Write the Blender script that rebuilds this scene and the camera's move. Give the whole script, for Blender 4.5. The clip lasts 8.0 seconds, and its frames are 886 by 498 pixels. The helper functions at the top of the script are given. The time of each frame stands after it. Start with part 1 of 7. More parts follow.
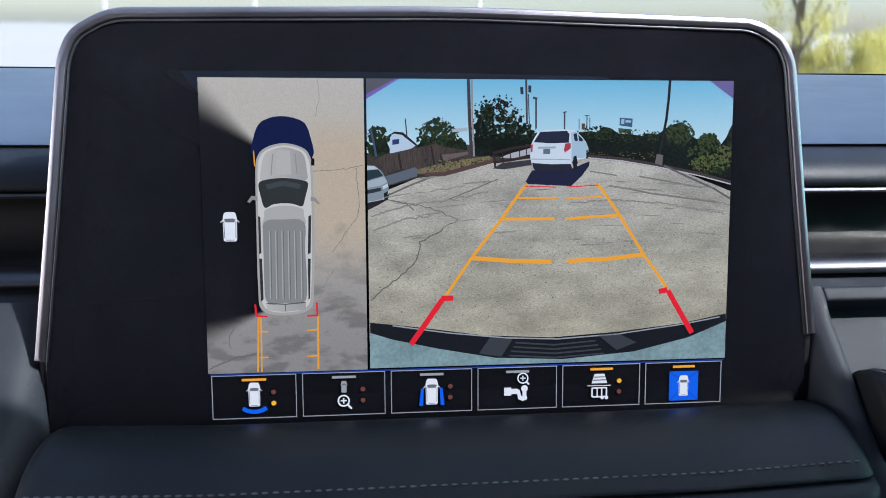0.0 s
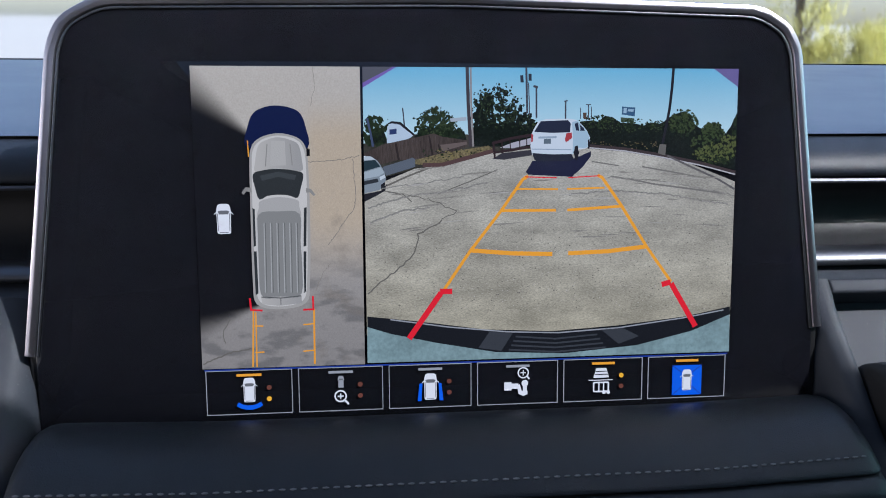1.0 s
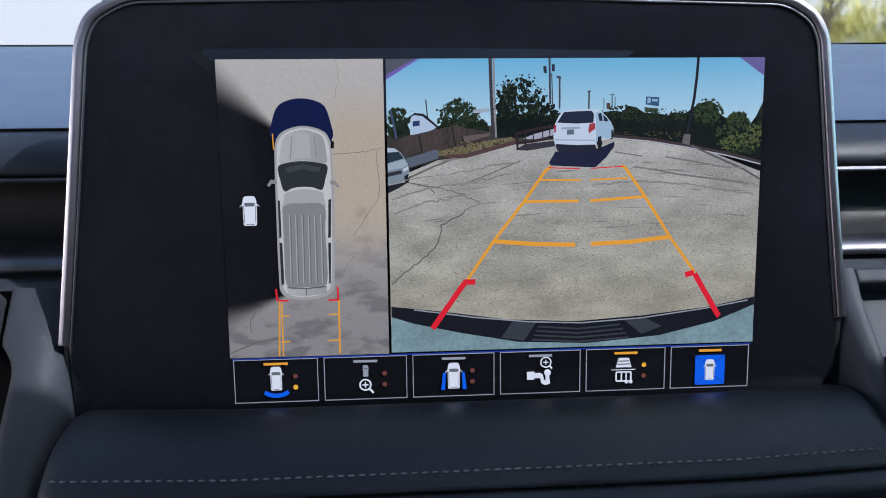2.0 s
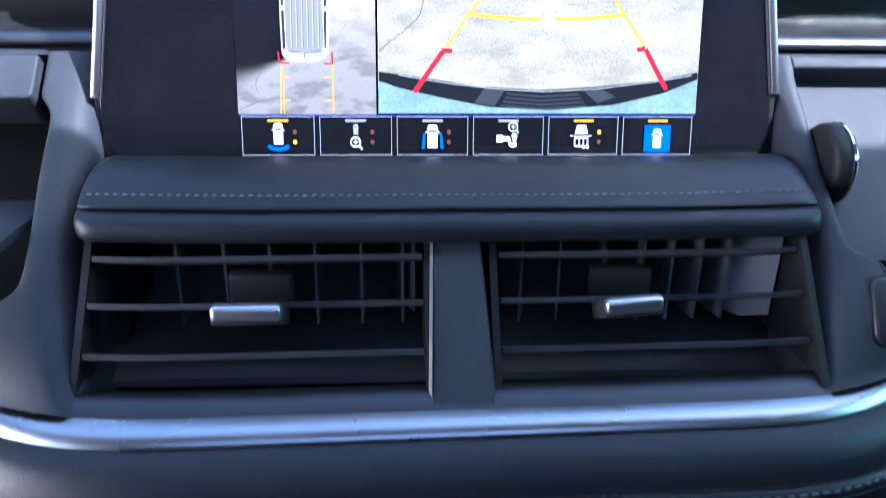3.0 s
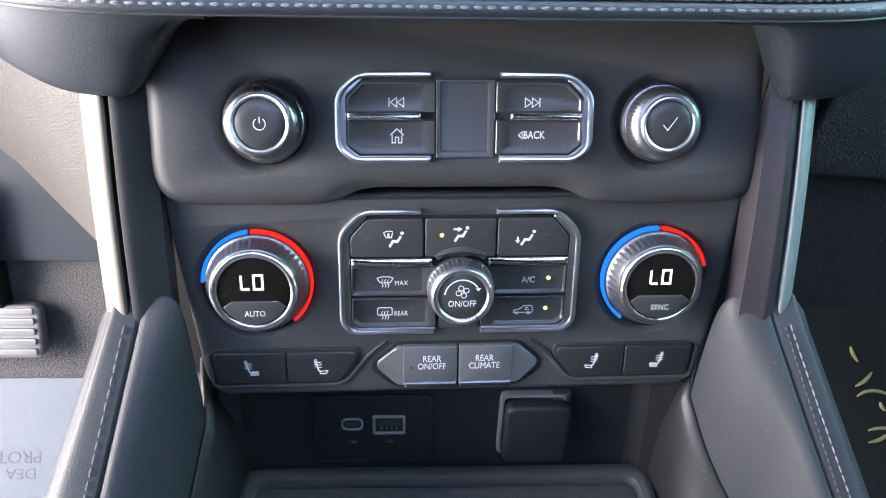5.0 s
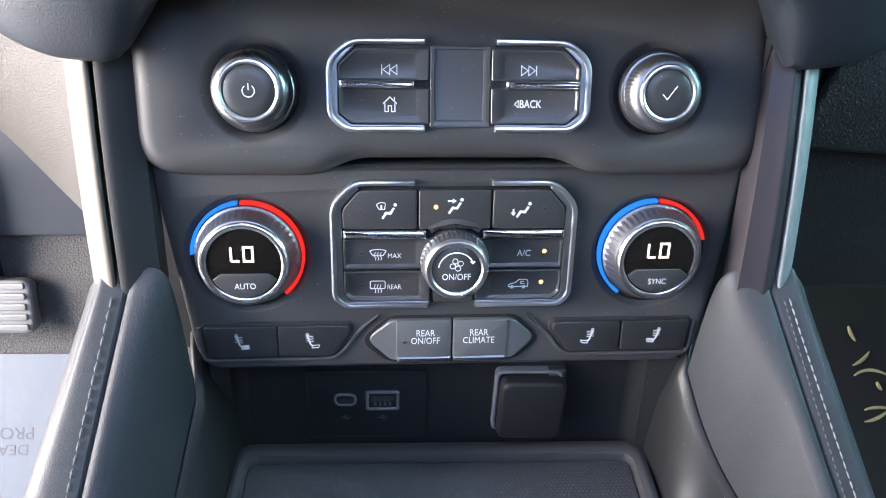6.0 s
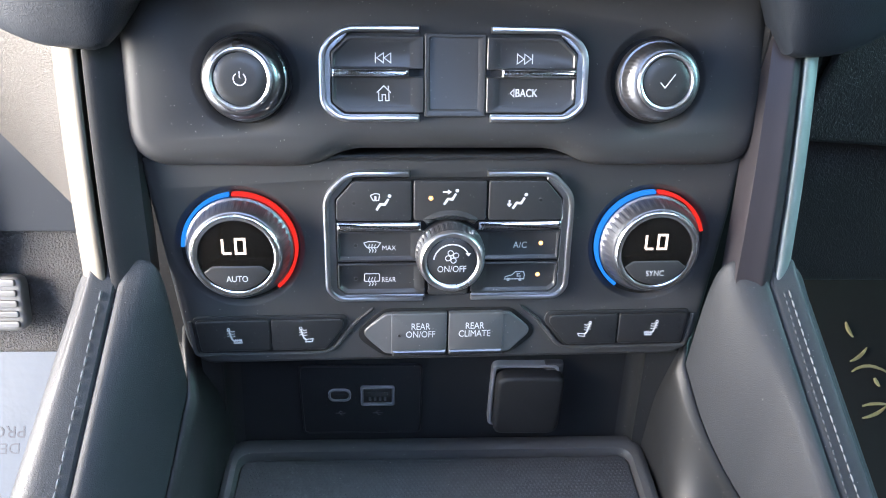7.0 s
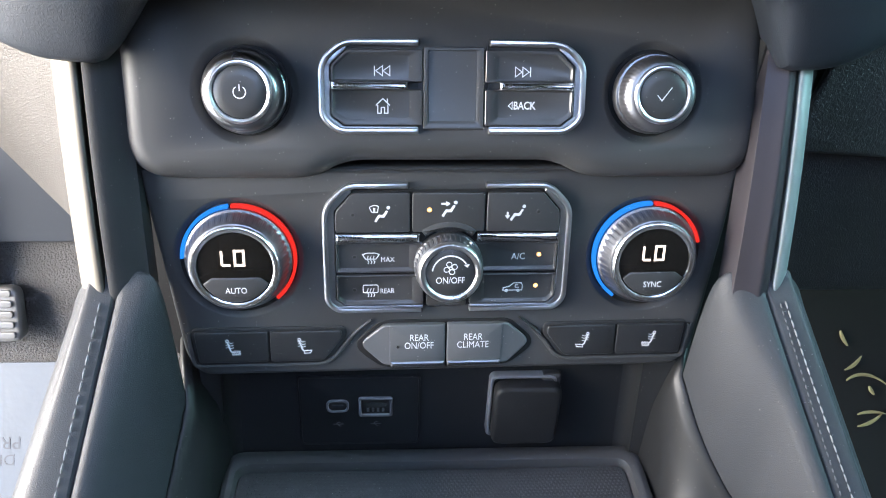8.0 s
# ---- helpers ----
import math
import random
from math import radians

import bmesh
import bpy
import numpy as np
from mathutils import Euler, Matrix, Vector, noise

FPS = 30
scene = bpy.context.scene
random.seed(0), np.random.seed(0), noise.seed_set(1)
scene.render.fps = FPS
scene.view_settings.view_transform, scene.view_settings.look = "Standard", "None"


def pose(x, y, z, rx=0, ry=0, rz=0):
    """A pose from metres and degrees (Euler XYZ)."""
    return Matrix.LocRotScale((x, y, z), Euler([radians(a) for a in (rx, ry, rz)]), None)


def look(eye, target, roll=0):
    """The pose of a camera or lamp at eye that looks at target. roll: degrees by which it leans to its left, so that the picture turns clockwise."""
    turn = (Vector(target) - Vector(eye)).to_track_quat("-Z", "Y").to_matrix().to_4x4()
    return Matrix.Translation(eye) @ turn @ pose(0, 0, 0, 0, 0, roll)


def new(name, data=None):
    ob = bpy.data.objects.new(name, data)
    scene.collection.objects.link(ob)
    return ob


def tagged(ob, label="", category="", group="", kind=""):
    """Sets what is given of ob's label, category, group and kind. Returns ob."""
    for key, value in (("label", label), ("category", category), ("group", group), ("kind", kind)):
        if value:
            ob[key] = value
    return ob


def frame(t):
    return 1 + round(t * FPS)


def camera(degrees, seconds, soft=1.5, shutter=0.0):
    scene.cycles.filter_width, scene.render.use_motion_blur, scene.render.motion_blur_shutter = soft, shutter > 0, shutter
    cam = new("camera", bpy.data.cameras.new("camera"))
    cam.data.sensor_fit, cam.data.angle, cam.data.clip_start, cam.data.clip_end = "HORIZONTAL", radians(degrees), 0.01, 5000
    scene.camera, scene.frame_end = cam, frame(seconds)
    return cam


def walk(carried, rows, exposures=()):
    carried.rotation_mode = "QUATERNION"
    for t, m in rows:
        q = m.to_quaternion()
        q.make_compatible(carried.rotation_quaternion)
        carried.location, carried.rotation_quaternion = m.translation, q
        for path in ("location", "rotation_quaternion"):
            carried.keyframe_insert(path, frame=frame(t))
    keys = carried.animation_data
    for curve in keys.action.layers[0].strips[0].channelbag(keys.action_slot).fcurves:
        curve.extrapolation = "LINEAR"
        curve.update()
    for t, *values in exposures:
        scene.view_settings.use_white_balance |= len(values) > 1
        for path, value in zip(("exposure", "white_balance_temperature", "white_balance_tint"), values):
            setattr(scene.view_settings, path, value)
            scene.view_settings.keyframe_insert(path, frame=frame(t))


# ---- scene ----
cam = camera(60.0, 8.0, soft=1.0, shutter=0.2)
PATH = [
    (0, (-0.031, -0.019, 1.46), (0.167, 1.892, 0.904), 0.8),
    (0.5, (-0.034, -0.014, 1.458), (0.169, 1.896, 0.899), 1.0),
    (1, (-0.03, -0.013, 1.458), (0.169, 1.893, 0.884), 0.7),
    (1.2, (-0.03, -0.01, 1.46), (0.167, 1.887, 0.855), 0.7),
    (2.3, (-0.031, -0.018, 1.463), (0.097, 1.873, 0.823), 0.0),
    (2.5, (-0.034, -0.024, 1.459), (0.096, 1.852, 0.778), 0.0),
    (2.6, (-0.033, -0.032, 1.455), (0.097, 1.833, 0.743), 0.6),
    (2.7, (-0.029, -0.047, 1.436), (0.091, 1.826, 0.746), 0.4),
    (2.8, (-0.022, -0.061, 1.426), (0.075, 1.798, 0.696), 0.2),
    (3, (-0.023, -0.086, 1.403), (0.1, 1.762, 0.649), 0.9),
    (3.2, (-0.021, -0.103, 1.383), (0.094, 1.726, 0.584), 1.1),
    (3.3, (-0.026, -0.109, 1.377), (0.126, 1.702, 0.542), 1.9),
    (3.5, (-0.022, -0.123, 1.358), (0.112, 1.678, 0.498), 1.7),
    (3.7, (-0.025, -0.127, 1.343), (0.14, 1.644, 0.429), 2.5),
    (3.8, (-0.018, -0.137, 1.328), (0.104, 1.65, 0.439), 2.0),
    (3.9, (-0.018, -0.137, 1.321), (0.1, 1.641, 0.411), 2.0),
    (4, (-0.022, -0.137, 1.318), (0.122, 1.617, 0.368), 2.4),
    (4.3, (-0.033, -0.136, 1.304), (0.151, 1.574, 0.284), 2.4),
    (4.5, (-0.023, -0.145, 1.291), (0.098, 1.571, 0.271), 2.1),
    (5, (-0.024, -0.143, 1.281), (0.085, 1.538, 0.202), 2.1),
    (6.5, (-0.021, -0.139, 1.27), (0.097, 1.514, 0.15), 2.6),
    (7, (-0.021, -0.138, 1.268), (0.103, 1.516, 0.151), 2.5),
    (7.5, (-0.021, -0.137, 1.268), (0.104, 1.52, 0.155), 2.5),
    (8, (-0.023, -0.138, 1.27), (0.116, 1.527, 0.17), 2.7),
]
EXPOSURE = [(0.0, 0.38, 5650, 13), (0.5, 0.24, 5600, 14), (2.4, 0.24, 5550, 16), (2.7, 0.65, 5550, 14), (3.0, 1.95, 4950, 17), (3.5, 3.68, 5200, 17), (4.0, 3.88, 5650, 15), (4.5, 4.10, 5950, 16), (5.0, 4.26, 5900, 16), (8.0, 4.40, 5950, 10)]
walk(cam, [(t, look(eye, target, roll)) for t, eye, target, roll in PATH], EXPOSURE)

# ---- world, sun, window light, added roof fill ----
world = bpy.data.worlds.new("sky")
scene.world = world
world.use_nodes = True
wn = world.node_tree.nodes
sky = wn.new("ShaderNodeTexSky")
sky.sky_type = 'NISHITA'
sky.sun_disc = False
sky.sun_elevation = radians(46.6)
sky.sun_rotation = radians(118)
wn["Background"].inputs[1].default_value = 0.13
world.node_tree.links.new(sky.outputs[0], wn["Background"].inputs[0])


def lamp(name, kind, m, energy, color, size=(1, 1)):
    data = bpy.data.lights.new(name, kind)
    data.energy, data.color = energy, color
    if kind == 'AREA':
        data.shape, data.size, data.size_y = 'RECTANGLE', size[0], size[1]
    ob = new(name, data)
    ob.matrix_world = m
    return ob


sun = lamp("sun", 'SUN', look((3.0, -1.6, 3.6), (0, 0, 0)), 4.8, (1.0, 0.94, 0.84))
sun.data.angle = radians(0.5)
lamp("windshield_daylight", 'AREA', look((0.0, 0.30, 1.73), (0.0, 0.10, 1.27)), 0.42, (0.62, 0.82, 1.0), (1.30, 0.62))
lamp("driver_door_daylight", 'AREA', pose(-0.95, -0.02, 1.27, 0, -90, 0), 5.6, (1.0, 0.85, 0.68), (0.56, 0.50))
lamp("passenger_window_daylight", 'AREA', pose(0.91, 0.14, 1.54, 0, 90, 0), 1.25, (0.52, 1.0, 0.96), (0.44, 0.60))
# Added fill from above and behind; no such source is known.
lamp("sunroof_daylight", 'AREA', pose(0.0, -0.80, 1.85, -12, 0, 0), 0.10, (1.0, 0.96, 0.90), (0.80, 0.60))


# ---- materials ----
def node_mat(name):
    m = bpy.data.materials.new(name)
    m.use_nodes = True
    nt = m.node_tree
    return m, nt, nt.nodes["Principled BSDF"]


def surface(name, color, rough=0.5, metal=0.0, grain=0.0, grain_size=900.0, vary=0.15, dust=0.0, coat=0.0, voronoi=False, spec=0.4, depth=0.0004, rvar=0.07, pebble=False):
    """A plain material with large and small variation of tone, gloss and relief."""
    m, nt, b = node_mat(name)
    n, l = nt.nodes, nt.links
    co = n.new("ShaderNodeTexCoord")
    big = n.new("ShaderNodeTexNoise")
    big.inputs["Scale"].default_value = 22.0
    big.inputs["Detail"].default_value = 5.0
    l.new(co.outputs["Object"], big.inputs["Vector"])
    mix = n.new("ShaderNodeMix")
    mix.data_type = 'RGBA'
    mix.inputs[6].default_value = (*[c * (1 - vary) for c in color], 1)
    mix.inputs[7].default_value = (*[min(1, c * (1 + vary)) for c in color], 1)
    l.new(big.outputs["Fac"], mix.inputs[0])
    out = mix.outputs[2]
    if dust > 0:
        sp = n.new("ShaderNodeTexVoronoi")
        sp.inputs["Scale"].default_value = 640.0
        l.new(co.outputs["Object"], sp.inputs["Vector"])
        lt = n.new("ShaderNodeMath")
        lt.operation = 'LESS_THAN'
        lt.inputs[1].default_value = 0.11
        l.new(sp.outputs["Distance"], lt.inputs[0])
        pick = n.new("ShaderNodeMath")
        pick.operation = 'GREATER_THAN'
        pick.inputs[1].default_value = 0.84
        sep = n.new("ShaderNodeSeparateColor")
        l.new(sp.outputs["Color"], sep.inputs[0])
        l.new(sep.outputs[0], pick.inputs[0])
        mul = n.new("ShaderNodeMath")
        mul.operation = 'MULTIPLY'
        l.new(lt.outputs[0], mul.inputs[0])
        l.new(pick.outputs[0], mul.inputs[1])
        amt = n.new("ShaderNodeMath")
        amt.operation = 'MULTIPLY'
        amt.inputs[1].default_value = dust
        l.new(mul.outputs[0], amt.inputs[0])
        dm = n.new("ShaderNodeMix")
        dm.data_type = 'RGBA'
        dm.inputs[7].default_value = (0.34, 0.33, 0.31, 1)
        l.new(amt.outputs[0], dm.inputs[0])
        l.new(out, dm.inputs[6])
        out = dm.outputs[2]
    l.new(out, b.inputs["Base Color"])
    rr = n.new("ShaderNodeMapRange")
    rr.inputs[3].default_value = max(0.02, rough - rvar)
    rr.inputs[4].default_value = min(1.0, rough + rvar)
    l.new(big.outputs["Fac"], rr.inputs[0])
    l.new(rr.outputs[0], b.inputs["Roughness"])
    b.inputs["Metallic"].default_value = metal
    b.inputs["Coat Weight"].default_value = coat
    b.inputs["Specular IOR Level"].default_value = spec
    if grain > 0:
        if voronoi:
            g = n.new("ShaderNodeTexVoronoi")
            g.feature = 'SMOOTH_F1' if pebble else 'DISTANCE_TO_EDGE'
            h = g.outputs["Distance"]
            g2 = n.new("ShaderNodeTexNoise")
            g2.inputs["Scale"].default_value = grain_size * 0.6
            l.new(co.outputs["Object"], g2.inputs["Vector"])
            warp = n.new("ShaderNodeMix")
            warp.data_type = 'RGBA'
            warp.inputs[0].default_value = 0.004
            l.new(co.outputs["Object"], warp.inputs[6])
            l.new(g2.outputs["Color"], warp.inputs[7])
            l.new(warp.outputs[2], g.inputs["Vector"])
        else:
            g = n.new("ShaderNodeTexNoise")
            g.inputs["Detail"].default_value = 3.0
            h = g.outputs["Fac"]
            l.new(co.outputs["Object"], g.inputs["Vector"])
        g.inputs["Scale"].default_value = grain_size
        bump = n.new("ShaderNodeBump")
        bump.inputs["Strength"].default_value = grain
        bump.inputs["Distance"].default_value = depth
        bump.invert = pebble
        l.new(h, bump.inputs["Height"])
        l.new(bump.outputs[0], b.inputs["Normal"])
    return m


def glow(name, color, strength=1.0, speckle=0.0, scale=700.0, color2=None, stretch=(1, 1, 1), blotch=0.0):
    """What the lit display and the lamps behind the keys give off."""
    m, nt, b = node_mat(name)
    n, l = nt.nodes, nt.links
    b.inputs["Base Color"].default_value = (0.004, 0.004, 0.005, 1)
    b.inputs["Roughness"].default_value = 0.15
    b.inputs["Emission Strength"].default_value = strength * 0.66
    if speckle > 0 or blotch > 0:
        co = n.new("ShaderNodeTexCoord")
        mp = n.new("ShaderNodeMapping")
        mp.inputs["Scale"].default_value = stretch
        l.new(co.outputs["Object"], mp.inputs[0])
        t = n.new("ShaderNodeTexNoise")
        t.inputs["Scale"].default_value = scale
        t.inputs["Detail"].default_value = 2.0
        l.new(mp.outputs[0], t.inputs["Vector"])
        t2 = n.new("ShaderNodeTexNoise")
        t2.inputs["Scale"].default_value = 45.0
        t2.inputs["Detail"].default_value = 6.0
        l.new(mp.outputs[0], t2.inputs["Vector"])
        a = n.new("ShaderNodeMapRange")
        a.inputs[1].default_value, a.inputs[2].default_value = 0.3, 0.7
        a.inputs[3].default_value, a.inputs[4].default_value = 1 - speckle, 1 + speckle
        l.new(t.outputs["Fac"], a.inputs[0])
        c = n.new("ShaderNodeMapRange")
        c.inputs[1].default_value, c.inputs[2].default_value = 0.3, 0.7
        c.inputs[3].default_value, c.inputs[4].default_value = 1 - blotch, 1 + blotch
        l.new(t2.outputs["Fac"], c.inputs[0])
        mu = n.new("ShaderNodeMath")
        mu.operation = 'MULTIPLY'
        l.new(a.outputs[0], mu.inputs[0])
        l.new(c.outputs[0], mu.inputs[1])
        vm = n.new("ShaderNodeMix")
        vm.data_type = 'RGBA'
        vm.blend_type = 'MULTIPLY'
        vm.inputs[0].default_value = 1.0
        vm.inputs[6].default_value = (*color, 1)
        l.new(mu.outputs[0], vm.inputs[7])
        l.new(vm.outputs[2], b.inputs["Emission Color"])
    else:
        b.inputs["Emission Color"].default_value = (*color, 1)
    return m


def shade(name, axis, lo, hi, c0, c1, strength=1.0, speckle=0.0, scale=700.0, blotch=0.08, stretch=(1, 1, 1)):
    """A display tone that runs from one colour to another along one axis of the object, in metres."""
    m = glow(name, c1, strength, speckle=max(speckle, 0.001), scale=scale, blotch=blotch if speckle else 0.0, stretch=stretch)
    nt = m.node_tree
    n, l = nt.nodes, nt.links
    co = n.new("ShaderNodeTexCoord")
    sx = n.new("ShaderNodeSeparateXYZ")
    l.new(co.outputs["Object"], sx.inputs[0])
    mr = n.new("ShaderNodeMapRange")
    mr.inputs[1].default_value, mr.inputs[2].default_value = lo, hi
    l.new(sx.outputs[axis], mr.inputs[0])
    mx = n.new("ShaderNodeMix")
    mx.data_type = 'RGBA'
    mx.inputs[6].default_value, mx.inputs[7].default_value = (*c0, 1), (*c1, 1)
    l.new(mr.outputs[0], mx.inputs[0])
    for nd in n:
        if nd.bl_idname == "ShaderNodeMix" and nd.blend_type == 'MULTIPLY':
            l.new(mx.outputs[2], nd.inputs[6])
    return m


PLASTIC = surface("soft black plastic", (0.0245, 0.025, 0.026), 0.52, grain=0.12, grain_size=2200, dust=0.5, depth=0.0002, spec=0.22)
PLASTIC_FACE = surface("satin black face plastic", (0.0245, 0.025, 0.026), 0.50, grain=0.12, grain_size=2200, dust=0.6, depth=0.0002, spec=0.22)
PLASTIC_KEY = surface("black key plastic", (0.0195, 0.0202, 0.0213), 0.36, grain=0.05, grain_size=2600, dust=0.45, depth=0.0002)
PLASTIC_DEEP = surface("dark moulded plastic", (0.009, 0.0093, 0.010), 0.6, grain=0.15, grain_size=1500, dust=0.25, spec=0.25)
PLASTIC_GREY = surface("grey moulded plastic", (0.021, 0.0245, 0.031), 0.64, grain=0.15, grain_size=1800, dust=0.25, depth=0.0002, spec=0.28)
SLAT = surface("vent slat plastic", (0.038, 0.042, 0.050), 0.50, grain=0.1, grain_size=1800, depth=0.0002, spec=0.3)
LEATHER = surface("black leatherette", (0.0105, 0.0130, 0.0172), 0.43, spec=0.30, grain=0.5, grain_size=760, voronoi=True, vary=0.12, depth=0.00025)
LEATHER_GREY = surface("charcoal leatherette", (0.0175, 0.019, 0.0215), 0.54, spec=0.16, dust=0.3, grain=0.45, grain_size=900, voronoi=True, vary=0.12, depth=0.0003)
# Tan base holds the warm light from the driver's side.
KNEE = surface("lower dash leatherette, warm lit tone", (0.022, 0.0192, 0.0165), 0.46, grain=0.8, grain_size=900, voronoi=True, vary=0.1, depth=0.0007, pebble=True)
# Front roll of the dash top, darkened in colour for its shaded face.
NOSE = surface("dash nose plastic toned for shade", (0.012, 0.015, 0.021), 0.5, grain=0.25, grain_size=1300, depth=0.0002, spec=0.2)
STRIP_METAL = surface("dull smoked chrome", (0.11, 0.113, 0.125), 0.42, metal=1.0, vary=0.06)
# Near-black that puts deep shade into the colour of recesses and gaps.
SHADE_BLACK = surface("matt black shade tone", (0.006, 0.006, 0.0065), 0.7, spec=0.15)
# Blue of the sky's reflection is put into this base colour.
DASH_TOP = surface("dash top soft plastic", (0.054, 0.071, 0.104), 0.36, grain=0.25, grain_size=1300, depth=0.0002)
CHROME = surface("satin chrome", (0.76, 0.77, 0.79), 0.22, metal=1.0, vary=0.05)
CHROME_BRIGHT = surface("polished chrome", (0.82, 0.83, 0.85), 0.07, metal=1.0, vary=0.04)
SATIN = surface("brushed satin metal", (0.56, 0.57, 0.59), 0.34, metal=1.0, grain=0.06, grain_size=2500, vary=0.06)
SLOPE_METAL = surface("smoked frame metal", (0.28, 0.286, 0.294), 0.36, metal=1.0, vary=0.08)
KNOB_GLOSS = surface("dark polished knob metal", (0.22, 0.225, 0.24), 0.28, metal=1.0, vary=0.06)
DARK_METAL = surface("dark knurled metal", (0.175, 0.18, 0.196), 0.40, metal=1.0, vary=0.08)
SCREEN_GLASS = surface("display glass", (0.006, 0.0064, 0.0085), 0.03, vary=0.05, spec=0.35, rvar=0.008)
EDGE_METAL = surface("smoked satin chrome", (0.46, 0.44, 0.475), 0.36, metal=1.0, vary=0.05)
# One post metal in two copies, warm and teal light in their colours.
POST_WARM_LIT = surface("post metal, warm lit tone", (0.085, 0.078, 0.067), 0.56, metal=1.0, grain=0.05, grain_size=2500, vary=0.05)
POST_TEAL_LIT = surface("post metal, teal lit tone", (0.15, 0.17, 0.168), 0.50, metal=0.55, vary=0.05)
RING_METAL = surface("dark polished ring metal", (0.50, 0.505, 0.515), 0.30, metal=1.0, vary=0.05)
SILL = surface("smoked chrome sill", (0.060, 0.062, 0.068), 0.42, metal=1.0, grain=0.04, grain_size=1800, vary=0.1)
SWEEP = surface("brushed chrome sweep", (0.37, 0.38, 0.40), 0.28, metal=1.0, grain=0.05, grain_size=1800, vary=0.08)
# Mauve of the light from the left is put into this colour.
POST_MAUVE_LIT = surface("dark post finish, mauve lit tone", (0.030, 0.0275, 0.032), 0.44, metal=0.6, vary=0.06)
PORT_GREY = surface("grey port plastic", (0.100, 0.102, 0.108), 0.42, vary=0.08)
THREAD_PAD = surface("grey pad thread", (0.14, 0.145, 0.155), 0.75, grain=0.6, grain_size=4000, vary=0.2, depth=0.0001)
THREAD_MID = surface("dim stitching thread", (0.070, 0.073, 0.078), 0.75, grain=0.6, grain_size=4000, vary=0.2, depth=0.0001)
VANE = surface("vent vane plastic", (0.11, 0.115, 0.12), 0.40, vary=0.1)
THREAD_DARK = surface("dark stitching thread", (0.035, 0.036, 0.038), 0.75, grain=0.6, grain_size=4000, vary=0.2, depth=0.0001)
LEGEND = surface("white key print", (0.38, 0.39, 0.40), 0.6, vary=0.04)
LEGEND_DIM = surface("grey key print", (0.045, 0.045, 0.048), 0.6, vary=0.04)
RUBBER = surface("black rubber mat", (0.025, 0.0255, 0.027), 0.65, grain=0.5, grain_size=1200, dust=0.7, spec=0.22)
CARPET = surface("dark grey carpet", (0.040, 0.039, 0.039), 0.95, grain=1.0, grain_size=650, vary=0.3, depth=0.002)
PAPER_MAT = surface("pale blue floor paper", (0.051, 0.061, 0.077), 0.7, grain=0.3, grain_size=60, vary=0.12, depth=0.002)
BAR = surface("faded floor paper print", (0.040, 0.045, 0.055), 0.8, vary=0.25)
PEDAL = surface("brushed pedal plate", (0.16, 0.16, 0.16), 0.42, metal=0.6, vary=0.15)
# Pale yellow that stands in for sunlight on the passenger floor.
SUN_DAPPLE = surface("pale sun dapple tone", (0.17, 0.155, 0.075), 0.7, vary=0.2)
HEADLINER = surface("grey headliner cloth", (0.06, 0.06, 0.06), 0.95, grain=0.4, grain_size=500)
REAR_CLOTH = surface("grey cabin cloth", (0.06, 0.06, 0.06), 0.95, grain=0.4, grain_size=300, vary=0.3)
TRIM_CLOTH = surface("dark cabin trim", (0.022, 0.022, 0.023), 0.8, grain=0.4, grain_size=300)
RED_MARK = surface("red hazard mark", (0.55, 0.03, 0.03), 0.5)
DISPLAY_OFF = surface("smoked display window", (0.005, 0.0045, 0.004), 0.08, vary=0.05)
DIGIT = glow("warm white digits", (1.0, 0.80, 0.62), 0.15)
AMBER = glow("amber indicator", (1.0, 0.42, 0.12), 0.20)
AMBER_CORE = glow("amber indicator centre", (1.0, 0.60, 0.28), 0.36)
LAMP_OFF = surface("unlit indicator", (0.006, 0.006, 0.006), 0.3)
RING_BLUE = glow("blue ring light", (0.022, 0.20, 0.70), 0.110)
RING_RED = glow("red ring light", (0.80, 0.022, 0.012), 0.095)
SOCKET_DARK = surface("socket cavity", (0.006, 0.006, 0.006), 0.5)


# ---- building helpers ----
CX = 0.0037


def carve(ob, cutters):
    """Cuts closed shapes out of a mesh whose points are in world metres."""
    for bm in cutters:
        tool = part("cutter", bm, ob.data.materials[0], None)
        mod = ob.modifiers.new("cut", 'BOOLEAN')
        mod.operation, mod.solver, mod.object = 'DIFFERENCE', 'EXACT', tool
        me = bpy.data.meshes.new_from_object(ob.evaluated_get(bpy.context.evaluated_depsgraph_get()))
        ob.modifiers.remove(mod)
        old, ob.data = ob.data, me
        me.name = ob.name
        bpy.data.meshes.remove(old)
        bpy.data.meshes.remove(tool.data)
    ob.data.set_sharp_from_angle(angle=radians(34))
    return ob


def thing(name, label, category, group="", kind="", at=(0, 0, 0)):
    ob = new(name)
    ob.empty_display_size = 0.02
    ob.location = at
    return tagged(ob, label, category, group, kind)


def adopt(ob, parent):
    """Parents ob, whose points are in world metres."""
    if parent is None:
        return ob
    ob.parent = parent
    at = Vector((0, 0, 0))
    up = parent
    while up is not None:
        if up.type == 'EMPTY':
            at += up.location
        up = up.parent
    ob.matrix_parent_inverse = Matrix.Translation(-at) if parent.type == 'EMPTY' else Matrix.Identity(4)
    return ob


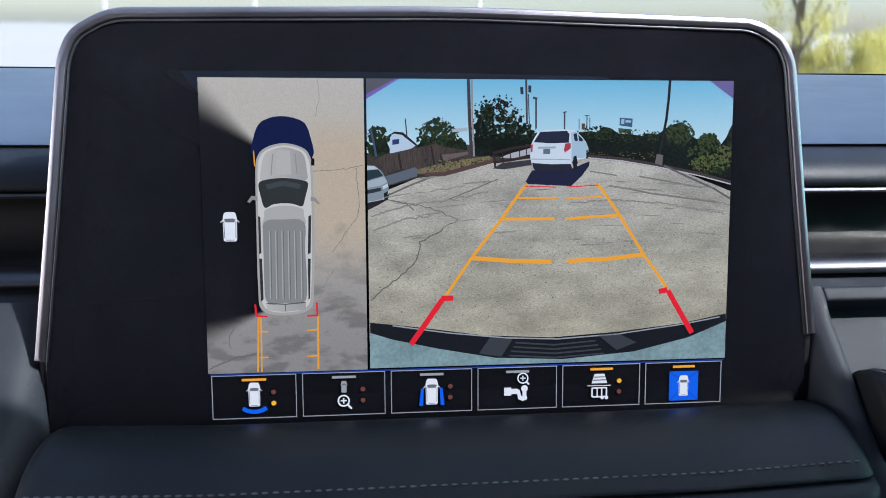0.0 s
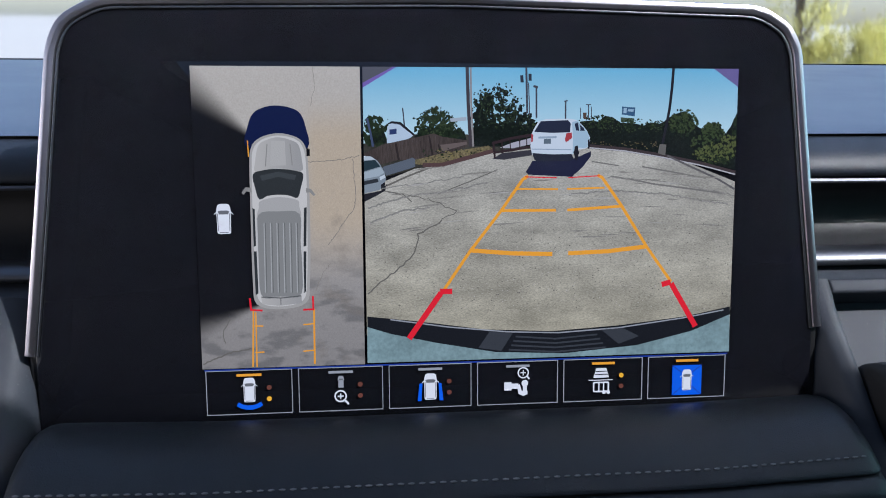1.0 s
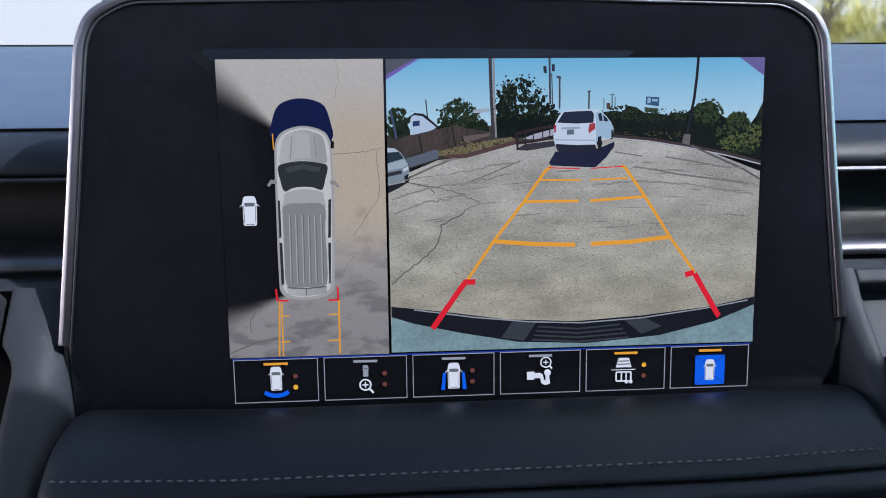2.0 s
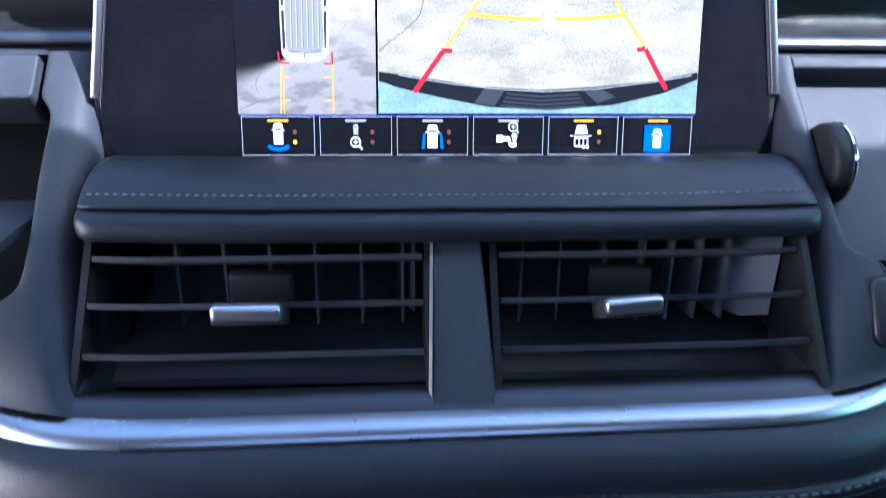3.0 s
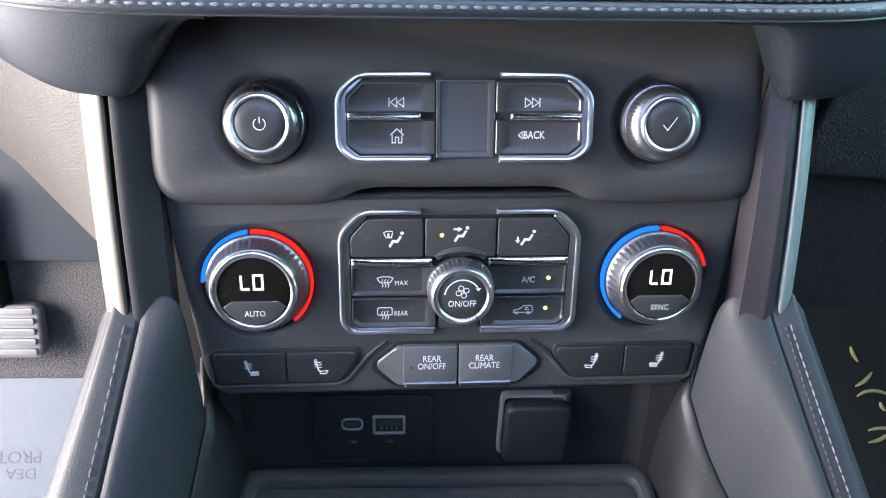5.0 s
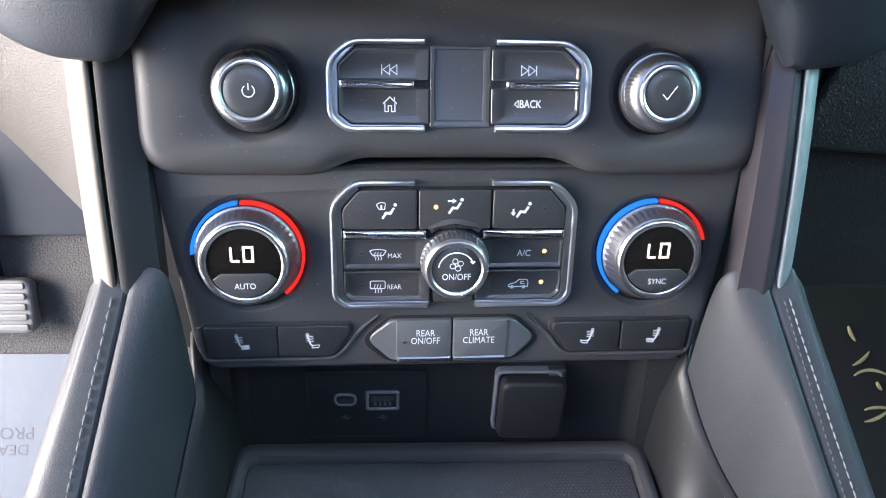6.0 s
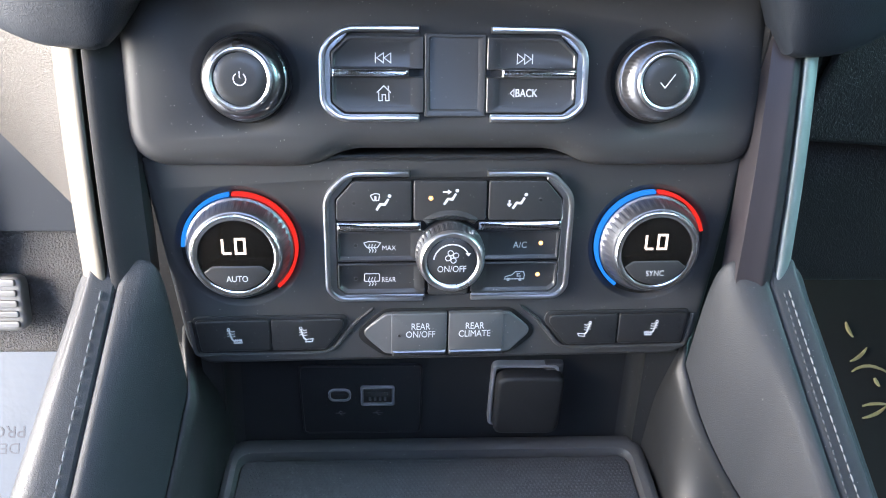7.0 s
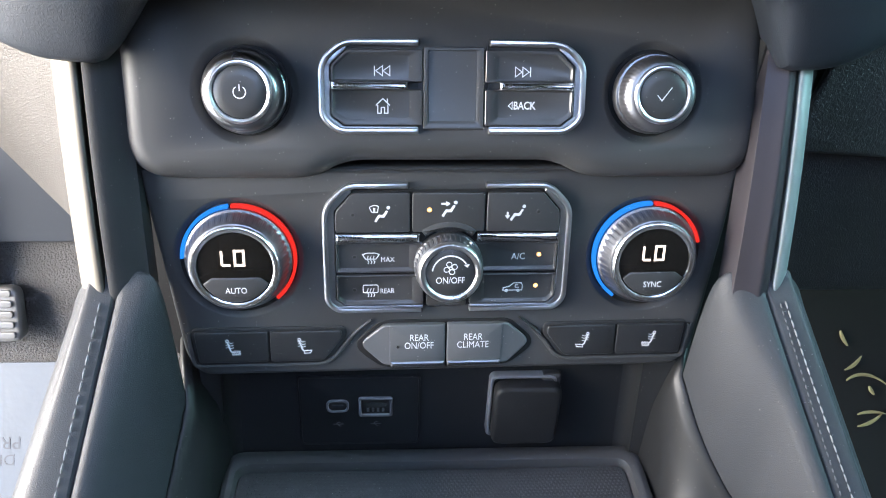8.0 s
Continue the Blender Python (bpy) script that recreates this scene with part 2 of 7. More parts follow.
def part(name, bm, material, parent, label="", smooth=True):
    """Links a bmesh as one mesh object under a thing or part; its points are in world metres."""
    me = bpy.data.meshes.new(name)
    bmesh.ops.recalc_face_normals(bm, faces=bm.faces)
    bm.to_mesh(me)
    bm.free()
    me.materials.append(material)
    if smooth:
        for p in me.polygons:
            p.use_smooth = len(p.vertices) <= 4
        me.set_sharp_from_angle(angle=radians(38))
    ob = new(name, me)
    adopt(ob, parent)
    if label:
        ob["label"] = label
    return ob


def plane_frame(x, y, z, vy, vz, yaw=0.0):
    """A frame whose u runs along x, v up the slope (vy, vz), w out towards the cabin."""
    v = Vector((0, vy, vz)).normalized()
    u = Vector((1, 0, 0))
    turn = Matrix.Rotation(radians(yaw), 3, 'Z')
    u, v = turn @ u, turn @ v
    w = u.cross(v)
    return Matrix(((u.x, v.x, w.x, x), (u.y, v.y, w.y, y), (u.z, v.z, w.z, z), (0, 0, 0, 1)))


SCR = plane_frame(0, 0.268, 1.327, 0.0205, 0.114)
UP = plane_frame(CX, 0.1635, 1.142, 0.37, 1, 1.3)
LOW = plane_frame(CX, 0.1435, 1.0315, 0.235, 1, 1.3)
FAS = plane_frame(0, 0.170, 1.235, 1, 1)


def rounded(pts, r, seg=4):
    """The outline pts with its corners rounded; r is one radius or one for each corner."""
    out = []
    n = len(pts)
    for i in range(n):
        p, a, b = Vector(pts[i]), Vector(pts[i - 1]), Vector(pts[(i + 1) % n])
        rad = r[i] if isinstance(r, (list, tuple)) else r
        da, db = a - p, b - p
        k = min(rad, da.length * 0.45, db.length * 0.45)
        if k < 1e-6:
            out.append((p.x, p.y))
            continue
        s, e = p + da.normalized() * k, p + db.normalized() * k
        for j in range(seg + 1):
            t = j / seg
            q = s * (1 - t) ** 2 + p * 2 * t * (1 - t) + e * t * t
            out.append((q.x, q.y))
    return out


def rect(u0, v0, u1, v1):
    return [(u0, v0), (u1, v0), (u1, v1), (u0, v1)]


def circle(u, v, r, n=40, a0=0.0, a1=360.0):
    full = abs(a1 - a0) >= 360
    k = n if full else n + 1
    return [(u + r * math.cos(radians(a0 + (a1 - a0) * i / n)), v + r * math.sin(radians(a0 + (a1 - a0) * i / n))) for i in range(k)]


def inset(pts, d):
    """The outline moved inwards by d (its turn does not matter)."""
    n = len(pts)
    area = sum(pts[i][0] * pts[(i + 1) % n][1] - pts[(i + 1) % n][0] * pts[i][1] for i in range(n))
    sgn = 1 if area > 0 else -1
    out = []
    for i in range(n):
        p, a, b = Vector(pts[i]), Vector(pts[i - 1]), Vector(pts[(i + 1) % n])
        e0, e1 = (p - a), (b - p)
        if e0.length < 1e-9 or e1.length < 1e-9:
            out.append((p.x, p.y))
            continue
        e0.normalize()
        e1.normalize()
        n0, n1 = Vector((-e0.y, e0.x)) * sgn, Vector((-e1.y, e1.x)) * sgn
        m = n0 + n1
        if m.length < 1e-6:
            m = n0
        m.normalize()
        k = d / max(0.35, m.dot(n0))
        q = p + m * k
        out.append((q.x, q.y))
    return out


def put(bm, m, pts, w):
    return [bm.verts.new(m @ Vector((p[0], p[1], w))) for p in pts]


def bridge(bm, a, b):
    n = len(a)
    for i in range(n):
        bm.faces.new((a[i], a[(i + 1) % n], b[(i + 1) % n], b[i]))


def slab(m, pts, w0, w1, edge=0.0, bm=None, steps=3):
    """A plate of outline pts from depth w0 to w1 with a rounded front edge."""
    bm = bm or bmesh.new()
    back = put(bm, m, pts, w0)
    bm.faces.new(back)
    last = put(bm, m, pts, w1 - edge)
    bridge(bm, back, last)
    if edge > 0:
        for i in range(1, steps + 1):
            a = i / steps * math.pi / 2
            ring = put(bm, m, inset(pts, edge * (1 - math.cos(a))), w1 - edge + edge * math.sin(a))
            bridge(bm, last, ring)
            last = ring
    bm.faces.new(last)
    return bm


def hollow(m, outer, inner, w0, w1, edge=0.0, bm=None):
    """A frame between two outlines of as many points, with rounded front edges."""
    bm = bm or bmesh.new()
    rows = [put(bm, m, outer, w0), put(bm, m, outer, w1 - edge)]
    if edge > 0:
        rows.append(put(bm, m, inset(outer, edge * 0.3), w1 - edge * 0.3))
        rows.append(put(bm, m, inset(outer, edge), w1))
        rows.append(put(bm, m, inset(inner, -edge), w1))
        rows.append(put(bm, m, inset(inner, -edge * 0.3), w1 - edge * 0.3))
    else:
        rows.append(put(bm, m, inner, w1))
    rows.append(put(bm, m, inner, w1 - edge) if edge > 0 else put(bm, m, inner, w0))
    if edge > 0:
        rows.append(put(bm, m, inner, w0))
    for a, b in zip(rows, rows[1:]):
        bridge(bm, a, b)
    bridge(bm, rows[-1], rows[0])
    return bm


def stroke(m, pts, width, w0, w1, bm=None, edge=0.0, closed=False):
    """A bar of even width along a line of points."""
    bm = bm or bmesh.new()
    n = len(pts)
    left, right = [], []
    for i in range(n):
        p = Vector(pts[i])
        a = Vector(pts[i - 1]) if (i > 0 or closed) else None
        b = Vector(pts[(i + 1) % n]) if (i < n - 1 or closed) else None
        d0 = (p - a).normalized() if a is not None else None
        d1 = (b - p).normalized() if b is not None else None
        d0 = d0 or d1
        d1 = d1 or d0
        n0, n1 = Vector((-d0.y, d0.x)), Vector((-d1.y, d1.x))
        mm = n0 + n1
        mm = mm.normalized() if mm.length > 1e-6 else n0
        k = width / 2 / max(0.4, mm.dot(n0))
        left.append((p.x + mm.x * k, p.y + mm.y * k))
        right.append((p.x - mm.x * k, p.y - mm.y * k))
    if closed:
        return hollow(m, left, right, w0, w1, edge, bm)
    return slab(m, left + right[::-1], w0, w1, edge, bm, steps=2)


def lathe(m, u, v, profile, n=64, bm=None, ribs=None):
    """Turns a profile of (radius, w) about the axis through (u, v). ribs: {row: (count, depth)}."""
    bm = bm or bmesh.new()
    rows = []
    for k, (r, w) in enumerate(profile):
        ring = []
        for i in range(n):
            a = 2 * math.pi * i / n
            rr = r
            if ribs and k in ribs:
                c, d = ribs[k]
                rr = r - d * (1 if (i * c // n) % 2 else 0) if c < n else r - d * (i % 2)
            ring.append(bm.verts.new(m @ Vector((u + rr * math.cos(a), v + rr * math.sin(a), w))))
        rows.append(ring)
    for a, b in zip(rows, rows[1:]):
        bridge(bm, a, b)
    bm.faces.new(rows[0])
    bm.faces.new(rows[-1])
    return bm


def loft(sections, bm=None, closed=False, caps=True):
    """A skin over sections of as many world points each."""
    bm = bm or bmesh.new()
    rows = [[bm.verts.new(p) for p in s] for s in sections]
    for a, b in zip(rows, rows[1:]):
        n = len(a)
        for i in range(n if closed else n - 1):
            j = (i + 1) % n
            bm.faces.new((a[i], a[j], b[j], b[i]))
    if caps and closed:
        bm.faces.new(rows[0])
        bm.faces.new(rows[-1])
    return bm


def box(x0, y0, z0, x1, y1, z1, edge=0.0, bm=None, seg=2):
    bm2 = bmesh.new()
    bmesh.ops.create_cube(bm2, size=1.0, matrix=Matrix.LocRotScale(((x0 + x1) / 2, (y0 + y1) / 2, (z0 + z1) / 2), None, (x1 - x0, y1 - y0, z1 - z0)))
    if edge > 0:
        bmesh.ops.bevel(bm2, geom=bm2.edges[:], offset=edge, segments=seg, affect='EDGES', profile=0.6)
    if bm is None:
        return bm2
    tmp = bpy.data.meshes.new("tmp")
    bm2.to_mesh(tmp)
    bm2.free()
    bm.from_mesh(tmp)
    bpy.data.meshes.remove(tmp)
    return bm


def smooth_line(pts, per=6):
    """A smooth curve through points (Catmull-Rom), of any dimension."""
    p = [Vector(q) for q in pts]
    out = []
    for i in range(len(p) - 1):
        a, b, c, d = p[max(0, i - 1)], p[i], p[i + 1], p[min(len(p) - 1, i + 2)]
        for k in range(per):
            t = k / per
            out.append(0.5 * ((2 * b) + (c - a) * t + (2 * a - 5 * b + 4 * c - d) * t * t + (3 * b - a - 3 * c + d) * t ** 3))
    out.append(p[-1])
    return out


def lettering(name, text, m, u, v, size, material, parent, w=0.0, align='CENTER', squeeze=1.0, bold=0.0):
    """Print with the built-in font, centred on (u, v)."""
    cu = bpy.data.curves.new(name, 'FONT')
    cu.body, cu.size, cu.align_x, cu.align_y = text, size, align, 'CENTER'
    cu.extrude, cu.offset, cu.resolution_u = 0.00004, bold, 3
    cu.space_line = 0.85
    tmp = new("tmp_text", cu)
    me = bpy.data.meshes.new_from_object(tmp.evaluated_get(bpy.context.evaluated_depsgraph_get()))
    bpy.data.objects.remove(tmp)
    bpy.data.curves.remove(cu)
    me.transform(m @ Matrix.Translation((u, v, w)) @ Matrix.Diagonal((squeeze, 1, 1, 1)))
    me.name = name
    me.materials.clear()
    me.materials.append(material)
    return adopt(new(name, me), parent)


def stitches(name, line, width, length, gap, material, parent, normal=(0, -0.7, 0.7), label="", height=0.0006):
    """A row of single thread loops along a world line, one mesh."""
    bm = bmesh.new()
    nrm = Vector(normal).normalized()
    pts = [Vector(p) for p in line]
    step, at = length + gap, 0.0
    for a, b in zip(pts, pts[1:]):
        d = b - a
        ln = d.length
        if ln < 1e-7:
            continue
        d.normalize()
        side = d.cross(nrm).normalized()
        while at < ln:
            c = a + d * at
            ring = []
            for s, (hw, hh) in zip((-0.5, -0.3, 0.0, 0.3, 0.5), ((0.25, 0.0), (0.8, 0.8), (1.0, 1.0), (0.8, 0.8), (0.25, 0.0))):
                o = c + d * (s * length)
                wd = width / 2 * hw
                ring.append([o - side * wd, o - side * wd * 0.6 + nrm * height * hh, o + side * wd * 0.6 + nrm * height * hh, o + side * wd])
            loft(ring, bm)
            at += step
        at -= ln
    return part(name, bm, material, parent, label)


# ---- cabin shell and outside ----
def wall(name, bm, material, label, category):
    return tagged(part(name, bm, material, None), label, category, kind="structure")


wall("floor", box(-0.95, -2.6, 0.60, 0.95, 0.95, 0.66), CARPET, "dark grey carpeted cabin floor", "floor")
# The roof opening is made up, to give the fill lamp a place.
roof = box(-0.95, -2.6, 1.86, 0.95, -1.12, 1.90)
box(-0.95, -0.48, 1.86, 0.95, 0.0, 1.90, bm=roof)
box(-0.95, -1.12, 1.86, -0.42, -0.48, 1.90, bm=roof)
box(0.42, -1.12, 1.86, 0.95, -0.48, 1.90, bm=roof)
wall("ceiling", roof, HEADLINER, "grey cloth headliner with an opening added for a fill lamp", "ceiling")
wall("wall_rear", box(-0.95, -2.62, 0.66, 0.95, -2.56, 1.86), REAR_CLOTH, "dark grey cloth closing the cabin behind", "cabin wall")
for side, word in ((-1, "driver"), (1, "passenger")):
    x0, x1 = sorted((side * 0.86, side * 0.95))
    if side > 0:
        wall("wall_east", box(x0, -2.56, 0.66, x1, 0.95, 1.36, 0.01), TRIM_CLOTH, "dark plain door trim on the passenger side", "door trim")
    else:
        wall("wall_west", box(x0, -2.56, 0.66, x1, -0.80, 1.36, 0.01), TRIM_CLOTH, "dark plain trim behind the open driver doorway", "door trim")
        wall("wall_southwest", box(x0, 0.25, 0.66, x1, 0.95, 1.36, 0.01), TRIM_CLOTH, "dark plain footwell side trim", "side trim")
    wall("pillar_%s" % ("west" if side < 0 else "east"), box(x0, -2.56, 1.36, x1, -0.80 if side < 0 else -0.45, 1.86, 0.01), TRIM_CLOTH, "dark plain pillar and rear side trim", "pillar")
    sec = []
    for y, z in ((0.93, 1.38), (0.0, 1.88)):
        sec.append([(side * 0.80, y - 0.03, z - 0.03), (side * 0.90, y - 0.03, z - 0.03), (side * 0.90, y + 0.05, z + 0.03), (side * 0.80, y + 0.05, z + 0.03)])
    wall("trim_%s" % ("west" if side < 0 else "east"), loft(sec, closed=True), TRIM_CLOTH, "dark windshield pillar trim", "pillar")
wall("wall_firewall", box(-0.95, 0.90, 0.60, 0.95, 0.96, 1.405), TRIM_CLOTH, "dark plain panel below the windshield", "firewall")

glass, _, gb = node_mat("windshield glass")
gb.inputs["Transmission Weight"].default_value = 1.0
# Roughness is added to blur what lies beyond the glass.
gb.inputs["Roughness"].default_value = 0.075
gb.inputs["IOR"].default_value = 1.06
gb.inputs["Base Color"].default_value = (0.97, 0.99, 0.98, 1)
ws = wall("window_1", loft([[(-0.82, 0.93, 1.40), (0.82, 0.93, 1.40), (0.82, 0.933, 1.405), (-0.82, 0.933, 1.405)], [(-0.80, 0.0, 1.88), (0.80, 0.0, 1.88), (0.80, 0.003, 1.885), (-0.80, 0.003, 1.885)]], closed=True), glass, "clear windshield above the dashboard, roughened to blur the view", "windshield")
ws.visible_shadow = False
# Unseen side window; its dark tint is added to hold light back.
tint, _, tb_ = node_mat("tinted side glass")
tb_.inputs["Transmission Weight"].default_value = 1.0
tb_.inputs["Roughness"].default_value = 0.02
tb_.inputs["IOR"].default_value = 1.001
tb_.inputs["Base Color"].default_value = (0.10, 0.13, 0.125, 1)
wall("window_2", box(0.915, -0.46, 1.35, 0.920, 0.92, 1.87), tint, "passenger side window, out of view, tinted to hold light back", "side window")

ASPHALT = surface("sunlit asphalt", (0.52, 0.51, 0.48), 0.9, grain=0.8, grain_size=60, vary=0.25, depth=0.01)
gbm = bmesh.new()
bmesh.ops.create_grid(gbm, x_segments=8, y_segments=8, size=900)
wall("ground", gbm, ASPHALT, "pale sunlit asphalt of the parking lot", "ground")

LEAF = surface("sunlit leaves", (0.74, 0.70, 0.22), 0.6, vary=0.25)
BARK = surface("tree bark", (0.12, 0.09, 0.06), 0.9, vary=0.3)
WALL_PALE = surface("pale building wall", (0.72, 0.68, 0.60), 0.85, vary=0.08)


def tree(x, y, h, spread, low, seed, leaves=4200):
    """A bush or tree: a tapered trunk, limbs, and a crown of many leaves in uneven clumps."""
    rnd = random.Random(seed)
    t = thing("tree", "bright yellow-green tree beyond the windshield", "tree", "trees along the lot", at=(x, y, 0))
    bm = bmesh.new()
    limbs = [((x, y, 0), (x + rnd.uniform(-.2, .2), y, h * 0.75), 0.16, 0.05)]
    tips = []
    for i in range(9):
        z = h * rnd.uniform(0.2, 0.6)
        a = rnd.uniform(0, 6.28)
        tip = (x + math.cos(a) * spread * rnd.uniform(.4, .9), y + math.sin(a) * spread * .7, z + h * rnd.uniform(.1, .35))
        limbs.append(((x, y, z), tip, 0.06, 0.02))
        tips.append(tip)
    for a, b, r0, r1 in limbs:
        loft([[(a[0] + r0 * math.cos(k), a[1] + r0 * math.sin(k), a[2]) for k in (0, 1.26, 2.5, 3.8, 5.0)], [(b[0] + r1 * math.cos(k), b[1] + r1 * math.sin(k), b[2]) for k in (0, 1.26, 2.5, 3.8, 5.0)]], bm, closed=True)
    part("trunk", bm, BARK, t)
    verts, faces = [], []
    clumps = [(x + rnd.gauss(0, spread * .5), y + rnd.gauss(0, spread * .4), rnd.uniform(low, h * .95), rnd.uniform(.25, .5) * spread) for _ in range(22)] + [(*p, spread * .35) for p in tips]
    for _ in range(leaves):
        c = rnd.choice(clumps)
        d = Vector((rnd.gauss(0, 1), rnd.gauss(0, 1), rnd.gauss(0, .8))) * c[3] * 0.55
        p = Vector(c[:3]) + d
        a = Vector((rnd.uniform(-1, 1), rnd.uniform(-1, 1), rnd.uniform(-1, 1))).normalized() * rnd.uniform(.032, .065)
        b = a.cross(Vector((rnd.uniform(-1, 1), rnd.uniform(-1, 1), rnd.uniform(-1, 1)))).normalized() * 0.03
        k = len(verts)
        verts += [p - a, p + b, p + a, p - b]
        faces.append((k, k + 1, k + 2, k + 3))
    me = bpy.data.meshes.new("crown")
    me.from_pydata([tuple(v) for v in verts], [], faces)
    me.materials.append(LEAF)
    adopt(new("crown", me), t)


tree(10.3, 18.0, 4.2, 0.9, 1.25, 3, 2000)
tree(10.9, 18.6, 1.25, 0.55, 0.1, 4)
tree(11.9, 18.2, 1.40, 0.75, 0.1, 5, 3000)
tree(13.3, 18.5, 1.45, 0.6, 0.1, 6)
tree(14.9, 18.4, 1.40, 0.8, 0.1, 8)

store = thing("canopy", "pale open canopy frame on slim posts across the lot", "canopy", at=(-3.0, 40.0, 0))
part("beam", box(-14.0, 40.0, 3.6, 7.0, 40.3, 3.9, 0.03), WALL_PALE, store)
for post_x in (-12.4, -5.3, 5.8):
    part("post", box(post_x - 0.12, 40.0, 0, post_x + 0.12, 40.24, 3.6, 0.02), WALL_PALE, store)

# ---- dashboard ----
dash = thing("dashboard", "black padded dashboard with satin chrome trim and leatherette", "dashboard", at=(CX, 0.35, 1.20))


def bend(x):
    """How far the lower dash swings away from the cabin towards the sides."""
    d = max(0.0, abs(x - CX) - 0.10)
    k = 0.035
    e = min(d, 0.13) / 0.108
    return (x - CX) * 0.0227 + k * e ** 3 + max(0.0, d - 0.13) * 3 * k * (0.13 / 0.108) ** 2 / 0.108


def run(x0, x1, n, profile, bm=None, off=None):
    """Draws a (y, z) profile along x."""
    secs = []
    for i in range(n + 1):
        x = x0 + (x1 - x0) * i / n
        o = off(x) if off else 0.0
        secs.append([(x, p[0] + o, p[1]) for p in profile])
    return loft(secs, bm)


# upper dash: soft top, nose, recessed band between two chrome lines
part("dash_top", run(-0.86, 0.86, 40, smooth_line([(0.90, 1.405), (0.80, 1.415), (0.70, 1.4175), (0.55, 1.4150), (0.40, 1.4100), (0.350, 1.4068), (0.3475, 1.4055)], 5)), DASH_TOP, dash, "soft grained dash top toned blue for the reflected sky")
# Dark strip built in place of the shadow at the far dash end.
part("windshield_seal", box(-0.84, 0.912, 1.370, 0.84, 0.928, 1.4112, 0.002), RUBBER, dash, "black strip standing for the shadow at the far end of the dash")
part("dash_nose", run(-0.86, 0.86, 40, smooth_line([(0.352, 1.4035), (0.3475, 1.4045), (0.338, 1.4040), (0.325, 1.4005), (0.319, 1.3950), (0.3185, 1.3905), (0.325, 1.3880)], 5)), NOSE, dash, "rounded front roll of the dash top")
for s0, s1 in ((-0.86, -0.135), (0.142, 0.86)):
    part("chrome_line", run(s0, s1, 12, [(0.322, 1.3890), (0.3178, 1.3892), (0.3172, 1.3882), (0.3178, 1.3872), (0.324, 1.3870)]), STRIP_METAL, dash, "thin satin chrome line")
    part("recess_panel", run(s0, s1, 12, smooth_line([(0.324, 1.3875), (0.330, 1.380), (0.330, 1.370), (0.324, 1.362), (0.310, 1.3592)], 4)), PLASTIC_DEEP, dash, "dark recessed band")
    part("chrome_strip", run(s0, s1, 12, smooth_line([(0.316, 1.3590), (0.304, 1.3590), (0.2990, 1.3565), (0.2985, 1.3535), (0.303, 1.3515)], 4)), STRIP_METAL, dash, "dull smoked chrome strip")
    part("lower_lip", run(s0, s1, 12, smooth_line([(0.306, 1.3522), (0.300, 1.3505), (0.290, 1.3490), (0.2865, 1.3500)], 4)), PLASTIC_GREY, dash)

# fascia cheeks beside the vents
def along(pts, v):
    """The u of an edge line at height v."""
    for (u0, v0), (u1, v1) in zip(pts, pts[1:]):
        if v0 <= v <= v1:
            return u0 + (u1 - u0) * (v - v0) / max(1e-9, v1 - v0)
    return pts[0][0] if v < pts[0][1] else pts[-1][0]


def sunk(p):
    """The foot of the fascia swings back with the chrome sweep below it."""
    v = ((p[1] - 0.170) + (p[2] - 1.235)) / math.sqrt(2)
    return (p[0], p[1] + 0.85 * bend(p[0]) * min(1.0, max(0.0, 1 - v / 0.036)) ** 1.5, p[2])


def sink(bm):
    bmesh.ops.subdivide_edges(bm, edges=[e for e in bm.edges if e.calc_length() > 0.015], cuts=6, use_grid_fill=True)
    for q in bm.verts:
        q.co = sunk(q.co)
    return bm


def cheek(inner, outer, s, v0, v1, label):
    """A moulded upright of the fascia: a flat face that rolls softly into the vent and has a crisp outer edge."""
    inner, outer = [tuple(p) for p in smooth_line(inner, 6)], [tuple(p) for p in smooth_line(outer, 6)]
    secs = []
    for i in range(57):
        v = v0 + (v1 - v0) * i / 56
        a, b = along(inner, v), along(outer, v)
        roll = min(0.015, abs(b - a) * 0.6)
        line = [(a - s * 0.0015, -0.050), (a - s * 0.0008, -0.022), (a, -0.012), (a + s * roll * 0.20, -0.0055), (a + s * roll * 0.55, -0.0010), (a + s * roll, 0.0008), (b - s * 0.0030, 0.0010), (b - s * 0.0012, 0.0006), (b - s * 0.0002, -0.0006), (b, -0.0030), (b, -0.050)]
        pr = smooth_line([(p[0], p[1]) for p in line[:7]], 3) + [Vector(p) for p in line[7:]]
        secs.append([sunk(FAS @ Vector((p[0], v, p[1]))) for p in pr])
    return part("cheek", loft(secs), PLASTIC_GREY, dash, label)


part("fascia_back", slab(FAS, [(-0.86, -0.004), (-0.1525, -0.004), (-0.1525, 0.1635), (-0.86, 0.1635)], -0.075, -0.066), SHADE_BLACK, dash, "back of the side opening, toned black for shade")
cheek([(-0.1405, -0.004), (-0.1468, 0.010), (-0.1550, 0.040), (-0.1575, 0.070), (-0.1570, 0.100), (-0.1566, 0.128), (-0.1560, 0.142), (-0.1555, 0.165)],
      [(-0.1853, -0.004), (-0.1852, 0.034), (-0.1846, 0.0395), (-0.1815, 0.0430), (-0.1776, 0.0462), (-0.1752, 0.0520), (-0.1748, 0.070), (-0.1758, 0.1020), (-0.1756, 0.1250), (-0.1764, 0.1320), (-0.1790, 0.1368), (-0.1816, 0.1410), (-0.1819, 0.150), (-0.1822, 0.165)], -1, -0.004, 0.164, "grey moulded cheek beside the vent")
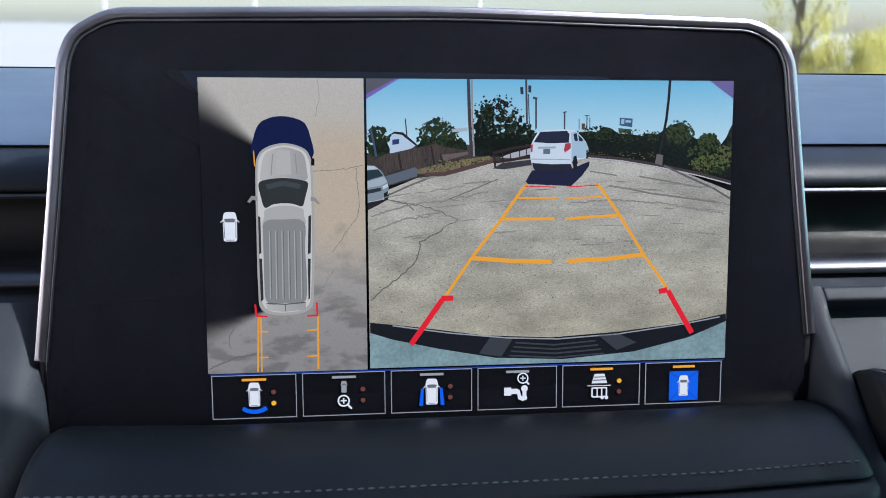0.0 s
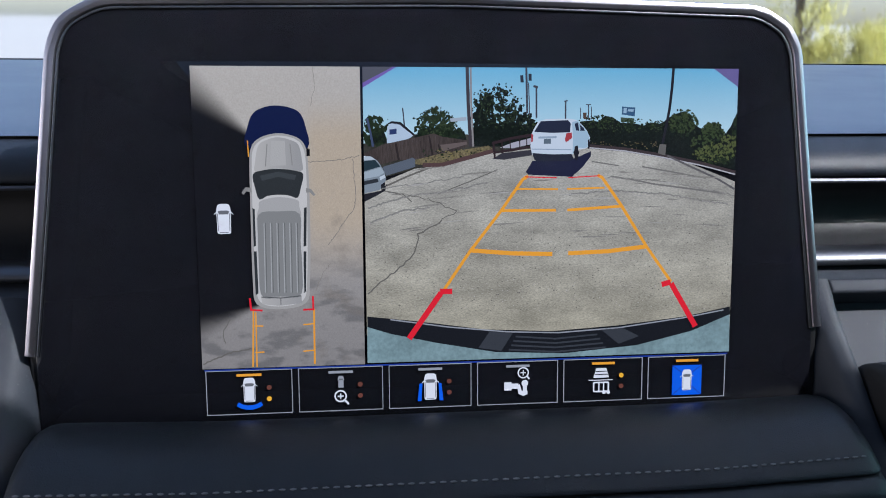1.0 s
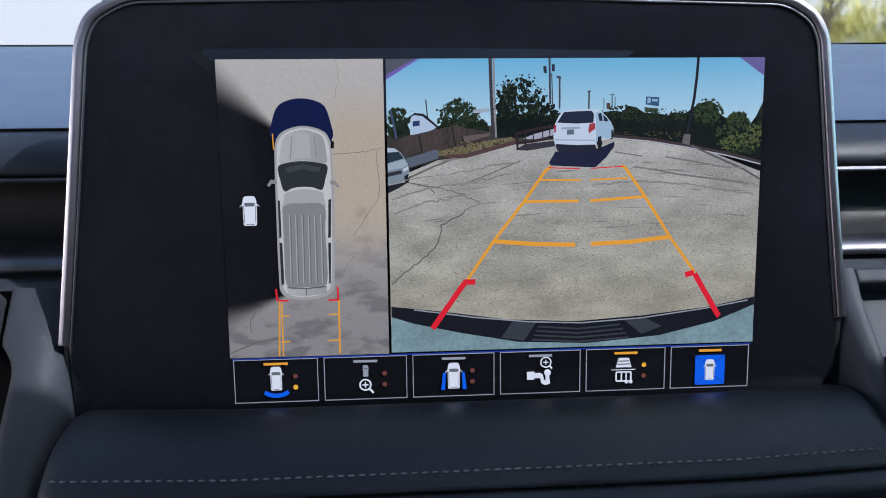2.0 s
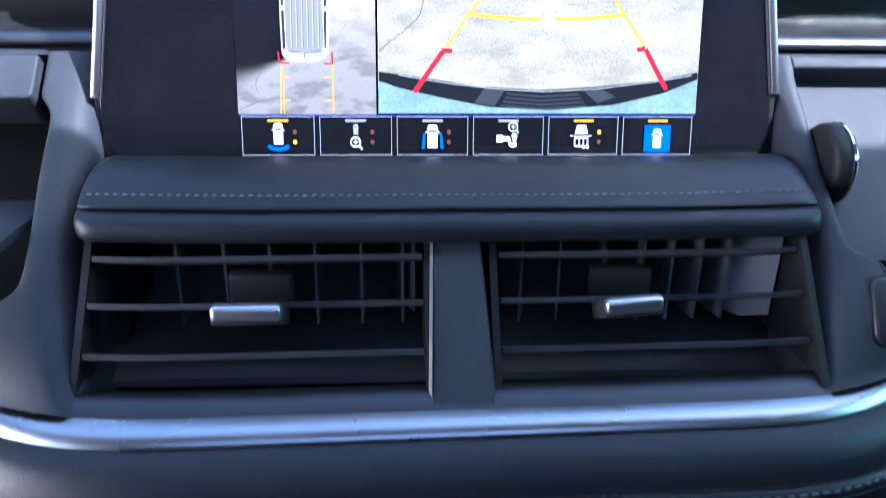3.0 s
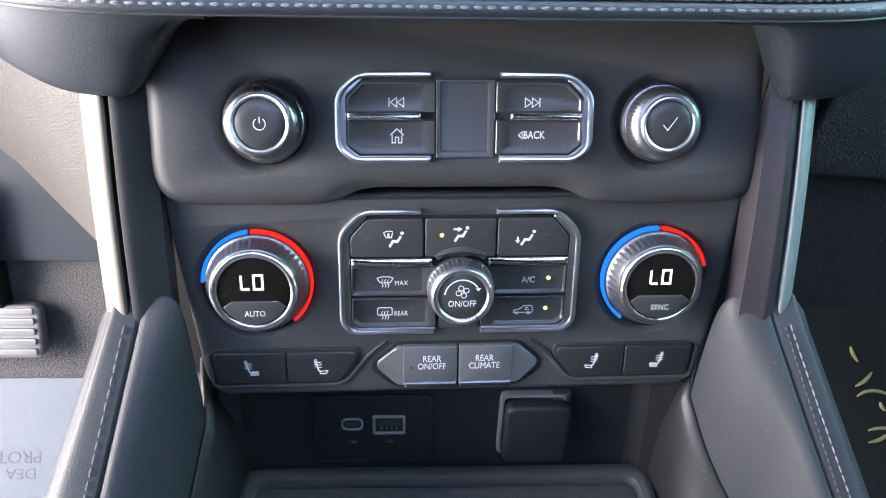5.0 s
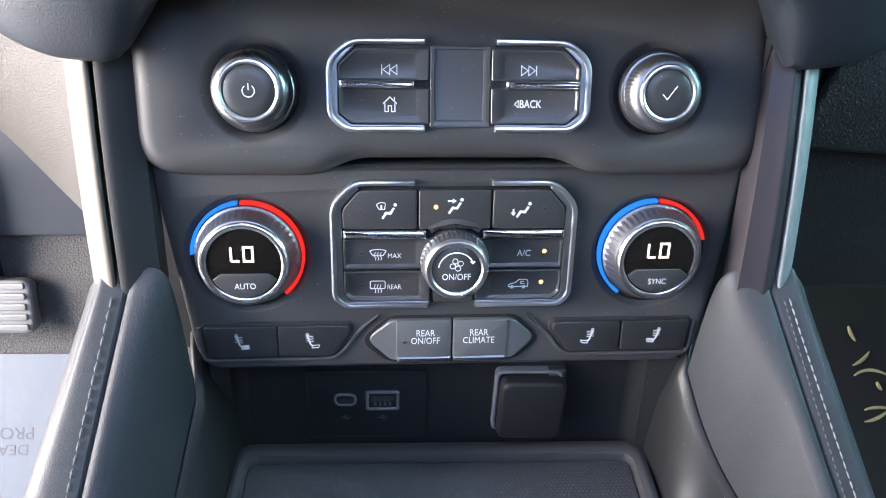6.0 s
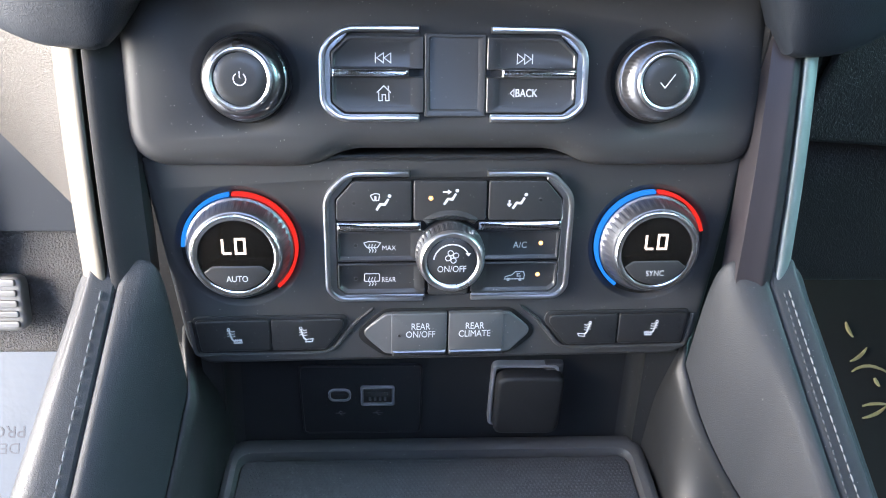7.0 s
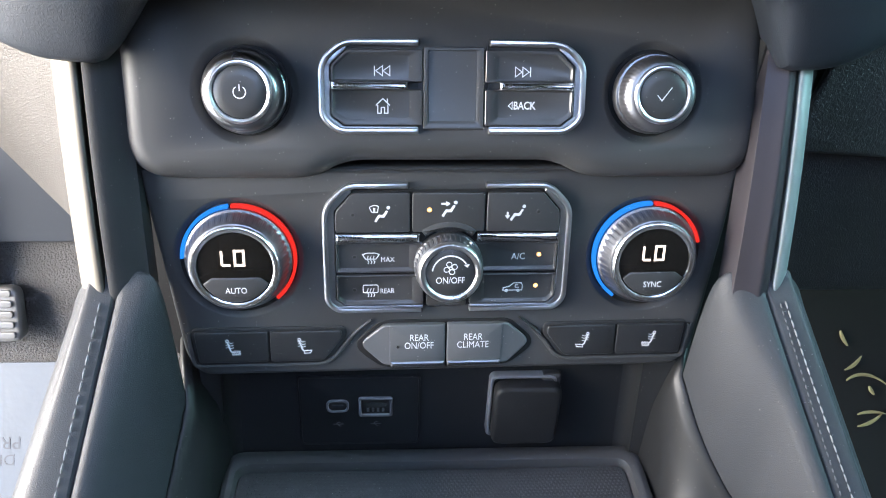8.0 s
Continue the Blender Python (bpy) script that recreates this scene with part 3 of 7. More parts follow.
part("fascia_lower", sink(slab(FAS, rounded([(-0.1872, -0.004), (-0.1870, 0.0380), (-0.1950, 0.0405), (-0.40, 0.0405), (-0.40, -0.004)], 0.002), -0.045, 0.0010, 0.0010)), PLASTIC_GREY, dash)
part("fascia_upper", slab(FAS, rounded([(-0.1848, 0.1385), (-0.1855, 0.1625), (-0.60, 0.1625), (-0.60, 0.1385)], [0.004, 0.002, 0.001, 0.001]), -0.020, 0.0012, 0.0014), PLASTIC_GREY, dash)
part("shelf", box(-0.60, 0.205, 1.283, -0.180, 0.262, 1.288, 0.002), PLASTIC_GREY, dash, "shelf inside the side opening")
cheek([(0.1485, -0.004), (0.1535, 0.012), (0.1590, 0.045), (0.1605, 0.070), (0.1605, 0.100), (0.1590, 0.125), (0.1575, 0.140), (0.1570, 0.165)],
      [(0.1900, -0.004), (0.1900, 0.0500), (0.1850, 0.0575), (0.1795, 0.0600), (0.1760, 0.0650), (0.1745, 0.0730), (0.1735, 0.0840), (0.1722, 0.1010), (0.1716, 0.1200), (0.1708, 0.1400), (0.1704, 0.1500), (0.1708, 0.1555), (0.1712, 0.1576), (0.1712, 0.165)], 1, -0.004, 0.164, "grey moulded cheek around the pocket and hazard key")
part("fascia_lower", sink(slab(FAS, rounded([(0.1896, -0.004), (0.40, -0.004), (0.40, 0.0570), (0.1848, 0.0570), (0.1896, 0.0490)], [0.0, 0.001, 0.001, 0.002, 0.0]), -0.030, 0.0012, 0.0010)), PLASTIC_GREY, dash)
part("pocket_lip", slab(FAS, rounded([(0.1700, 0.1568), (0.60, 0.1568), (0.60, 0.1640), (0.1700, 0.1640)], [0.0, 0.001, 0.001, 0.0]), -0.030, 0.0012, 0.0016), PLASTIC_GREY, dash, "lip above the pocket")
part("pocket_floor", loft([[tuple(FAS @ Vector((u, v, w))) for v, w in ((0.0560, -0.0070), (0.0640, -0.0078), (0.100, -0.0090), (0.146, -0.0098), (0.160, -0.0100))] for u in (0.166, 0.20, 0.30, 0.60)]), PLASTIC_GREY, dash, "smooth grey floor of the pocket")

# padded roll below the screen
pad = thing("padded_roll", "black leatherette padded roll with a stitched seam below the screen", "dash pad", at=(CX, 0.23, 1.28))


def roll_section(x, prof):
    d = abs(x - CX)
    e = max(0.0, (d - 0.1500) / 0.0085)
    k = math.sqrt(max(0.0, 1 - min(1, e) ** 2))
    lean = 0.004 * max(0.0, d - 0.09) / 0.07
    cy, cz = 0.245, 1.2945
    return [(x, cy + (p[0] - cy) * (0.80 + 0.20 * k) + lean, cz + (p[1] - cz) * (0.62 + 0.38 * k)) for p in prof]


XS = [CX + 0.1584 * math.sin(math.pi / 2 * (i / 40 * 2 - 1)) for i in range(41)]
top_prof = [tuple(p) for p in smooth_line([(0.268, 1.300), (0.262, 1.3065), (0.252, 1.3105), (0.240, 1.3108), (0.228, 1.3075), (0.2180, 1.3015), (0.2145, 1.2985), (0.2175, 1.2968)], 4)]
low_prof = [tuple(p) for p in smooth_line([(0.2210, 1.2968), (0.2150, 1.2970), (0.2092, 1.2940), (0.2080, 1.2885), (0.2110, 1.2848), (0.222, 1.2835), (0.235, 1.284)], 4)]
part("upper_cushion", loft([roll_section(x, top_prof) for x in XS]), LEATHER, pad)
part("lower_cushion", loft([roll_section(x, low_prof) for x in XS]), LEATHER, pad, "lower piped edge of the roll")
part("end_closure", box(-0.144, 0.232, 1.286, 0.151, 0.262, 1.2990), PLASTIC_DEEP, pad)
seam = [roll_section(x, [(0.2195, 1.3026)])[0] for x in [CX - 0.1525 + 0.305 * i / 60 for i in range(61)]]
stitches("stitching", [(p[0], p[1], p[2] + 0.0002) for p in seam], 0.0009, 0.0024, 0.0013, THREAD_PAD, pad, (0, -0.6, 0.8), "grey stitching along the seam", 0.0005)

# vents
# Tone raised to stand in for veiling glare inside the vents.
VENT_GLARE = surface("vent duct raised for glare", (0.060, 0.062, 0.066), 0.6)
bm = bmesh.new()
box(-0.170, 0.285, 1.215, 0.178, 0.290, 1.310, bm=bm)
box(-0.152, 0.240, 1.2945, 0.158, 0.290, 1.2985, bm=bm)
box(-0.170, 0.215, 1.215, 0.178, 0.290, 1.219, bm=bm)
part("vent_recess", bm, VENT_GLARE, dash, "recess behind the air vents, raised in tone for glare")


def vent(x0, x1, tab_x, tab_y, vanes, lean, label, turn=0.0, half=0.0142):
    v = thing("air_vent", label, "air vent", "dashboard air vents", at=((x0 + x1) / 2, 0.23, 1.23))
    mid = (x0 + x1) / 2
    for sx, t in ((x0 - 0.004, 0.003), (x1 + 0.001, 0.003)):
        body = bmesh.new()
        loft([[(sx, 0.176, 1.2335), (sx, 0.222, 1.292), (sx, 0.284, 1.292), (sx, 0.284, 1.2335)], [(sx + t, 0.176, 1.2335), (sx + t, 0.222, 1.292), (sx + t, 0.284, 1.292), (sx + t, 0.284, 1.2335)]], body, closed=True)
        part("housing_side", body, PLASTIC_DEEP, v)
    for k, (y, z) in enumerate(((0.2105, 1.2790), (0.1985, 1.2635), (0.1865, 1.2470))):
        prof = [(0.0, 0.0012), (0.0, -0.0012), (0.0010, -0.0014), (0.0085, -0.0016), (0.0098, 0.0), (0.0085, 0.0012), (0.0010, 0.0013)]
        secs = []
        for i in range(13):
            x = x0 + (x1 - x0) * i / 12
            secs.append([(x, y + p[0] + bend(x) * 0.6, z + p[1] - p[0] * 0.52) for p in prof])
        part("slat", loft(secs, closed=True), SLAT, v)
    for i, x in enumerate(vanes):
        a = lean * (x - mid)
        part("vane", loft([[(x - 0.0006, 0.228, 1.2385), (x + 0.0006, 0.228, 1.2385), (x + 0.0006, 0.228, 1.290), (x - 0.0006, 0.228, 1.290)], [(x - 0.0006 + a, 0.258, 1.2385), (x + 0.0006 + a, 0.258, 1.2385), (x + 0.0006 + a, 0.258, 1.290), (x - 0.0006 + a, 0.258, 1.290)]], closed=True), VANE, v)
    tilt = Matrix.Translation((tab_x, tab_y, 1.2643)) @ Matrix.Rotation(radians(-27), 4, 'X')
    tb = box(-half - 0.0003, 0.001, -0.0040, half + 0.0003, 0.020, 0.0040, 0.0018)
    tb.transform(tilt)
    swing = Matrix.Translation((tab_x, tab_y, 1.2643)) @ Matrix.Rotation(radians(turn), 4, 'Z') @ Matrix.Rotation(radians(-turn * 0.8), 4, 'Y') @ Matrix.Translation((-tab_x, -tab_y, -1.2643))
    tb.transform(swing)
    tab = part("slider_tab", tb, PLASTIC_KEY, v, "black slider tab on the middle slat")
    face_bm = box(tab_x - half, tab_y - 0.0012, 1.2612, tab_x + half - 0.0006, tab_y + 0.005, 1.2680, 0.0026, seg=4)
    face_bm.transform(swing)
    part("tab_insert", face_bm, SATIN, tab, "satin chrome face of the tab")
    part("tab_carrier", box(tab_x - 0.012, tab_y + 0.026, 1.2560, tab_x + 0.015, tab_y + 0.034, 1.2700, 0.002), PLASTIC_KEY, tab)
    return v


vent(-0.1470, -0.0120, -0.0818, 0.1870, [-0.1185, -0.098, -0.0782, -0.0585, -0.0384, -0.0200], 0.0, "black air vent with three slats and a chrome tab")
vent(0.0205, 0.1520, 0.0745, 0.1895, [0.0333, 0.0508, 0.0711, 0.0889, 0.1026, 0.1158, 0.1290], -0.15, "black air vent with angled vanes and a chrome tab", 3.5, 0.0126)
# Pale colour stands in for light caught by the duct wall.
LIT_DUCT = surface("duct wall toned as lit", (0.24, 0.23, 0.245), 0.8)
part("duct_flap", loft([[(0.1290, 0.232, 1.242), (0.1285, 0.232, 1.268), (0.1285, 0.232, 1.2850)], [(0.1400, 0.231, 1.238), (0.1400, 0.231, 1.268), (0.1400, 0.231, 1.2850)], [(0.1510, 0.226, 1.241), (0.1515, 0.226, 1.268), (0.1515, 0.226, 1.2850)]]), LIT_DUCT, dash, "piece of duct wall toned pale for the light on it")
part("duct_flap", loft([[(-0.0235, 0.240, 1.245), (-0.0235, 0.240, 1.290)], [(-0.0145, 0.226, 1.245), (-0.0145, 0.226, 1.290)]]), PLASTIC_GREY, dash)

part("vent_divider", loft([
    [(-0.0078, 0.2165, 1.2845), (-0.0068, 0.2135, 1.2855), (0.0120, 0.2140, 1.2855), (0.0130, 0.217, 1.2845)],
    [(-0.0096, 0.1765, 1.2355), (-0.0085, 0.1728, 1.2345), (0.0155, 0.1730, 1.2345), (0.0166, 0.177, 1.2355)],
    [(-0.0096, 0.1720, 1.2315), (-0.0085, 0.1690, 1.2305), (0.0155, 0.1692, 1.2305), (0.0166, 0.172, 1.2315)]]), PLASTIC_GREY, dash, "grey upright between the two vents")
part("divider_edge", loft([[(-0.0086, 0.2150, 1.2850), (-0.0074, 0.2125, 1.2856)], [(-0.0104, 0.1752, 1.2352), (-0.0092, 0.1718, 1.2345)]]), SATIN, dash)
part("divider_body", loft([[(-0.0078, 0.2165, 1.2845), (-0.0096, 0.1765, 1.2335), (-0.0096, 0.26, 1.2335), (-0.0078, 0.26, 1.2845)], [(0.0130, 0.2165, 1.2845), (0.0166, 0.1765, 1.2335), (0.0166, 0.26, 1.2335), (0.0130, 0.26, 1.2845)]], closed=True), VENT_GLARE, dash)

# sill, chrome sweep, leather band
part("vent_sill", run(-0.152, 0.159, 30, smooth_line([(0.205, 1.2200), (0.190, 1.2290), (0.183, 1.2338), (0.178, 1.2348), (0.173, 1.2335), (0.168, 1.2302)], 5), off=lambda x: bend(x) * 0.8), SILL, dash, "smoked chrome sill below the vents")
part("chrome_sweep", run(-0.60, 0.60, 120, smooth_line([(0.172, 1.2310), (0.1680, 1.2306), (0.1630, 1.2295), (0.1595, 1.2272), (0.1580, 1.2245), (0.160, 1.2228)], 5), off=bend), SWEEP, dash, "bright satin chrome sweep across the dash")
part("leather_band", run(-0.60, 0.60, 120, smooth_line([(0.1625, 1.2243), (0.1575, 1.2240), (0.1500, 1.2205), (0.1455, 1.2150), (0.1434, 1.2088), (0.1432, 1.2072), (0.1446, 1.2062)], 5), off=bend), LEATHER, dash, "smooth black leatherette band")
part("leather_edge", run(-0.60, 0.60, 120, smooth_line([(0.1450, 1.2066), (0.1430, 1.2063), (0.1412, 1.2050), (0.1402, 1.2030), (0.1404, 1.2010), (0.1424, 1.1992), (0.165, 1.194), (0.19, 1.192)], 5), off=bend), LEATHER, dash, "stitched lower edge of the leatherette band")
xs = [-0.34 + 0.68 * i / 120 for i in range(121)]
stitches("stitching", [(x, 0.1407 + bend(x), 1.2041) for x in xs], 0.0015, 0.0036, 0.0014, THREAD_MID, dash, (0, -0.92, 0.39), "pale grey stitching along the band", 0.0004)
stitches("stitching", [(x, 0.1431 + bend(x), 1.2072) for x in xs], 0.0008, 0.0026, 0.0014, THREAD_DARK, dash, (0, -0.95, 0.2), "dark stitching above the seam", 0.0004)

# shoulders that run down from the band to the posts
def ease(k):
    k = min(1.0, max(0.0, k))
    return k * k * (3 - 2 * k)


for s in (-1, 1):
    secs = []
    for i in range(49):
        d = 0.100 + 0.28 * (i / 48) ** 1.3
        x = CX + s * d
        zb = 1.1605 + 0.033 * ease(((0.141 if s < 0 else 0.139) - d) / (0.034 if s < 0 else 0.021)) + 0.022 * ease((d - 0.155) / 0.075)
        o = bend(x)
        pr = smooth_line([(0.1440 + o, 1.1992), (0.1475 + o * 0.92, 1.1992 - (1.1992 - zb) * 0.42), (0.1525 + o * 0.85, zb + 0.0060), (0.1575 + o * 0.8, zb + 0.0012), (0.166 + o * 0.75, zb), (0.20 + o * 0.7, zb + 0.003)], 5)
        secs.append([(x, p[0], p[1]) for p in pr])
    part("shoulder", loft(secs), LEATHER, dash, "leatherette shoulder above the console post")

# lower dash beside the console
def sheet(m, pts, material, parent, label="", thick=0.004, name="panel", edge=0.0015):
    return part(name, slab(m, pts, -thick, 0.0, edge), material, parent, label)


part("knee_panel", loft([[(-0.120, 0.196, 1.20), (-0.205, 0.250, 1.20), (-0.290, 0.320, 1.20), (-0.60, 0.50, 1.20)], [(-0.120, 0.192, 1.08), (-0.205, 0.252, 1.10), (-0.290, 0.330, 1.11), (-0.60, 0.52, 1.19)],
    [(-0.120, 0.190, 0.975), (-0.2126, 0.2645, 1.0284), (-0.2862, 0.3432, 1.0389), (-0.60, 0.54, 1.18)], [(-0.120, 0.196, 0.972), (-0.2126, 0.272, 1.0264), (-0.2862, 0.350, 1.0370), (-0.60, 0.55, 1.178)]]), KNEE, dash, "grained lower dash panel toned warm for side light")
KL = plane_frame(0, 0.356, 1.03, 0.06, 1)
sheet(KL, [(-0.75, 0.17), (-0.120, 0.17), (-0.120, -0.078), (-0.75, -0.078)], PLASTIC_GREY, dash, "smooth grey lower panel", name="lower_panel")
# Darker copy of the knee panel's grain; shade is put into its colour.
GLOVE = surface("grained glovebox plastic, shade tone", (0.010, 0.0105, 0.011), 0.50, grain=0.7, grain_size=880, voronoi=True, vary=0.1, depth=0.0006, pebble=True)
sheet(plane_frame(0, 0.245, 1.12, 0.05, 1), rounded([(0.140, 0.085), (0.140, -0.13), (0.75, -0.13), (0.75, 0.085)], 0.01), GLOVE, dash, "grained panel beside the console, toned dark for shade", name="side_panel")
sheet(plane_frame(0, 0.232, 1.12, 0.05, 1), rounded([(0.232, 0.080), (0.213, 0.045), (0.203, 0.010), (0.194, -0.03), (0.75, -0.06), (0.75, 0.080)], 0.012), GLOVE, dash, "grained glovebox door, toned dark for shade", name="glovebox_door", edge=0.003)

# ---- console sides, posts, tray ----
console = thing("center_console", "charcoal leatherette centre console with a storage tray", "center console", at=(CX, 0.10, 0.90))


def bolster_top(y):
    return 1.064 - 1.1 * (0.131 - y) - 320.0 * max(0.0, y - 0.1385) ** 2


def seam_at(s, y):
    """How far from the middle the bolster meets the tray."""
    if s < 0:
        return 0.1245 + (0.25 * (0.136 - y) if y < 0.136 else 0.22 * (y - 0.136))
    d = 0.1354 - y
    return 0.124 + (0.30 * d + 8.2 * min(d, 0.05) ** 2 if d > 0 else 0.33 * max(d, -0.0091) + 0.5 * max(0.0, -d - 0.0091))


def stitch_at(s, k):
    return 0.1490 + 0.0140 * k if s < 0 else 0.1500 + 0.0215 * k + 0.0012 * k * k


def wing_section(s, y, out, st, gr, inn):
    """One cut across a bolster; s is the side, the rest are distances from the middle."""
    z = bolster_top(y)
    outer = smooth_line([(out + 0.020, z - 0.12), (out + 0.013, z - 0.06), (out + 0.0062, z - 0.024), (out, z - 0.0090), (out - 0.0055, z - 0.0022), ((out + st) / 2, z + 0.0014), (st + 0.002, z + 0.0012), (gr + 0.0012, z + 0.0004)], 4)
    f, w = gr - inn, min(1.0, max(0.0, (0.139 - y) / 0.035))
    flat = [(0.60 * f, 0.0008), (0.83 * f, -0.0030), (0.93 * f, -0.012), (0.98 * f, -0.030), (f, -0.055), (f, -0.068)]
    a, b = f - 0.0065, 0.068
    turn = [(0.0065 + a * math.sin(radians(q)) ** 1.15, 0.0010 - (b + 0.001) * (1 - math.cos(radians(q)))) for q in (18, 34, 50, 66, 80, 90)]
    roll = [(gr - (p[0] + (t[0] - p[0]) * w), z + p[1] + (t[1] - p[1]) * w) for p, t in zip(flat, turn)]
    inner = smooth_line([(gr - 0.0012, z + 0.0004), (gr - 0.0045, z + 0.0014)] + roll + [(inn + 0.0008, z - 0.075), (inn + 0.002, z - 0.12)], 4)
    return [(CX + s * p[0], y, p[1]) for p in outer] + [(CX + s * gr, y, z - 0.0018)] + [(CX + s * p[0], y, p[1]) for p in inner]


for s in (-1, 1):
    ys = [(0.1432 if s > 0 else 0.1400) - d for d in (0.0, 0.0006, 0.0014, 0.0024, 0.0036)] + [0.1352 - i * 0.0052 for i in range(36)]
    secs = []
    for y in ys:
        k = max(-0.12, (0.1312 - y) / (0.1312 - 0.0748))
        out = (0.1645 + 0.0215 * k) if s < 0 else (0.1665 + 0.0235 * k)
        gr = stitch_at(s, k) - 0.0042
        secs.append(wing_section(s, y, out, stitch_at(s, k), gr, min(seam_at(s, y), gr - 0.012)))
    part("side_bolster", loft(secs), LEATHER_GREY, console, "soft leatherette bolster with a stitched seam")
    line, second = [], []
    for i in range(60):
        y = 0.129 - i * 0.0026
        k = (0.1312 - y) / (0.1312 - 0.0748)
        z = 1.064 - 1.1 * (0.131 - y) + 0.0016
        d = stitch_at(s, k) + (0.0008 if s < 0 else 0.0022)
        line.append((CX + s * d, y, z))
        second.append((CX + s * (d - 0.0022 - 0.0022 * max(0, k)), y, z - 0.0005))
    stitches("stitching", line, 0.0010 if s < 0 else 0.0007, 0.0046 if s < 0 else 0.0038, 0.0010 if s < 0 else 0.0006, THREAD_MID, console, (0, -0.74, 0.67), "pale grey stitching along the bolster", 0.0008)
    if s > 0:
        stitches("stitching", second, 0.0008, 0.0022, 0.0012, THREAD_DARK, console, (0, -0.74, 0.67), "", 0.0004)

# posts: bright outer strip and dark inner strip
def post(s, top, low, profile):
    """A strip from the shoulder down into the bolster; top and low are its inner and outer distances from the middle, profile its cut as (share of the width, metres forward)."""
    secs = []
    for i in range(17):
        t = i / 16
        z = 1.174 - 0.112 * t
        y = 0.1700 + (z - 1.1635) * 0.359 - 0.0025 * math.sin(math.pi * t)
        f = (1.1635 - z) / 0.0975
        a, b = top[0] + (low[0] - top[0]) * f, top[1] + (low[1] - top[1]) * f
        ring = [(CX + s * (a + (b - a) * p[0]), y - p[1], z) for p in profile]
        ring += [(CX + s * b, y + 0.016, z), (CX + s * a, y + 0.016, z)]
        secs.append(ring)
    return loft(secs, closed=True)


def bow(bulge, turn, width, n=12):
    """A rounded cut that turns back towards its outer edge."""
    return [(0.5 - 0.5 * math.cos(math.pi * k / n), bulge * math.sin(math.pi * k / n) ** 0.8 - turn * width * (0.5 - 0.5 * math.cos(math.pi * k / n))) for k in range(n + 1)]


# a flat inner face, a rounded ridge and a narrow outer facet
RIDGE = [(0.0, -0.0010), (0.02, 0.0002), (0.30, 0.0014), (0.56, 0.0026), (0.62, 0.0031), (0.68, 0.0032), (0.74, 0.0028), (0.84, 0.0016), (0.96, 0.0006), (1.0, -0.0004)]
part("chrome_post", post(-1, (0.1516, 0.1641), (0.1482, 0.1606), bow(0.0036, 0.55, 0.0122)), POST_WARM_LIT, console, "satin metal strip on the console post, toned for warm light")
part("dark_post", post(-1, (0.1340, 0.1502), (0.1308, 0.1470), [(0.0, -0.0050), (0.25, -0.0028), (0.50, 0.0), (0.72, 0.0017), (0.86, 0.0021), (0.95, 0.0018), (1.0, 0.0004)]), PLASTIC_DEEP, console, "dark strip beside the metal post")
part("chrome_post", post(1, (0.1476, 0.1560), (0.1474, 0.1556), bow(0.0030, 0.62, 0.0084)), POST_TEAL_LIT, console, "satin metal strip on the console post, toned for teal light")
part("dark_post", post(1, (0.1330, 0.1466), (0.1290, 0.1462), RIDGE), POST_MAUVE_LIT, console, "dark strip beside the metal post, toned mauve for side light")
for s in (-1, 1):
    part("post_body", box(CX + s * 0.145 - 0.013, 0.172, 1.0, CX + s * 0.145 + 0.013, 0.235, 1.18), PLASTIC_DEEP, console)
    # Added black filler that keeps the gap beside the post dark.
    inner, outer_edge = sorted((CX + s * 0.116, CX + s * 0.1345))
    part("gap_backing", box(inner, 0.178, 1.02, outer_edge, 0.184, 1.17), SHADE_BLACK, console)

TRAY = surface("tray plastic", (0.0110, 0.0115, 0.0122), 0.5, grain=0.15, grain_size=1800, dust=0.2, spec=0.10)
bm = bmesh.new()
box(-0.125, 0.1635, 0.90, 0.132, 0.170, 1.012, bm=bm)
part("tray_wall", bm, TRAY, console, "black back wall of the tray")
TRAY_SIDE = surface("tray side plastic", (0.0085, 0.0090, 0.0096), 0.47, grain=0.12, grain_size=1800, dust=0.6, spec=0.24, depth=0.0002)
for s in (-1, 1):
    sec = []
    for i in range(24):
        y = 0.168 - i * 0.0085
        z = max(0.8503 + 1.1 * min(y, 0.149), 0.9425)
        d = seam_at(s, y) + 0.0012
        foot = 0.1135 + 0.0030 * ease((0.160 - y) / 0.03)
        low = max(0.9385, z - 0.040)
        pr = smooth_line([(d, z - 0.006), (d - 0.0004, z - 0.0012), (d - 0.0022, z + 0.0008), (d - 0.0046, z - 0.0012), (d - 0.0066, z - 0.0060), (foot + (d - 0.0075 - foot) * 0.45, (z - 0.006 + low) / 2), (foot, low), (foot - 0.0004, 0.931)], 4)
        sec.append([(CX + s * p[0], y, p[1]) for p in pr])
    part("tray_side", loft(sec), TRAY_SIDE, console, "moulded side of the tray")
    # rounded back corner between the wall and the side
    sec = []
    c0 = 0.1060 if s < 0 else 0.0995
    for z in (0.933, 0.95, 0.97, 0.99, 1.011):
        c = c0 - 0.06 * (z - 0.933)
        arc = [(CX + s * (c + 0.0095 * math.sin(radians(9 * k))), 0.1545 + 0.0093 * math.cos(radians(9 * k)), z) for k in range(11)]
        sec.append(arc + [(CX + s * 0.1200, 0.1500, z), (CX + s * 0.1200, 0.1660, z), (CX + s * c, 0.1660, z)])
    part("tray_corner", loft(sec, closed=True), TRAY_SIDE, console, "rounded inner corner of the tray")
part("tray_floor", box(-0.125, -0.06, 0.918, 0.132, 0.169, 0.9325), TRAY, console)
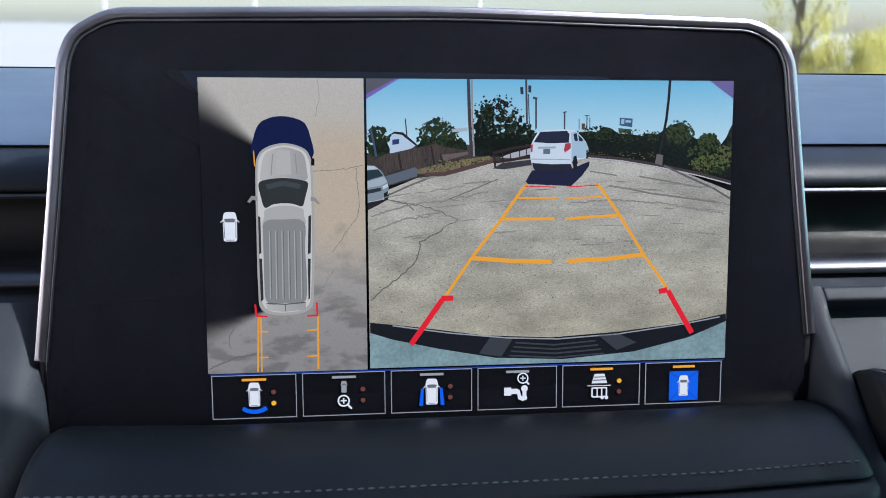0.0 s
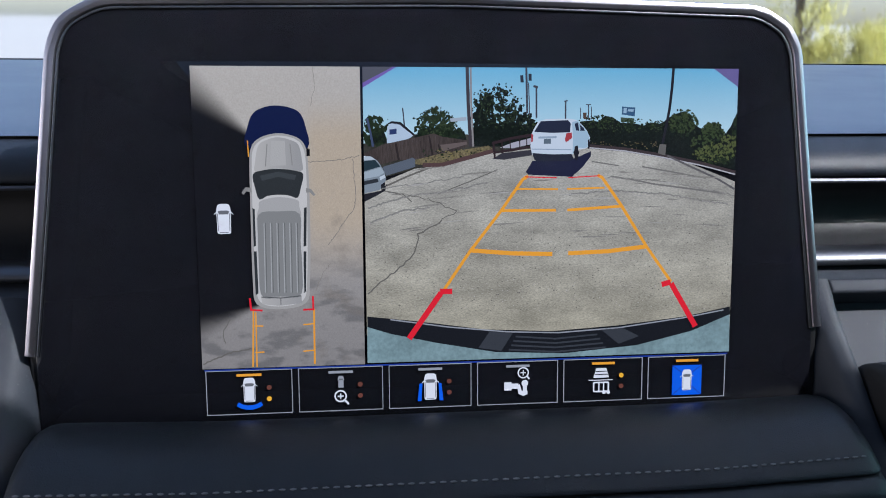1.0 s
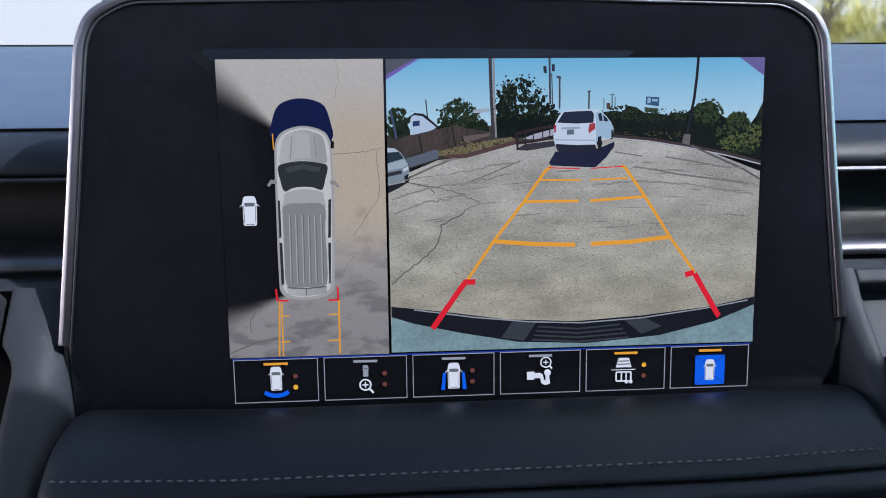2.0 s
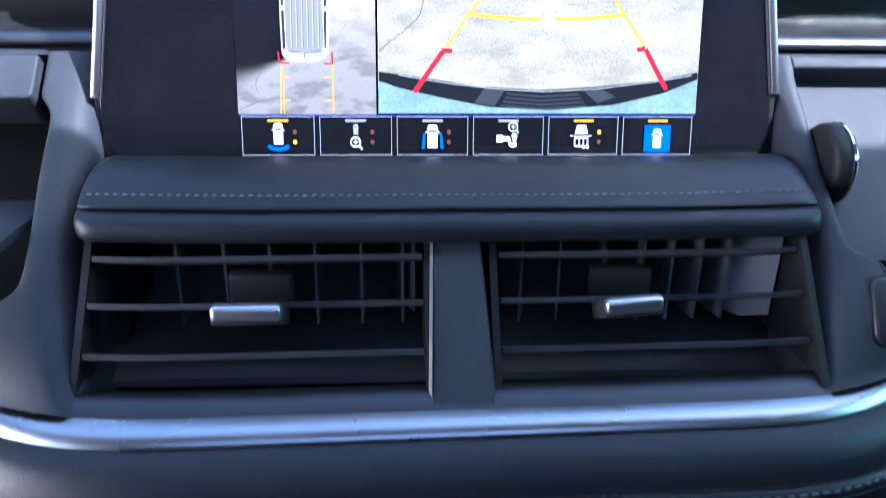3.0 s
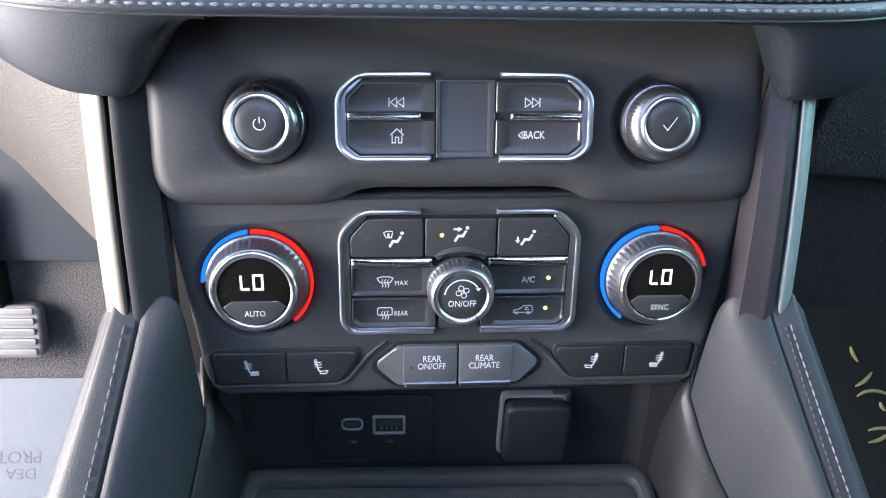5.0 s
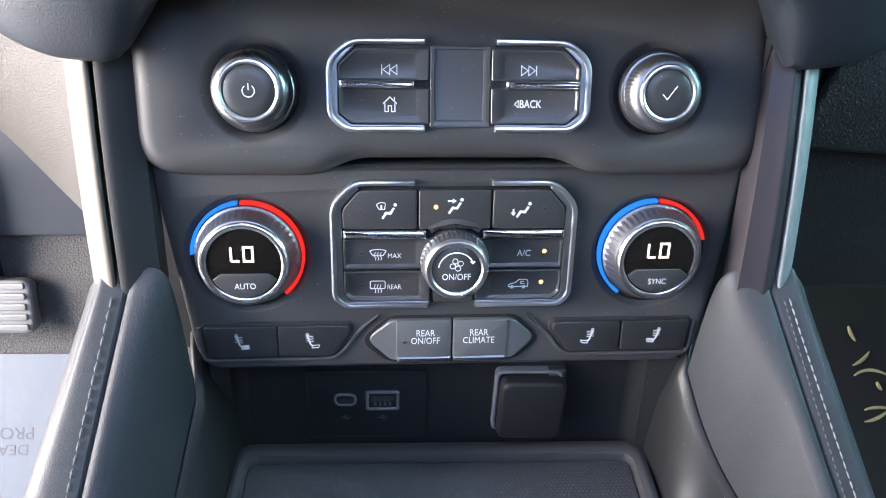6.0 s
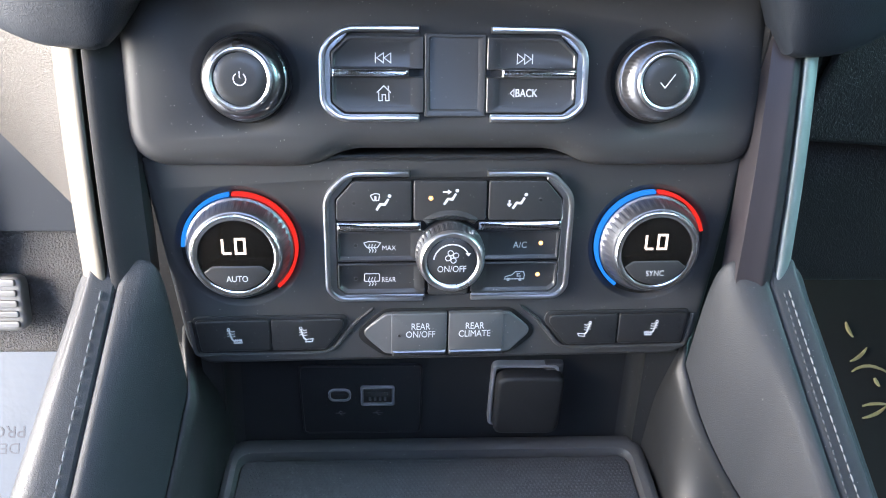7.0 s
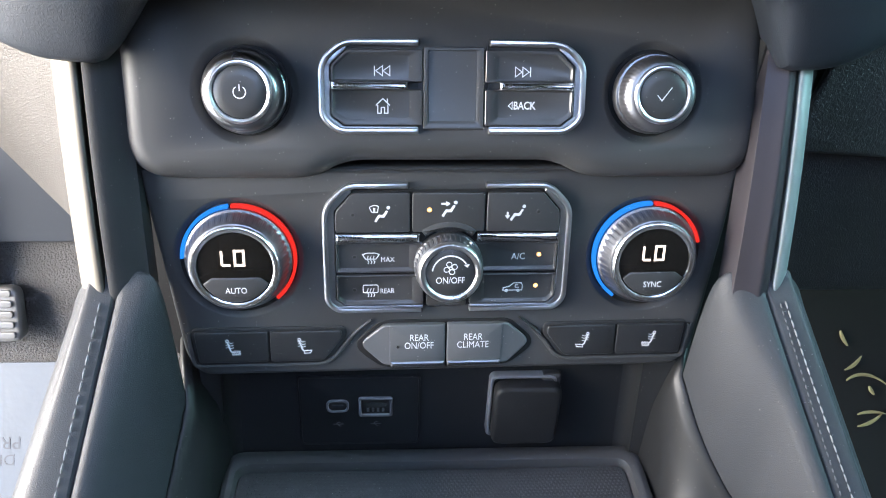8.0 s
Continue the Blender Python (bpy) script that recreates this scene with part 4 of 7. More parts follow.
RIM = surface("tray lip plastic", (0.027, 0.0275, 0.0285), 0.42, grain=0.15, grain_size=1800, dust=0.7, spec=0.4)
rim_o = rounded([(-0.1123, -0.06), (0.1188, -0.06), (0.1188, 0.1612), (-0.1123, 0.1612)], 0.011)
rim_i = rounded([(-0.1047, -0.055), (0.1094, -0.055), (0.1094, 0.1500), (-0.1047, 0.1500)], 0.007)
FLAT = Matrix.Translation((0, 0, 0.9325))
part("tray_rim", hollow(FLAT, rim_o, rim_i, 0.0, 0.0070, 0.0040), RIM, console, "raised lip around the tray mat")
part("tray_mat", slab(FLAT, inset(rim_i, 0.0006), 0.0, 0.0012, 0.0005), RUBBER, console, "textured black rubber mat in the tray")
# raised dots of the mat, where the camera comes nearest
verts, faces = [], []
for i in range(88):
    for j in range(18):
        x, y = -0.0985 + i * 0.00235 + (0.00117 if j % 2 else 0), 0.1475 - j * 0.0021
        k = len(verts)
        r = 0.00075
        verts += [(x - r, y, 0.93372), (x, y - r, 0.93372), (x + r, y, 0.93372), (x, y + r, 0.93372), (x, y, 0.93405)]
        faces += [(k, k + 1, k + 4), (k + 1, k + 2, k + 4), (k + 2, k + 3, k + 4), (k + 3, k, k + 4)]
me = bpy.data.meshes.new("mat_dots")
me.from_pydata(verts, [], faces)
me.materials.append(RUBBER)
tagged(adopt(new("mat_dots", me), console), kind="stuff")

# socket plate with two ports
WALLF = plane_frame(0, 0.1635, 0.965, 0, 1)
usb = thing("usb_plate", "black charging plate with two ports in the tray wall", "charging ports", at=(-0.039, 0.163, 0.9415))
part("plate", slab(WALLF, rounded(rect(-0.0716, -0.0238, -0.0066, 0.0266), 0.003), 0.0, 0.0014, 0.0008), TRAY, usb)
part("plate_border", hollow(WALLF, rounded(rect(-0.0716, -0.0238, -0.0066, 0.0266), 0.003), rounded(rect(-0.0706, -0.0228, -0.0076, 0.0256), 0.0026), 0.0014, 0.0018, 0.0003), TRAY_SIDE, usb)
pc = part("small_port", hollow(WALLF, rounded(rect(-0.0568, 0.0014, -0.0446, 0.0103), 0.0042, 6), rounded(rect(-0.0556, 0.0026, -0.0458, 0.0091), 0.0031, 6), 0.001, 0.0026, 0.0005), PORT_GREY, usb, "small rounded charging port with a grey rim")
part("cavity", slab(WALLF, rounded(rect(-0.0557, 0.0025, -0.0457, 0.0092), 0.0031, 6), 0.0010, 0.0016), SOCKET_DARK, pc)
part("tongue", slab(WALLF, rounded(rect(-0.0537, 0.0052, -0.0477, 0.0066), 0.0005), 0.0014, 0.0021), PLASTIC_GREY, pc)
pa = part("wide_port", hollow(WALLF, rounded(rect(-0.0395, -0.0018, -0.0213, 0.0122), 0.0016), rounded(rect(-0.0380, -0.0002, -0.0228, 0.0106), 0.0008), 0.001, 0.0028, 0.0006), PORT_GREY, usb, "wide charging port with a grey rim")
part("cavity", slab(WALLF, rect(-0.0381, -0.0003, -0.0227, 0.0107), 0.0010, 0.0016), SOCKET_DARK, pa)
part("tongue", slab(WALLF, rect(-0.0362, 0.0046, -0.0246, 0.0082), 0.0014, 0.0022), PLASTIC, pa)
for i in range(4):
    part("contact", slab(WALLF, rect(-0.0352 + i * 0.0027, 0.0014, -0.0338 + i * 0.0027, 0.0040), 0.0014, 0.0020), DARK_METAL, pa)
bm = bmesh.new()
for u in (-0.0507, -0.0304):
    stroke(WALLF, [(u - 0.0028, -0.0082), (u + 0.0026, -0.0082)], 0.0004, 0.0014, 0.0016, bm)
    stroke(WALLF, [(u - 0.0012, -0.0082), (u - 0.0002, -0.0068), (u + 0.0010, -0.0068)], 0.0004, 0.0014, 0.0016, bm)
    stroke(WALLF, [(u - 0.0006, -0.0082), (u + 0.0004, -0.0096), (u + 0.0014, -0.0096)], 0.0004, 0.0014, 0.0016, bm)
part("trident_mark", bm, LEGEND_DIM, usb)

flap = thing("socket_cover", "black rubber power socket cover with a grey collar, ajar", "socket cover", at=(0.051, 0.163, 0.942))
part("collar", hollow(WALLF, rounded(rect(0.0300, -0.0160, 0.0660, 0.0285), 0.004), rounded(rect(0.0322, -0.0140, 0.0645, 0.0265), 0.003), 0.0, 0.0045, 0.0008), PORT_GREY, flap, "grey collar behind the cover")
part("cover", slab(WALLF @ Matrix.Translation((0, 0, 0.003)), rounded(rect(0.0325, -0.0170, 0.0685, 0.0250), 0.0065), 0.0, 0.0078, 0.0024), PLASTIC_DEEP, flap)
part("hinge", slab(WALLF, rounded(rect(0.058, 0.022, 0.068, 0.029), 0.001), 0.0, 0.004, 0.001), RUBBER, flap)


# ---- control panels ----
def key(name, m, pts, w0, w1, parent, label="", edge=0.0005, r=0.0016, mat=None):
    return part(name, slab(m, rounded(pts, r, 5), w0, w1, edge), mat or PLASTIC_KEY, parent, label)


def scoop_key(name, m, outline, foot, bed, w1, depth, parent, label=""):
    """A key whose face is dished: a rim at w1 slopes from foot down to the sunk bed."""
    outline, foot, bed = rounded(outline, 0.0008, 4), rounded(foot, 0.0010, 4), rounded(bed, 0.0012, 4)
    bm = bmesh.new()
    rows = [put(bm, m, outline, 0.0), put(bm, m, outline, w1 - 0.0003), put(bm, m, inset(outline, 0.0003), w1), put(bm, m, foot, w1), put(bm, m, [(a[0] * 0.15 + b[0] * 0.85, a[1] * 0.15 + b[1] * 0.85) for a, b in zip(foot, bed)], w1 - depth * 0.93), put(bm, m, bed, w1 - depth)]
    for a, b in zip(rows, rows[1:]):
        bridge(bm, a, b)
    bm.faces.new(rows[0])
    bm.faces.new(rows[-1])
    return part(name, bm, PLASTIC_KEY, parent, label)


def icon(m, shapes, parent, w, material=None, name="icon"):
    """Printed lines: each shape is (points, width, closed) or (points,) for a filled patch."""
    bm = bmesh.new()
    for sh in shapes:
        if len(sh) == 1:
            slab(m, sh[0], w, w + 0.00012, 0.0, bm)
        else:
            stroke(m, sh[0], sh[1], w, w + 0.00012, bm, closed=sh[2])
    return part(name, bm, material or LEGEND, parent, smooth=False)


def shifted(pts, u, v, k=1.0):
    return [(u + p[0] * k, v + p[1] * k) for p in pts]


radio = thing("radio_control_panel", "black radio control panel with two knobs and chrome-framed keys", "control panel", at=(CX, 0.165, 1.113))
shell = rounded([(-0.1366, 0.060), (-0.1372, -0.0302), (-0.0600, -0.0305), (-0.0450, -0.0228), (0.0450, -0.0228), (0.0600, -0.0302), (0.1372, -0.0300), (0.1366, 0.060)], [0.002, 0.020, 0.013, 0.013, 0.013, 0.013, 0.020, 0.002], 9)
K_V = 0.0064
WELL_CUT = [(0.0178, -0.0036), (0.0184, -0.0036), (0.0190, -0.0031), (0.0209, -0.0010), (0.0217, -0.0004), (0.0228, 0.0002), (0.0228, 0.0030)]
adopt(carve(part("shell", slab(UP, shell, -0.030, 0.0, 0.0095, steps=8), PLASTIC, None, "soft black shell with a stepped lower edge"), [lathe(UP, q * 0.0858, K_V, WELL_CUT, 72) for q in (-1, 1)]), radio)
part("shell_underside", slab(UP, inset(shell, 0.004), -0.050, -0.020), PLASTIC_DEEP, radio)

for s in (-1, 1):
    u = s * 0.0858
    # Black disc stands in for the shade around the knob.
    part("knob_well", lathe(UP, u, K_V, [(0.0186, -0.0038), (0.0186, -0.0035), (0.0160, -0.0035)], 72), SHADE_BLACK, radio, "disc around the knob, toned black for shade")
    if s > 0:
        prof = [(0.0158, -0.0035), (0.0166, -0.0030), (0.0170, -0.0020), (0.0170, 0.0018), (0.0166, 0.0026), (0.0158, 0.0028), (0.0156, 0.0036), (0.0160, 0.0040), (0.0156, 0.0090), (0.0146, 0.0112), (0.0124, 0.0126)]
        ribs = {7: (112, 0.00013), 8: (112, 0.00013)}
    else:
        prof = [(0.0160, -0.0035), (0.0170, -0.0028), (0.0174, -0.0016), (0.0174, 0.0016), (0.0169, 0.0026), (0.0164, 0.0030), (0.0162, 0.0066), (0.0157, 0.0092), (0.0146, 0.0114), (0.0128, 0.0128)]
        ribs = None
    k = part("knob", lathe(UP, u, K_V, prof, 448, ribs=ribs), DARK_METAL if s > 0 else KNOB_GLOSS, radio, "ribbed grey metal knob body" if s > 0 else "dark polished knob body")
    g = 0.0106 if s < 0 else 0.0101
    part("knob_ring", lathe(UP, u, K_V, [(g + 0.0021, 0.0118), (g + 0.0020, 0.0132), (g + 0.0015, 0.0140), (g + 0.0009, 0.0141), (g + 0.0001, 0.0136), (g - 0.0002, 0.0126)], 72), RING_METAL, k, "satin chrome ring")
    part("knob_face", lathe(UP, u, K_V, [(g - 0.0001, 0.0120), (g - 0.0001, 0.0129), (g - 0.0007, 0.0134), (0.0060, 0.0137), (0.0010, 0.0137)], 64), PLASTIC_KEY, k, "black knob face")
    if s < 0:
        icon(UP, [(circle(u, K_V, 0.0024, 24, 125, 415), 0.00042, False), ([(u, K_V + 0.0004), (u, K_V + 0.0030)], 0.00042, False)], k, 0.0139, LEGEND)
    else:
        icon(UP, [([(u - 0.0028, K_V - 0.0002), (u - 0.0008, K_V - 0.0024), (u + 0.0032, K_V + 0.0030)], 0.00040, False)], k, 0.0139, LEGEND)

for s in (-1, 1):
    e = 0.0555
    outer = rounded([(s * 0.0148, -0.0100), (s * (e - 0.007), -0.0100), (s * e, -0.0035), (s * e, 0.0185), (s * (e - 0.0095), 0.0268), (s * 0.0148, 0.0268)], [0, 0.003, 0.003, 0.004, 0.004, 0], 5)
    path = [(s * 0.0148, -0.0096), (s * (e - 0.0074), -0.0096), (s * (e - 0.0008), -0.0040), (s * (e - 0.0008), 0.0186), (s * (e - 0.0095), 0.0264), (s * 0.0148, 0.0264)]
    part("frame_slope", slab(UP, rounded([(s * 0.0150, -0.0076), (s * 0.0460, -0.0076), (s * 0.0512, -0.0034), (s * 0.0512, 0.0172), (s * 0.0442, 0.0240), (s * 0.0450, 0.0262), (s * 0.0542, 0.0186), (s * 0.0542, -0.0042), (s * 0.0478, -0.0094), (s * 0.0150, -0.0094)], 0.0006), -0.001, 0.0016, 0.0004), SLOPE_METAL, radio, "smoked sloped inner edge of the frame")
    part("key_frame", stroke(UP, rounded(path, [0, 0.004, 0.004, 0.005, 0.005, 0], 6), 0.0026, -0.001, 0.0030, edge=0.0011), RING_METAL, radio, "chrome frame around the keys")
    # Dark plate stands in for the shadow around the frame.
    part("frame_shadow", slab(UP, outer, -0.002, 0.0004), PLASTIC_DEEP, radio)
    up_pts = [(s * 0.0132, 0.0106), (s * 0.0132, 0.0236), (s * 0.0440, 0.0236), (s * 0.0508, 0.0170), (s * 0.0508, 0.0106)]
    lo_pts = [(s * 0.0132, 0.0076), (s * 0.0132, -0.0072), (s * 0.0455, -0.0072), (s * 0.0508, -0.0030), (s * 0.0508, 0.0076)]
    a = scoop_key("key", UP, up_pts, [(s * 0.0163, 0.0110), (s * 0.0163, 0.0224), (s * 0.0437, 0.0226), (s * 0.0500, 0.0166), (s * 0.0500, 0.0110)], [(s * 0.0188, 0.0114), (s * 0.0188, 0.0212), (s * 0.0434, 0.0216), (s * 0.0493, 0.0162), (s * 0.0493, 0.0114)], 0.0022, 0.0008, radio, "black seek key")
    b = scoop_key("key", UP, lo_pts, [(s * 0.0163, 0.0073), (s * 0.0163, -0.0058), (s * 0.0452, -0.0062), (s * 0.0500, -0.0024), (s * 0.0500, 0.0073)], [(s * 0.0188, 0.0069), (s * 0.0188, -0.0040), (s * 0.0449, -0.0044), (s * 0.0492, -0.0014), (s * 0.0492, 0.0069)], 0.0022, 0.0008, radio, "black home key" if s < 0 else "black back key")
    part("chrome_bar", slab(UP, rounded(rect(*sorted((s * 0.0192, s * 0.0508))[:1], 0.0075, sorted((s * 0.0192, s * 0.0508))[1], 0.0107), 0.0003), 0.001, 0.0042, 0.0014), CHROME, radio, "chrome bar between the keys")
    tri = [(0, 0.0020), (0.0028, 0), (0, -0.0020)]
    if s < 0:
        sh = [(shifted([(-p[0], p[1]) for p in tri], -0.0296, 0.0150), 0.00034, True), (shifted([(-p[0], p[1]) for p in tri], -0.0266, 0.0150), 0.00034, True), ([(-0.0329, 0.0170), (-0.0329, 0.0130)], 0.0004, False)]
        icon(UP, sh, a, 0.00142)
        icon(UP, [([(-0.0325, 0.0010), (-0.0296, 0.0038), (-0.0267, 0.0010)], 0.00045, False), ([(-0.0317, 0.0012), (-0.0317, -0.0022), (-0.0303, -0.0022), (-0.0303, 0.0002), (-0.0289, 0.0002), (-0.0289, -0.0022), (-0.0275, -0.0022), (-0.0275, 0.0012)], 0.0004, False), ([(-0.0277, 0.0024), (-0.0277, 0.0038)], 0.0005, False)], b, 0.00142)
    else:
        icon(UP, [(shifted(tri, 0.0258, 0.0150), 0.00034, True), (shifted(tri, 0.0289, 0.0150), 0.00034, True), ([(0.0322, 0.0170), (0.0322, 0.0130)], 0.0004, False)], a, 0.00142)
        lettering("legend", "BACK", UP, 0.0300, 0.0010, 0.0046, LEGEND, b, 0.00142, squeeze=0.80, bold=0.00006)
        icon(UP, [([(0.0248, 0.0026), (0.0232, 0.0011), (0.0248, -0.0004)], 0.00032, True)], b, 0.00142)
scoop_key("touch_key", UP, rect(-0.0127, -0.0088, 0.0127, 0.0248), rect(-0.0110, -0.0066, 0.0108, 0.0236), rect(-0.0107, -0.0054, 0.0094, 0.0233), 0.0020, 0.0008, radio, "plain black centre key")

climate = thing("climate_control_panel", "black climate control panel with temperature dials and chrome-framed keys", "control panel", at=(CX, 0.15, 1.014))
face = rounded([(-0.1335, 0.085), (-0.1300, 0.060), (-0.1215, -0.0060), (-0.1150, -0.0160), (0.1150, -0.0160), (0.1230, -0.0060), (0.1310, 0.060), (0.1335, 0.085)], [0.001, 0.01, 0.008, 0.010, 0.010, 0.008, 0.01, 0.001], 5)
D_V = 0.0430
DIAL_CUT = [(0.0255, -0.0022), (0.0262, -0.0022), (0.0267, -0.0018), (0.0281, -0.0005), (0.0288, -0.0001), (0.0296, 0.0002), (0.0296, 0.0030)]
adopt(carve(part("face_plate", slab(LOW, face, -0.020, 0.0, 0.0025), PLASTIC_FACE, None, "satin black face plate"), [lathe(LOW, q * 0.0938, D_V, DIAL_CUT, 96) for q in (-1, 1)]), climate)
part("face_skirt", slab(LOW, inset(face, 0.003), -0.040, -0.018), PLASTIC_DEEP, climate)

for s, word in ((-1, "AUTO"), (1, "SYNC")):
    u = s * 0.0938
    # Black ring stands in for the soft shadow around the dial.
    part("dial_well", lathe(LOW, u, D_V, [(0.0263, -0.0024), (0.0263, -0.0021), (0.0230, -0.0021)], 80), SHADE_BLACK, climate, "ring around the dial, toned black for shade")
    dial = part("dial", lathe(LOW, u, D_V, [(0.0236, -0.0021), (0.0236, 0.0014), (0.0226, 0.0020), (0.0220, 0.0042), (0.0206, 0.0088), (0.0200, 0.0104), (0.0192, 0.0108)], 640, ribs={3: (96, 0.00034)}), DARK_METAL, climate, "ribbed grey metal dial body")
    part("dial_ring", lathe(LOW, u, D_V, [(0.0196, 0.0098), (0.0194, 0.0112), (0.0186, 0.0120), (0.0174, 0.0121), (0.0165, 0.0116), (0.0162, 0.0106)], 96), CHROME, dial, "chrome ring of the dial")
    part("display", lathe(LOW, u, D_V, [(0.0163, 0.0100), (0.0163, 0.0110), (0.0155, 0.0112), (0.0010, 0.0112)], 72), DISPLAY_OFF, dial, "smoked display window")
    low_arc = [p for p in circle(u, D_V, 0.0158, 40, 207, 333)]
    low_arc += [(u + 0.0105, D_V - 0.0045), (u - 0.0105, D_V - 0.0045)]
    part("push_key", slab(LOW, low_arc, 0.0105, 0.0121, 0.0005), PLASTIC_KEY, dial, "black push key of the dial")
    lettering("legend", word, LOW, u, D_V - 0.0104, 0.0040, LEGEND, dial, 0.01215, squeeze=0.85)
    icon(LOW, [(circle(u, D_V - 0.0134, 0.0004, 10),)], dial, 0.0121, LAMP_OFF)
    split = 96 if s < 0 else 88
    lo_end, hi_end = (178, -50) if s < 0 else (235, 14)
    part("cold_arc", stroke(LOW, circle(u, D_V, 0.0249, 40, split + 1.5, lo_end), 0.0014, -0.0021, 0.0010), RING_BLUE, dial, "lit blue arc")
    part("warm_arc", stroke(LOW, circle(u, D_V, 0.0249, 40, split - 1.5, hi_end), 0.0014, -0.0021, 0.0010), RING_RED, dial, "lit red arc")
    seg = []
    g0 = u - 0.0054
    w_ = 0.00075
    for a_, b_ in (((0, 0.0080), (0, 0.0014)), ((0, 0.0014), (0.0036, 0.0014))):
        seg.append(([(g0 + a_[0], D_V + a_[1]), (g0 + b_[0], D_V + b_[1])], w_ * 1.5, False))
    o0 = g0 + 0.0056
    seg.append(([(o0, D_V + 0.0014), (o0 + 0.0038, D_V + 0.0014), (o0 + 0.0038, D_V + 0.0080), (o0, D_V + 0.0080)], w_ * 1.5, True))
    icon(LOW, seg, dial, 0.01122, DIGIT, "lit_digit")

H = 0.0560
for s in (-1, 1):
    end = 0.0182 if s < 0 else 0.0165
    low_end = 0.0118 if s < 0 else 0.0106
    path = [(s * low_end, 0.0176), (s * (H - 0.0052), 0.0176), (s * (H - 0.0008), 0.0222), (s * (H - 0.0008), 0.0670), (s * (H - 0.0106), 0.0772), (s * end, 0.0772)]
    part("frame_slope", slab(LOW, rounded([(s * 0.0110, 0.0196), (s * 0.0476, 0.0196), (s * 0.0511, 0.0228), (s * 0.0511, 0.0655), (s * 0.0432, 0.0744), (s * 0.0440, 0.0768), (s * 0.0546, 0.0672), (s * 0.0546, 0.0216), (s * 0.0500, 0.0178), (s * 0.0110, 0.0178)], 0.0006), -0.001, 0.0016, 0.0004), SLOPE_METAL, climate, "smoked sloped inner edge of the frame")
    part("key_frame", stroke(LOW, rounded(path, [0, 0.004, 0.004, 0.005, 0.005, 0], 6), 0.0025, -0.001, 0.0030, edge=0.0011), RING_METAL, climate, "chrome frame around the climate keys")
    part("chrome_bar", slab(LOW, rounded(rect(*sorted((s * 0.0130, s * 0.0506))[:1], 0.0512, sorted((s * 0.0130, s * 0.0506))[1], 0.0552), 0.0003), 0.0008, 0.0036, 0.0013), CHROME, climate, "chrome bar between key rows")
part("key_bed", slab(LOW, rounded([(-0.0525, 0.0190), (0.0525, 0.0190), (0.0525, 0.0660), (0.0440, 0.0752), (-0.0440, 0.0752), (-0.0525, 0.0660)], 0.003), -0.001, 0.0005), SHADE_BLACK, climate)

k1 = key("key", LOW, [(-0.0506, 0.0557), (-0.0506, 0.0652), (-0.0428, 0.0740), (-0.0173, 0.0740), (-0.0173, 0.0557)], 0.0, 0.0022, climate, "black windshield and floor air key")
k2 = key("key", LOW, rect(-0.0163, 0.0557, 0.0163, 0.0740), 0.0, 0.0022, climate, "black face air key with a lit amber lamp")
k3 = key("key", LOW, [(0.0506, 0.0557), (0.0506, 0.0652), (0.0428, 0.0740), (0.0173, 0.0740), (0.0173, 0.0557)], 0.0, 0.0022, climate, "black floor air key")
k4 = scoop_key("key", LOW, rect(-0.0506, 0.0362, -0.0100, 0.0507), rect(-0.0500, 0.0370, -0.0150, 0.0501), rect(-0.0494, 0.0384, -0.0178, 0.0496), 0.0022, 0.0013, climate, "black defrost key")
k5 = scoop_key("key", LOW, [(-0.0506, 0.0232), (-0.0470, 0.0200), (-0.0110, 0.0200), (-0.0110, 0.0350), (-0.0506, 0.0350)], [(-0.0500, 0.0236), (-0.0468, 0.0207), (-0.0136, 0.0207), (-0.0136, 0.0344), (-0.0500, 0.0344)], [(-0.0494, 0.0248), (-0.0464, 0.0222), (-0.0163, 0.0222), (-0.0163, 0.0339), (-0.0494, 0.0339)], 0.0022, 0.0013, climate, "black rear defogger key")
k6 = scoop_key("key", LOW, rect(0.0100, 0.0362, 0.0506, 0.0507), rect(0.0146, 0.0370, 0.0500, 0.0501), rect(0.0180, 0.0384, 0.0494, 0.0496), 0.0022, 0.0013, climate, "black air conditioning key with a lit amber lamp")
k7 = scoop_key("key", LOW, [(0.0105, 0.0200), (0.0470, 0.0200), (0.0506, 0.0232), (0.0506, 0.0350), (0.0105, 0.0350)], [(0.0146, 0.0207), (0.0468, 0.0207), (0.0500, 0.0236), (0.0500, 0.0344), (0.0146, 0.0344)], [(0.0176, 0.0222), (0.0464, 0.0222), (0.0494, 0.0248), (0.0494, 0.0339), (0.0176, 0.0339)], 0.0022, 0.0013, climate, "black recirculation key with a lit amber lamp")
key("key", LOW, rect(-0.0096, 0.0190, 0.0092, 0.0330), 0.0, 0.0016, climate, "plain black key below the fan dial")
W_, W_SUNK = 0.00222, 0.00092


def seat_figure(u, v, k=1.0):
    """A seated outline in the manner of the key print: head dot, back and seat."""
    return [(circle(u + 0.0030 * k, v + 0.0028 * k, 0.0008 * k, 12),), ([(u + 0.0020 * k, v + 0.0016 * k), (u + 0.0029 * k, v + 0.0012 * k), (u + 0.0012 * k, v - 0.0018 * k), (u - 0.0008 * k, v - 0.0016 * k), (u - 0.0024 * k, v - 0.0040 * k), (u - 0.0032 * k, v - 0.0034 * k), (u - 0.0014 * k, v - 0.0004 * k), (u + 0.0006 * k, v - 0.0006 * k)],)]


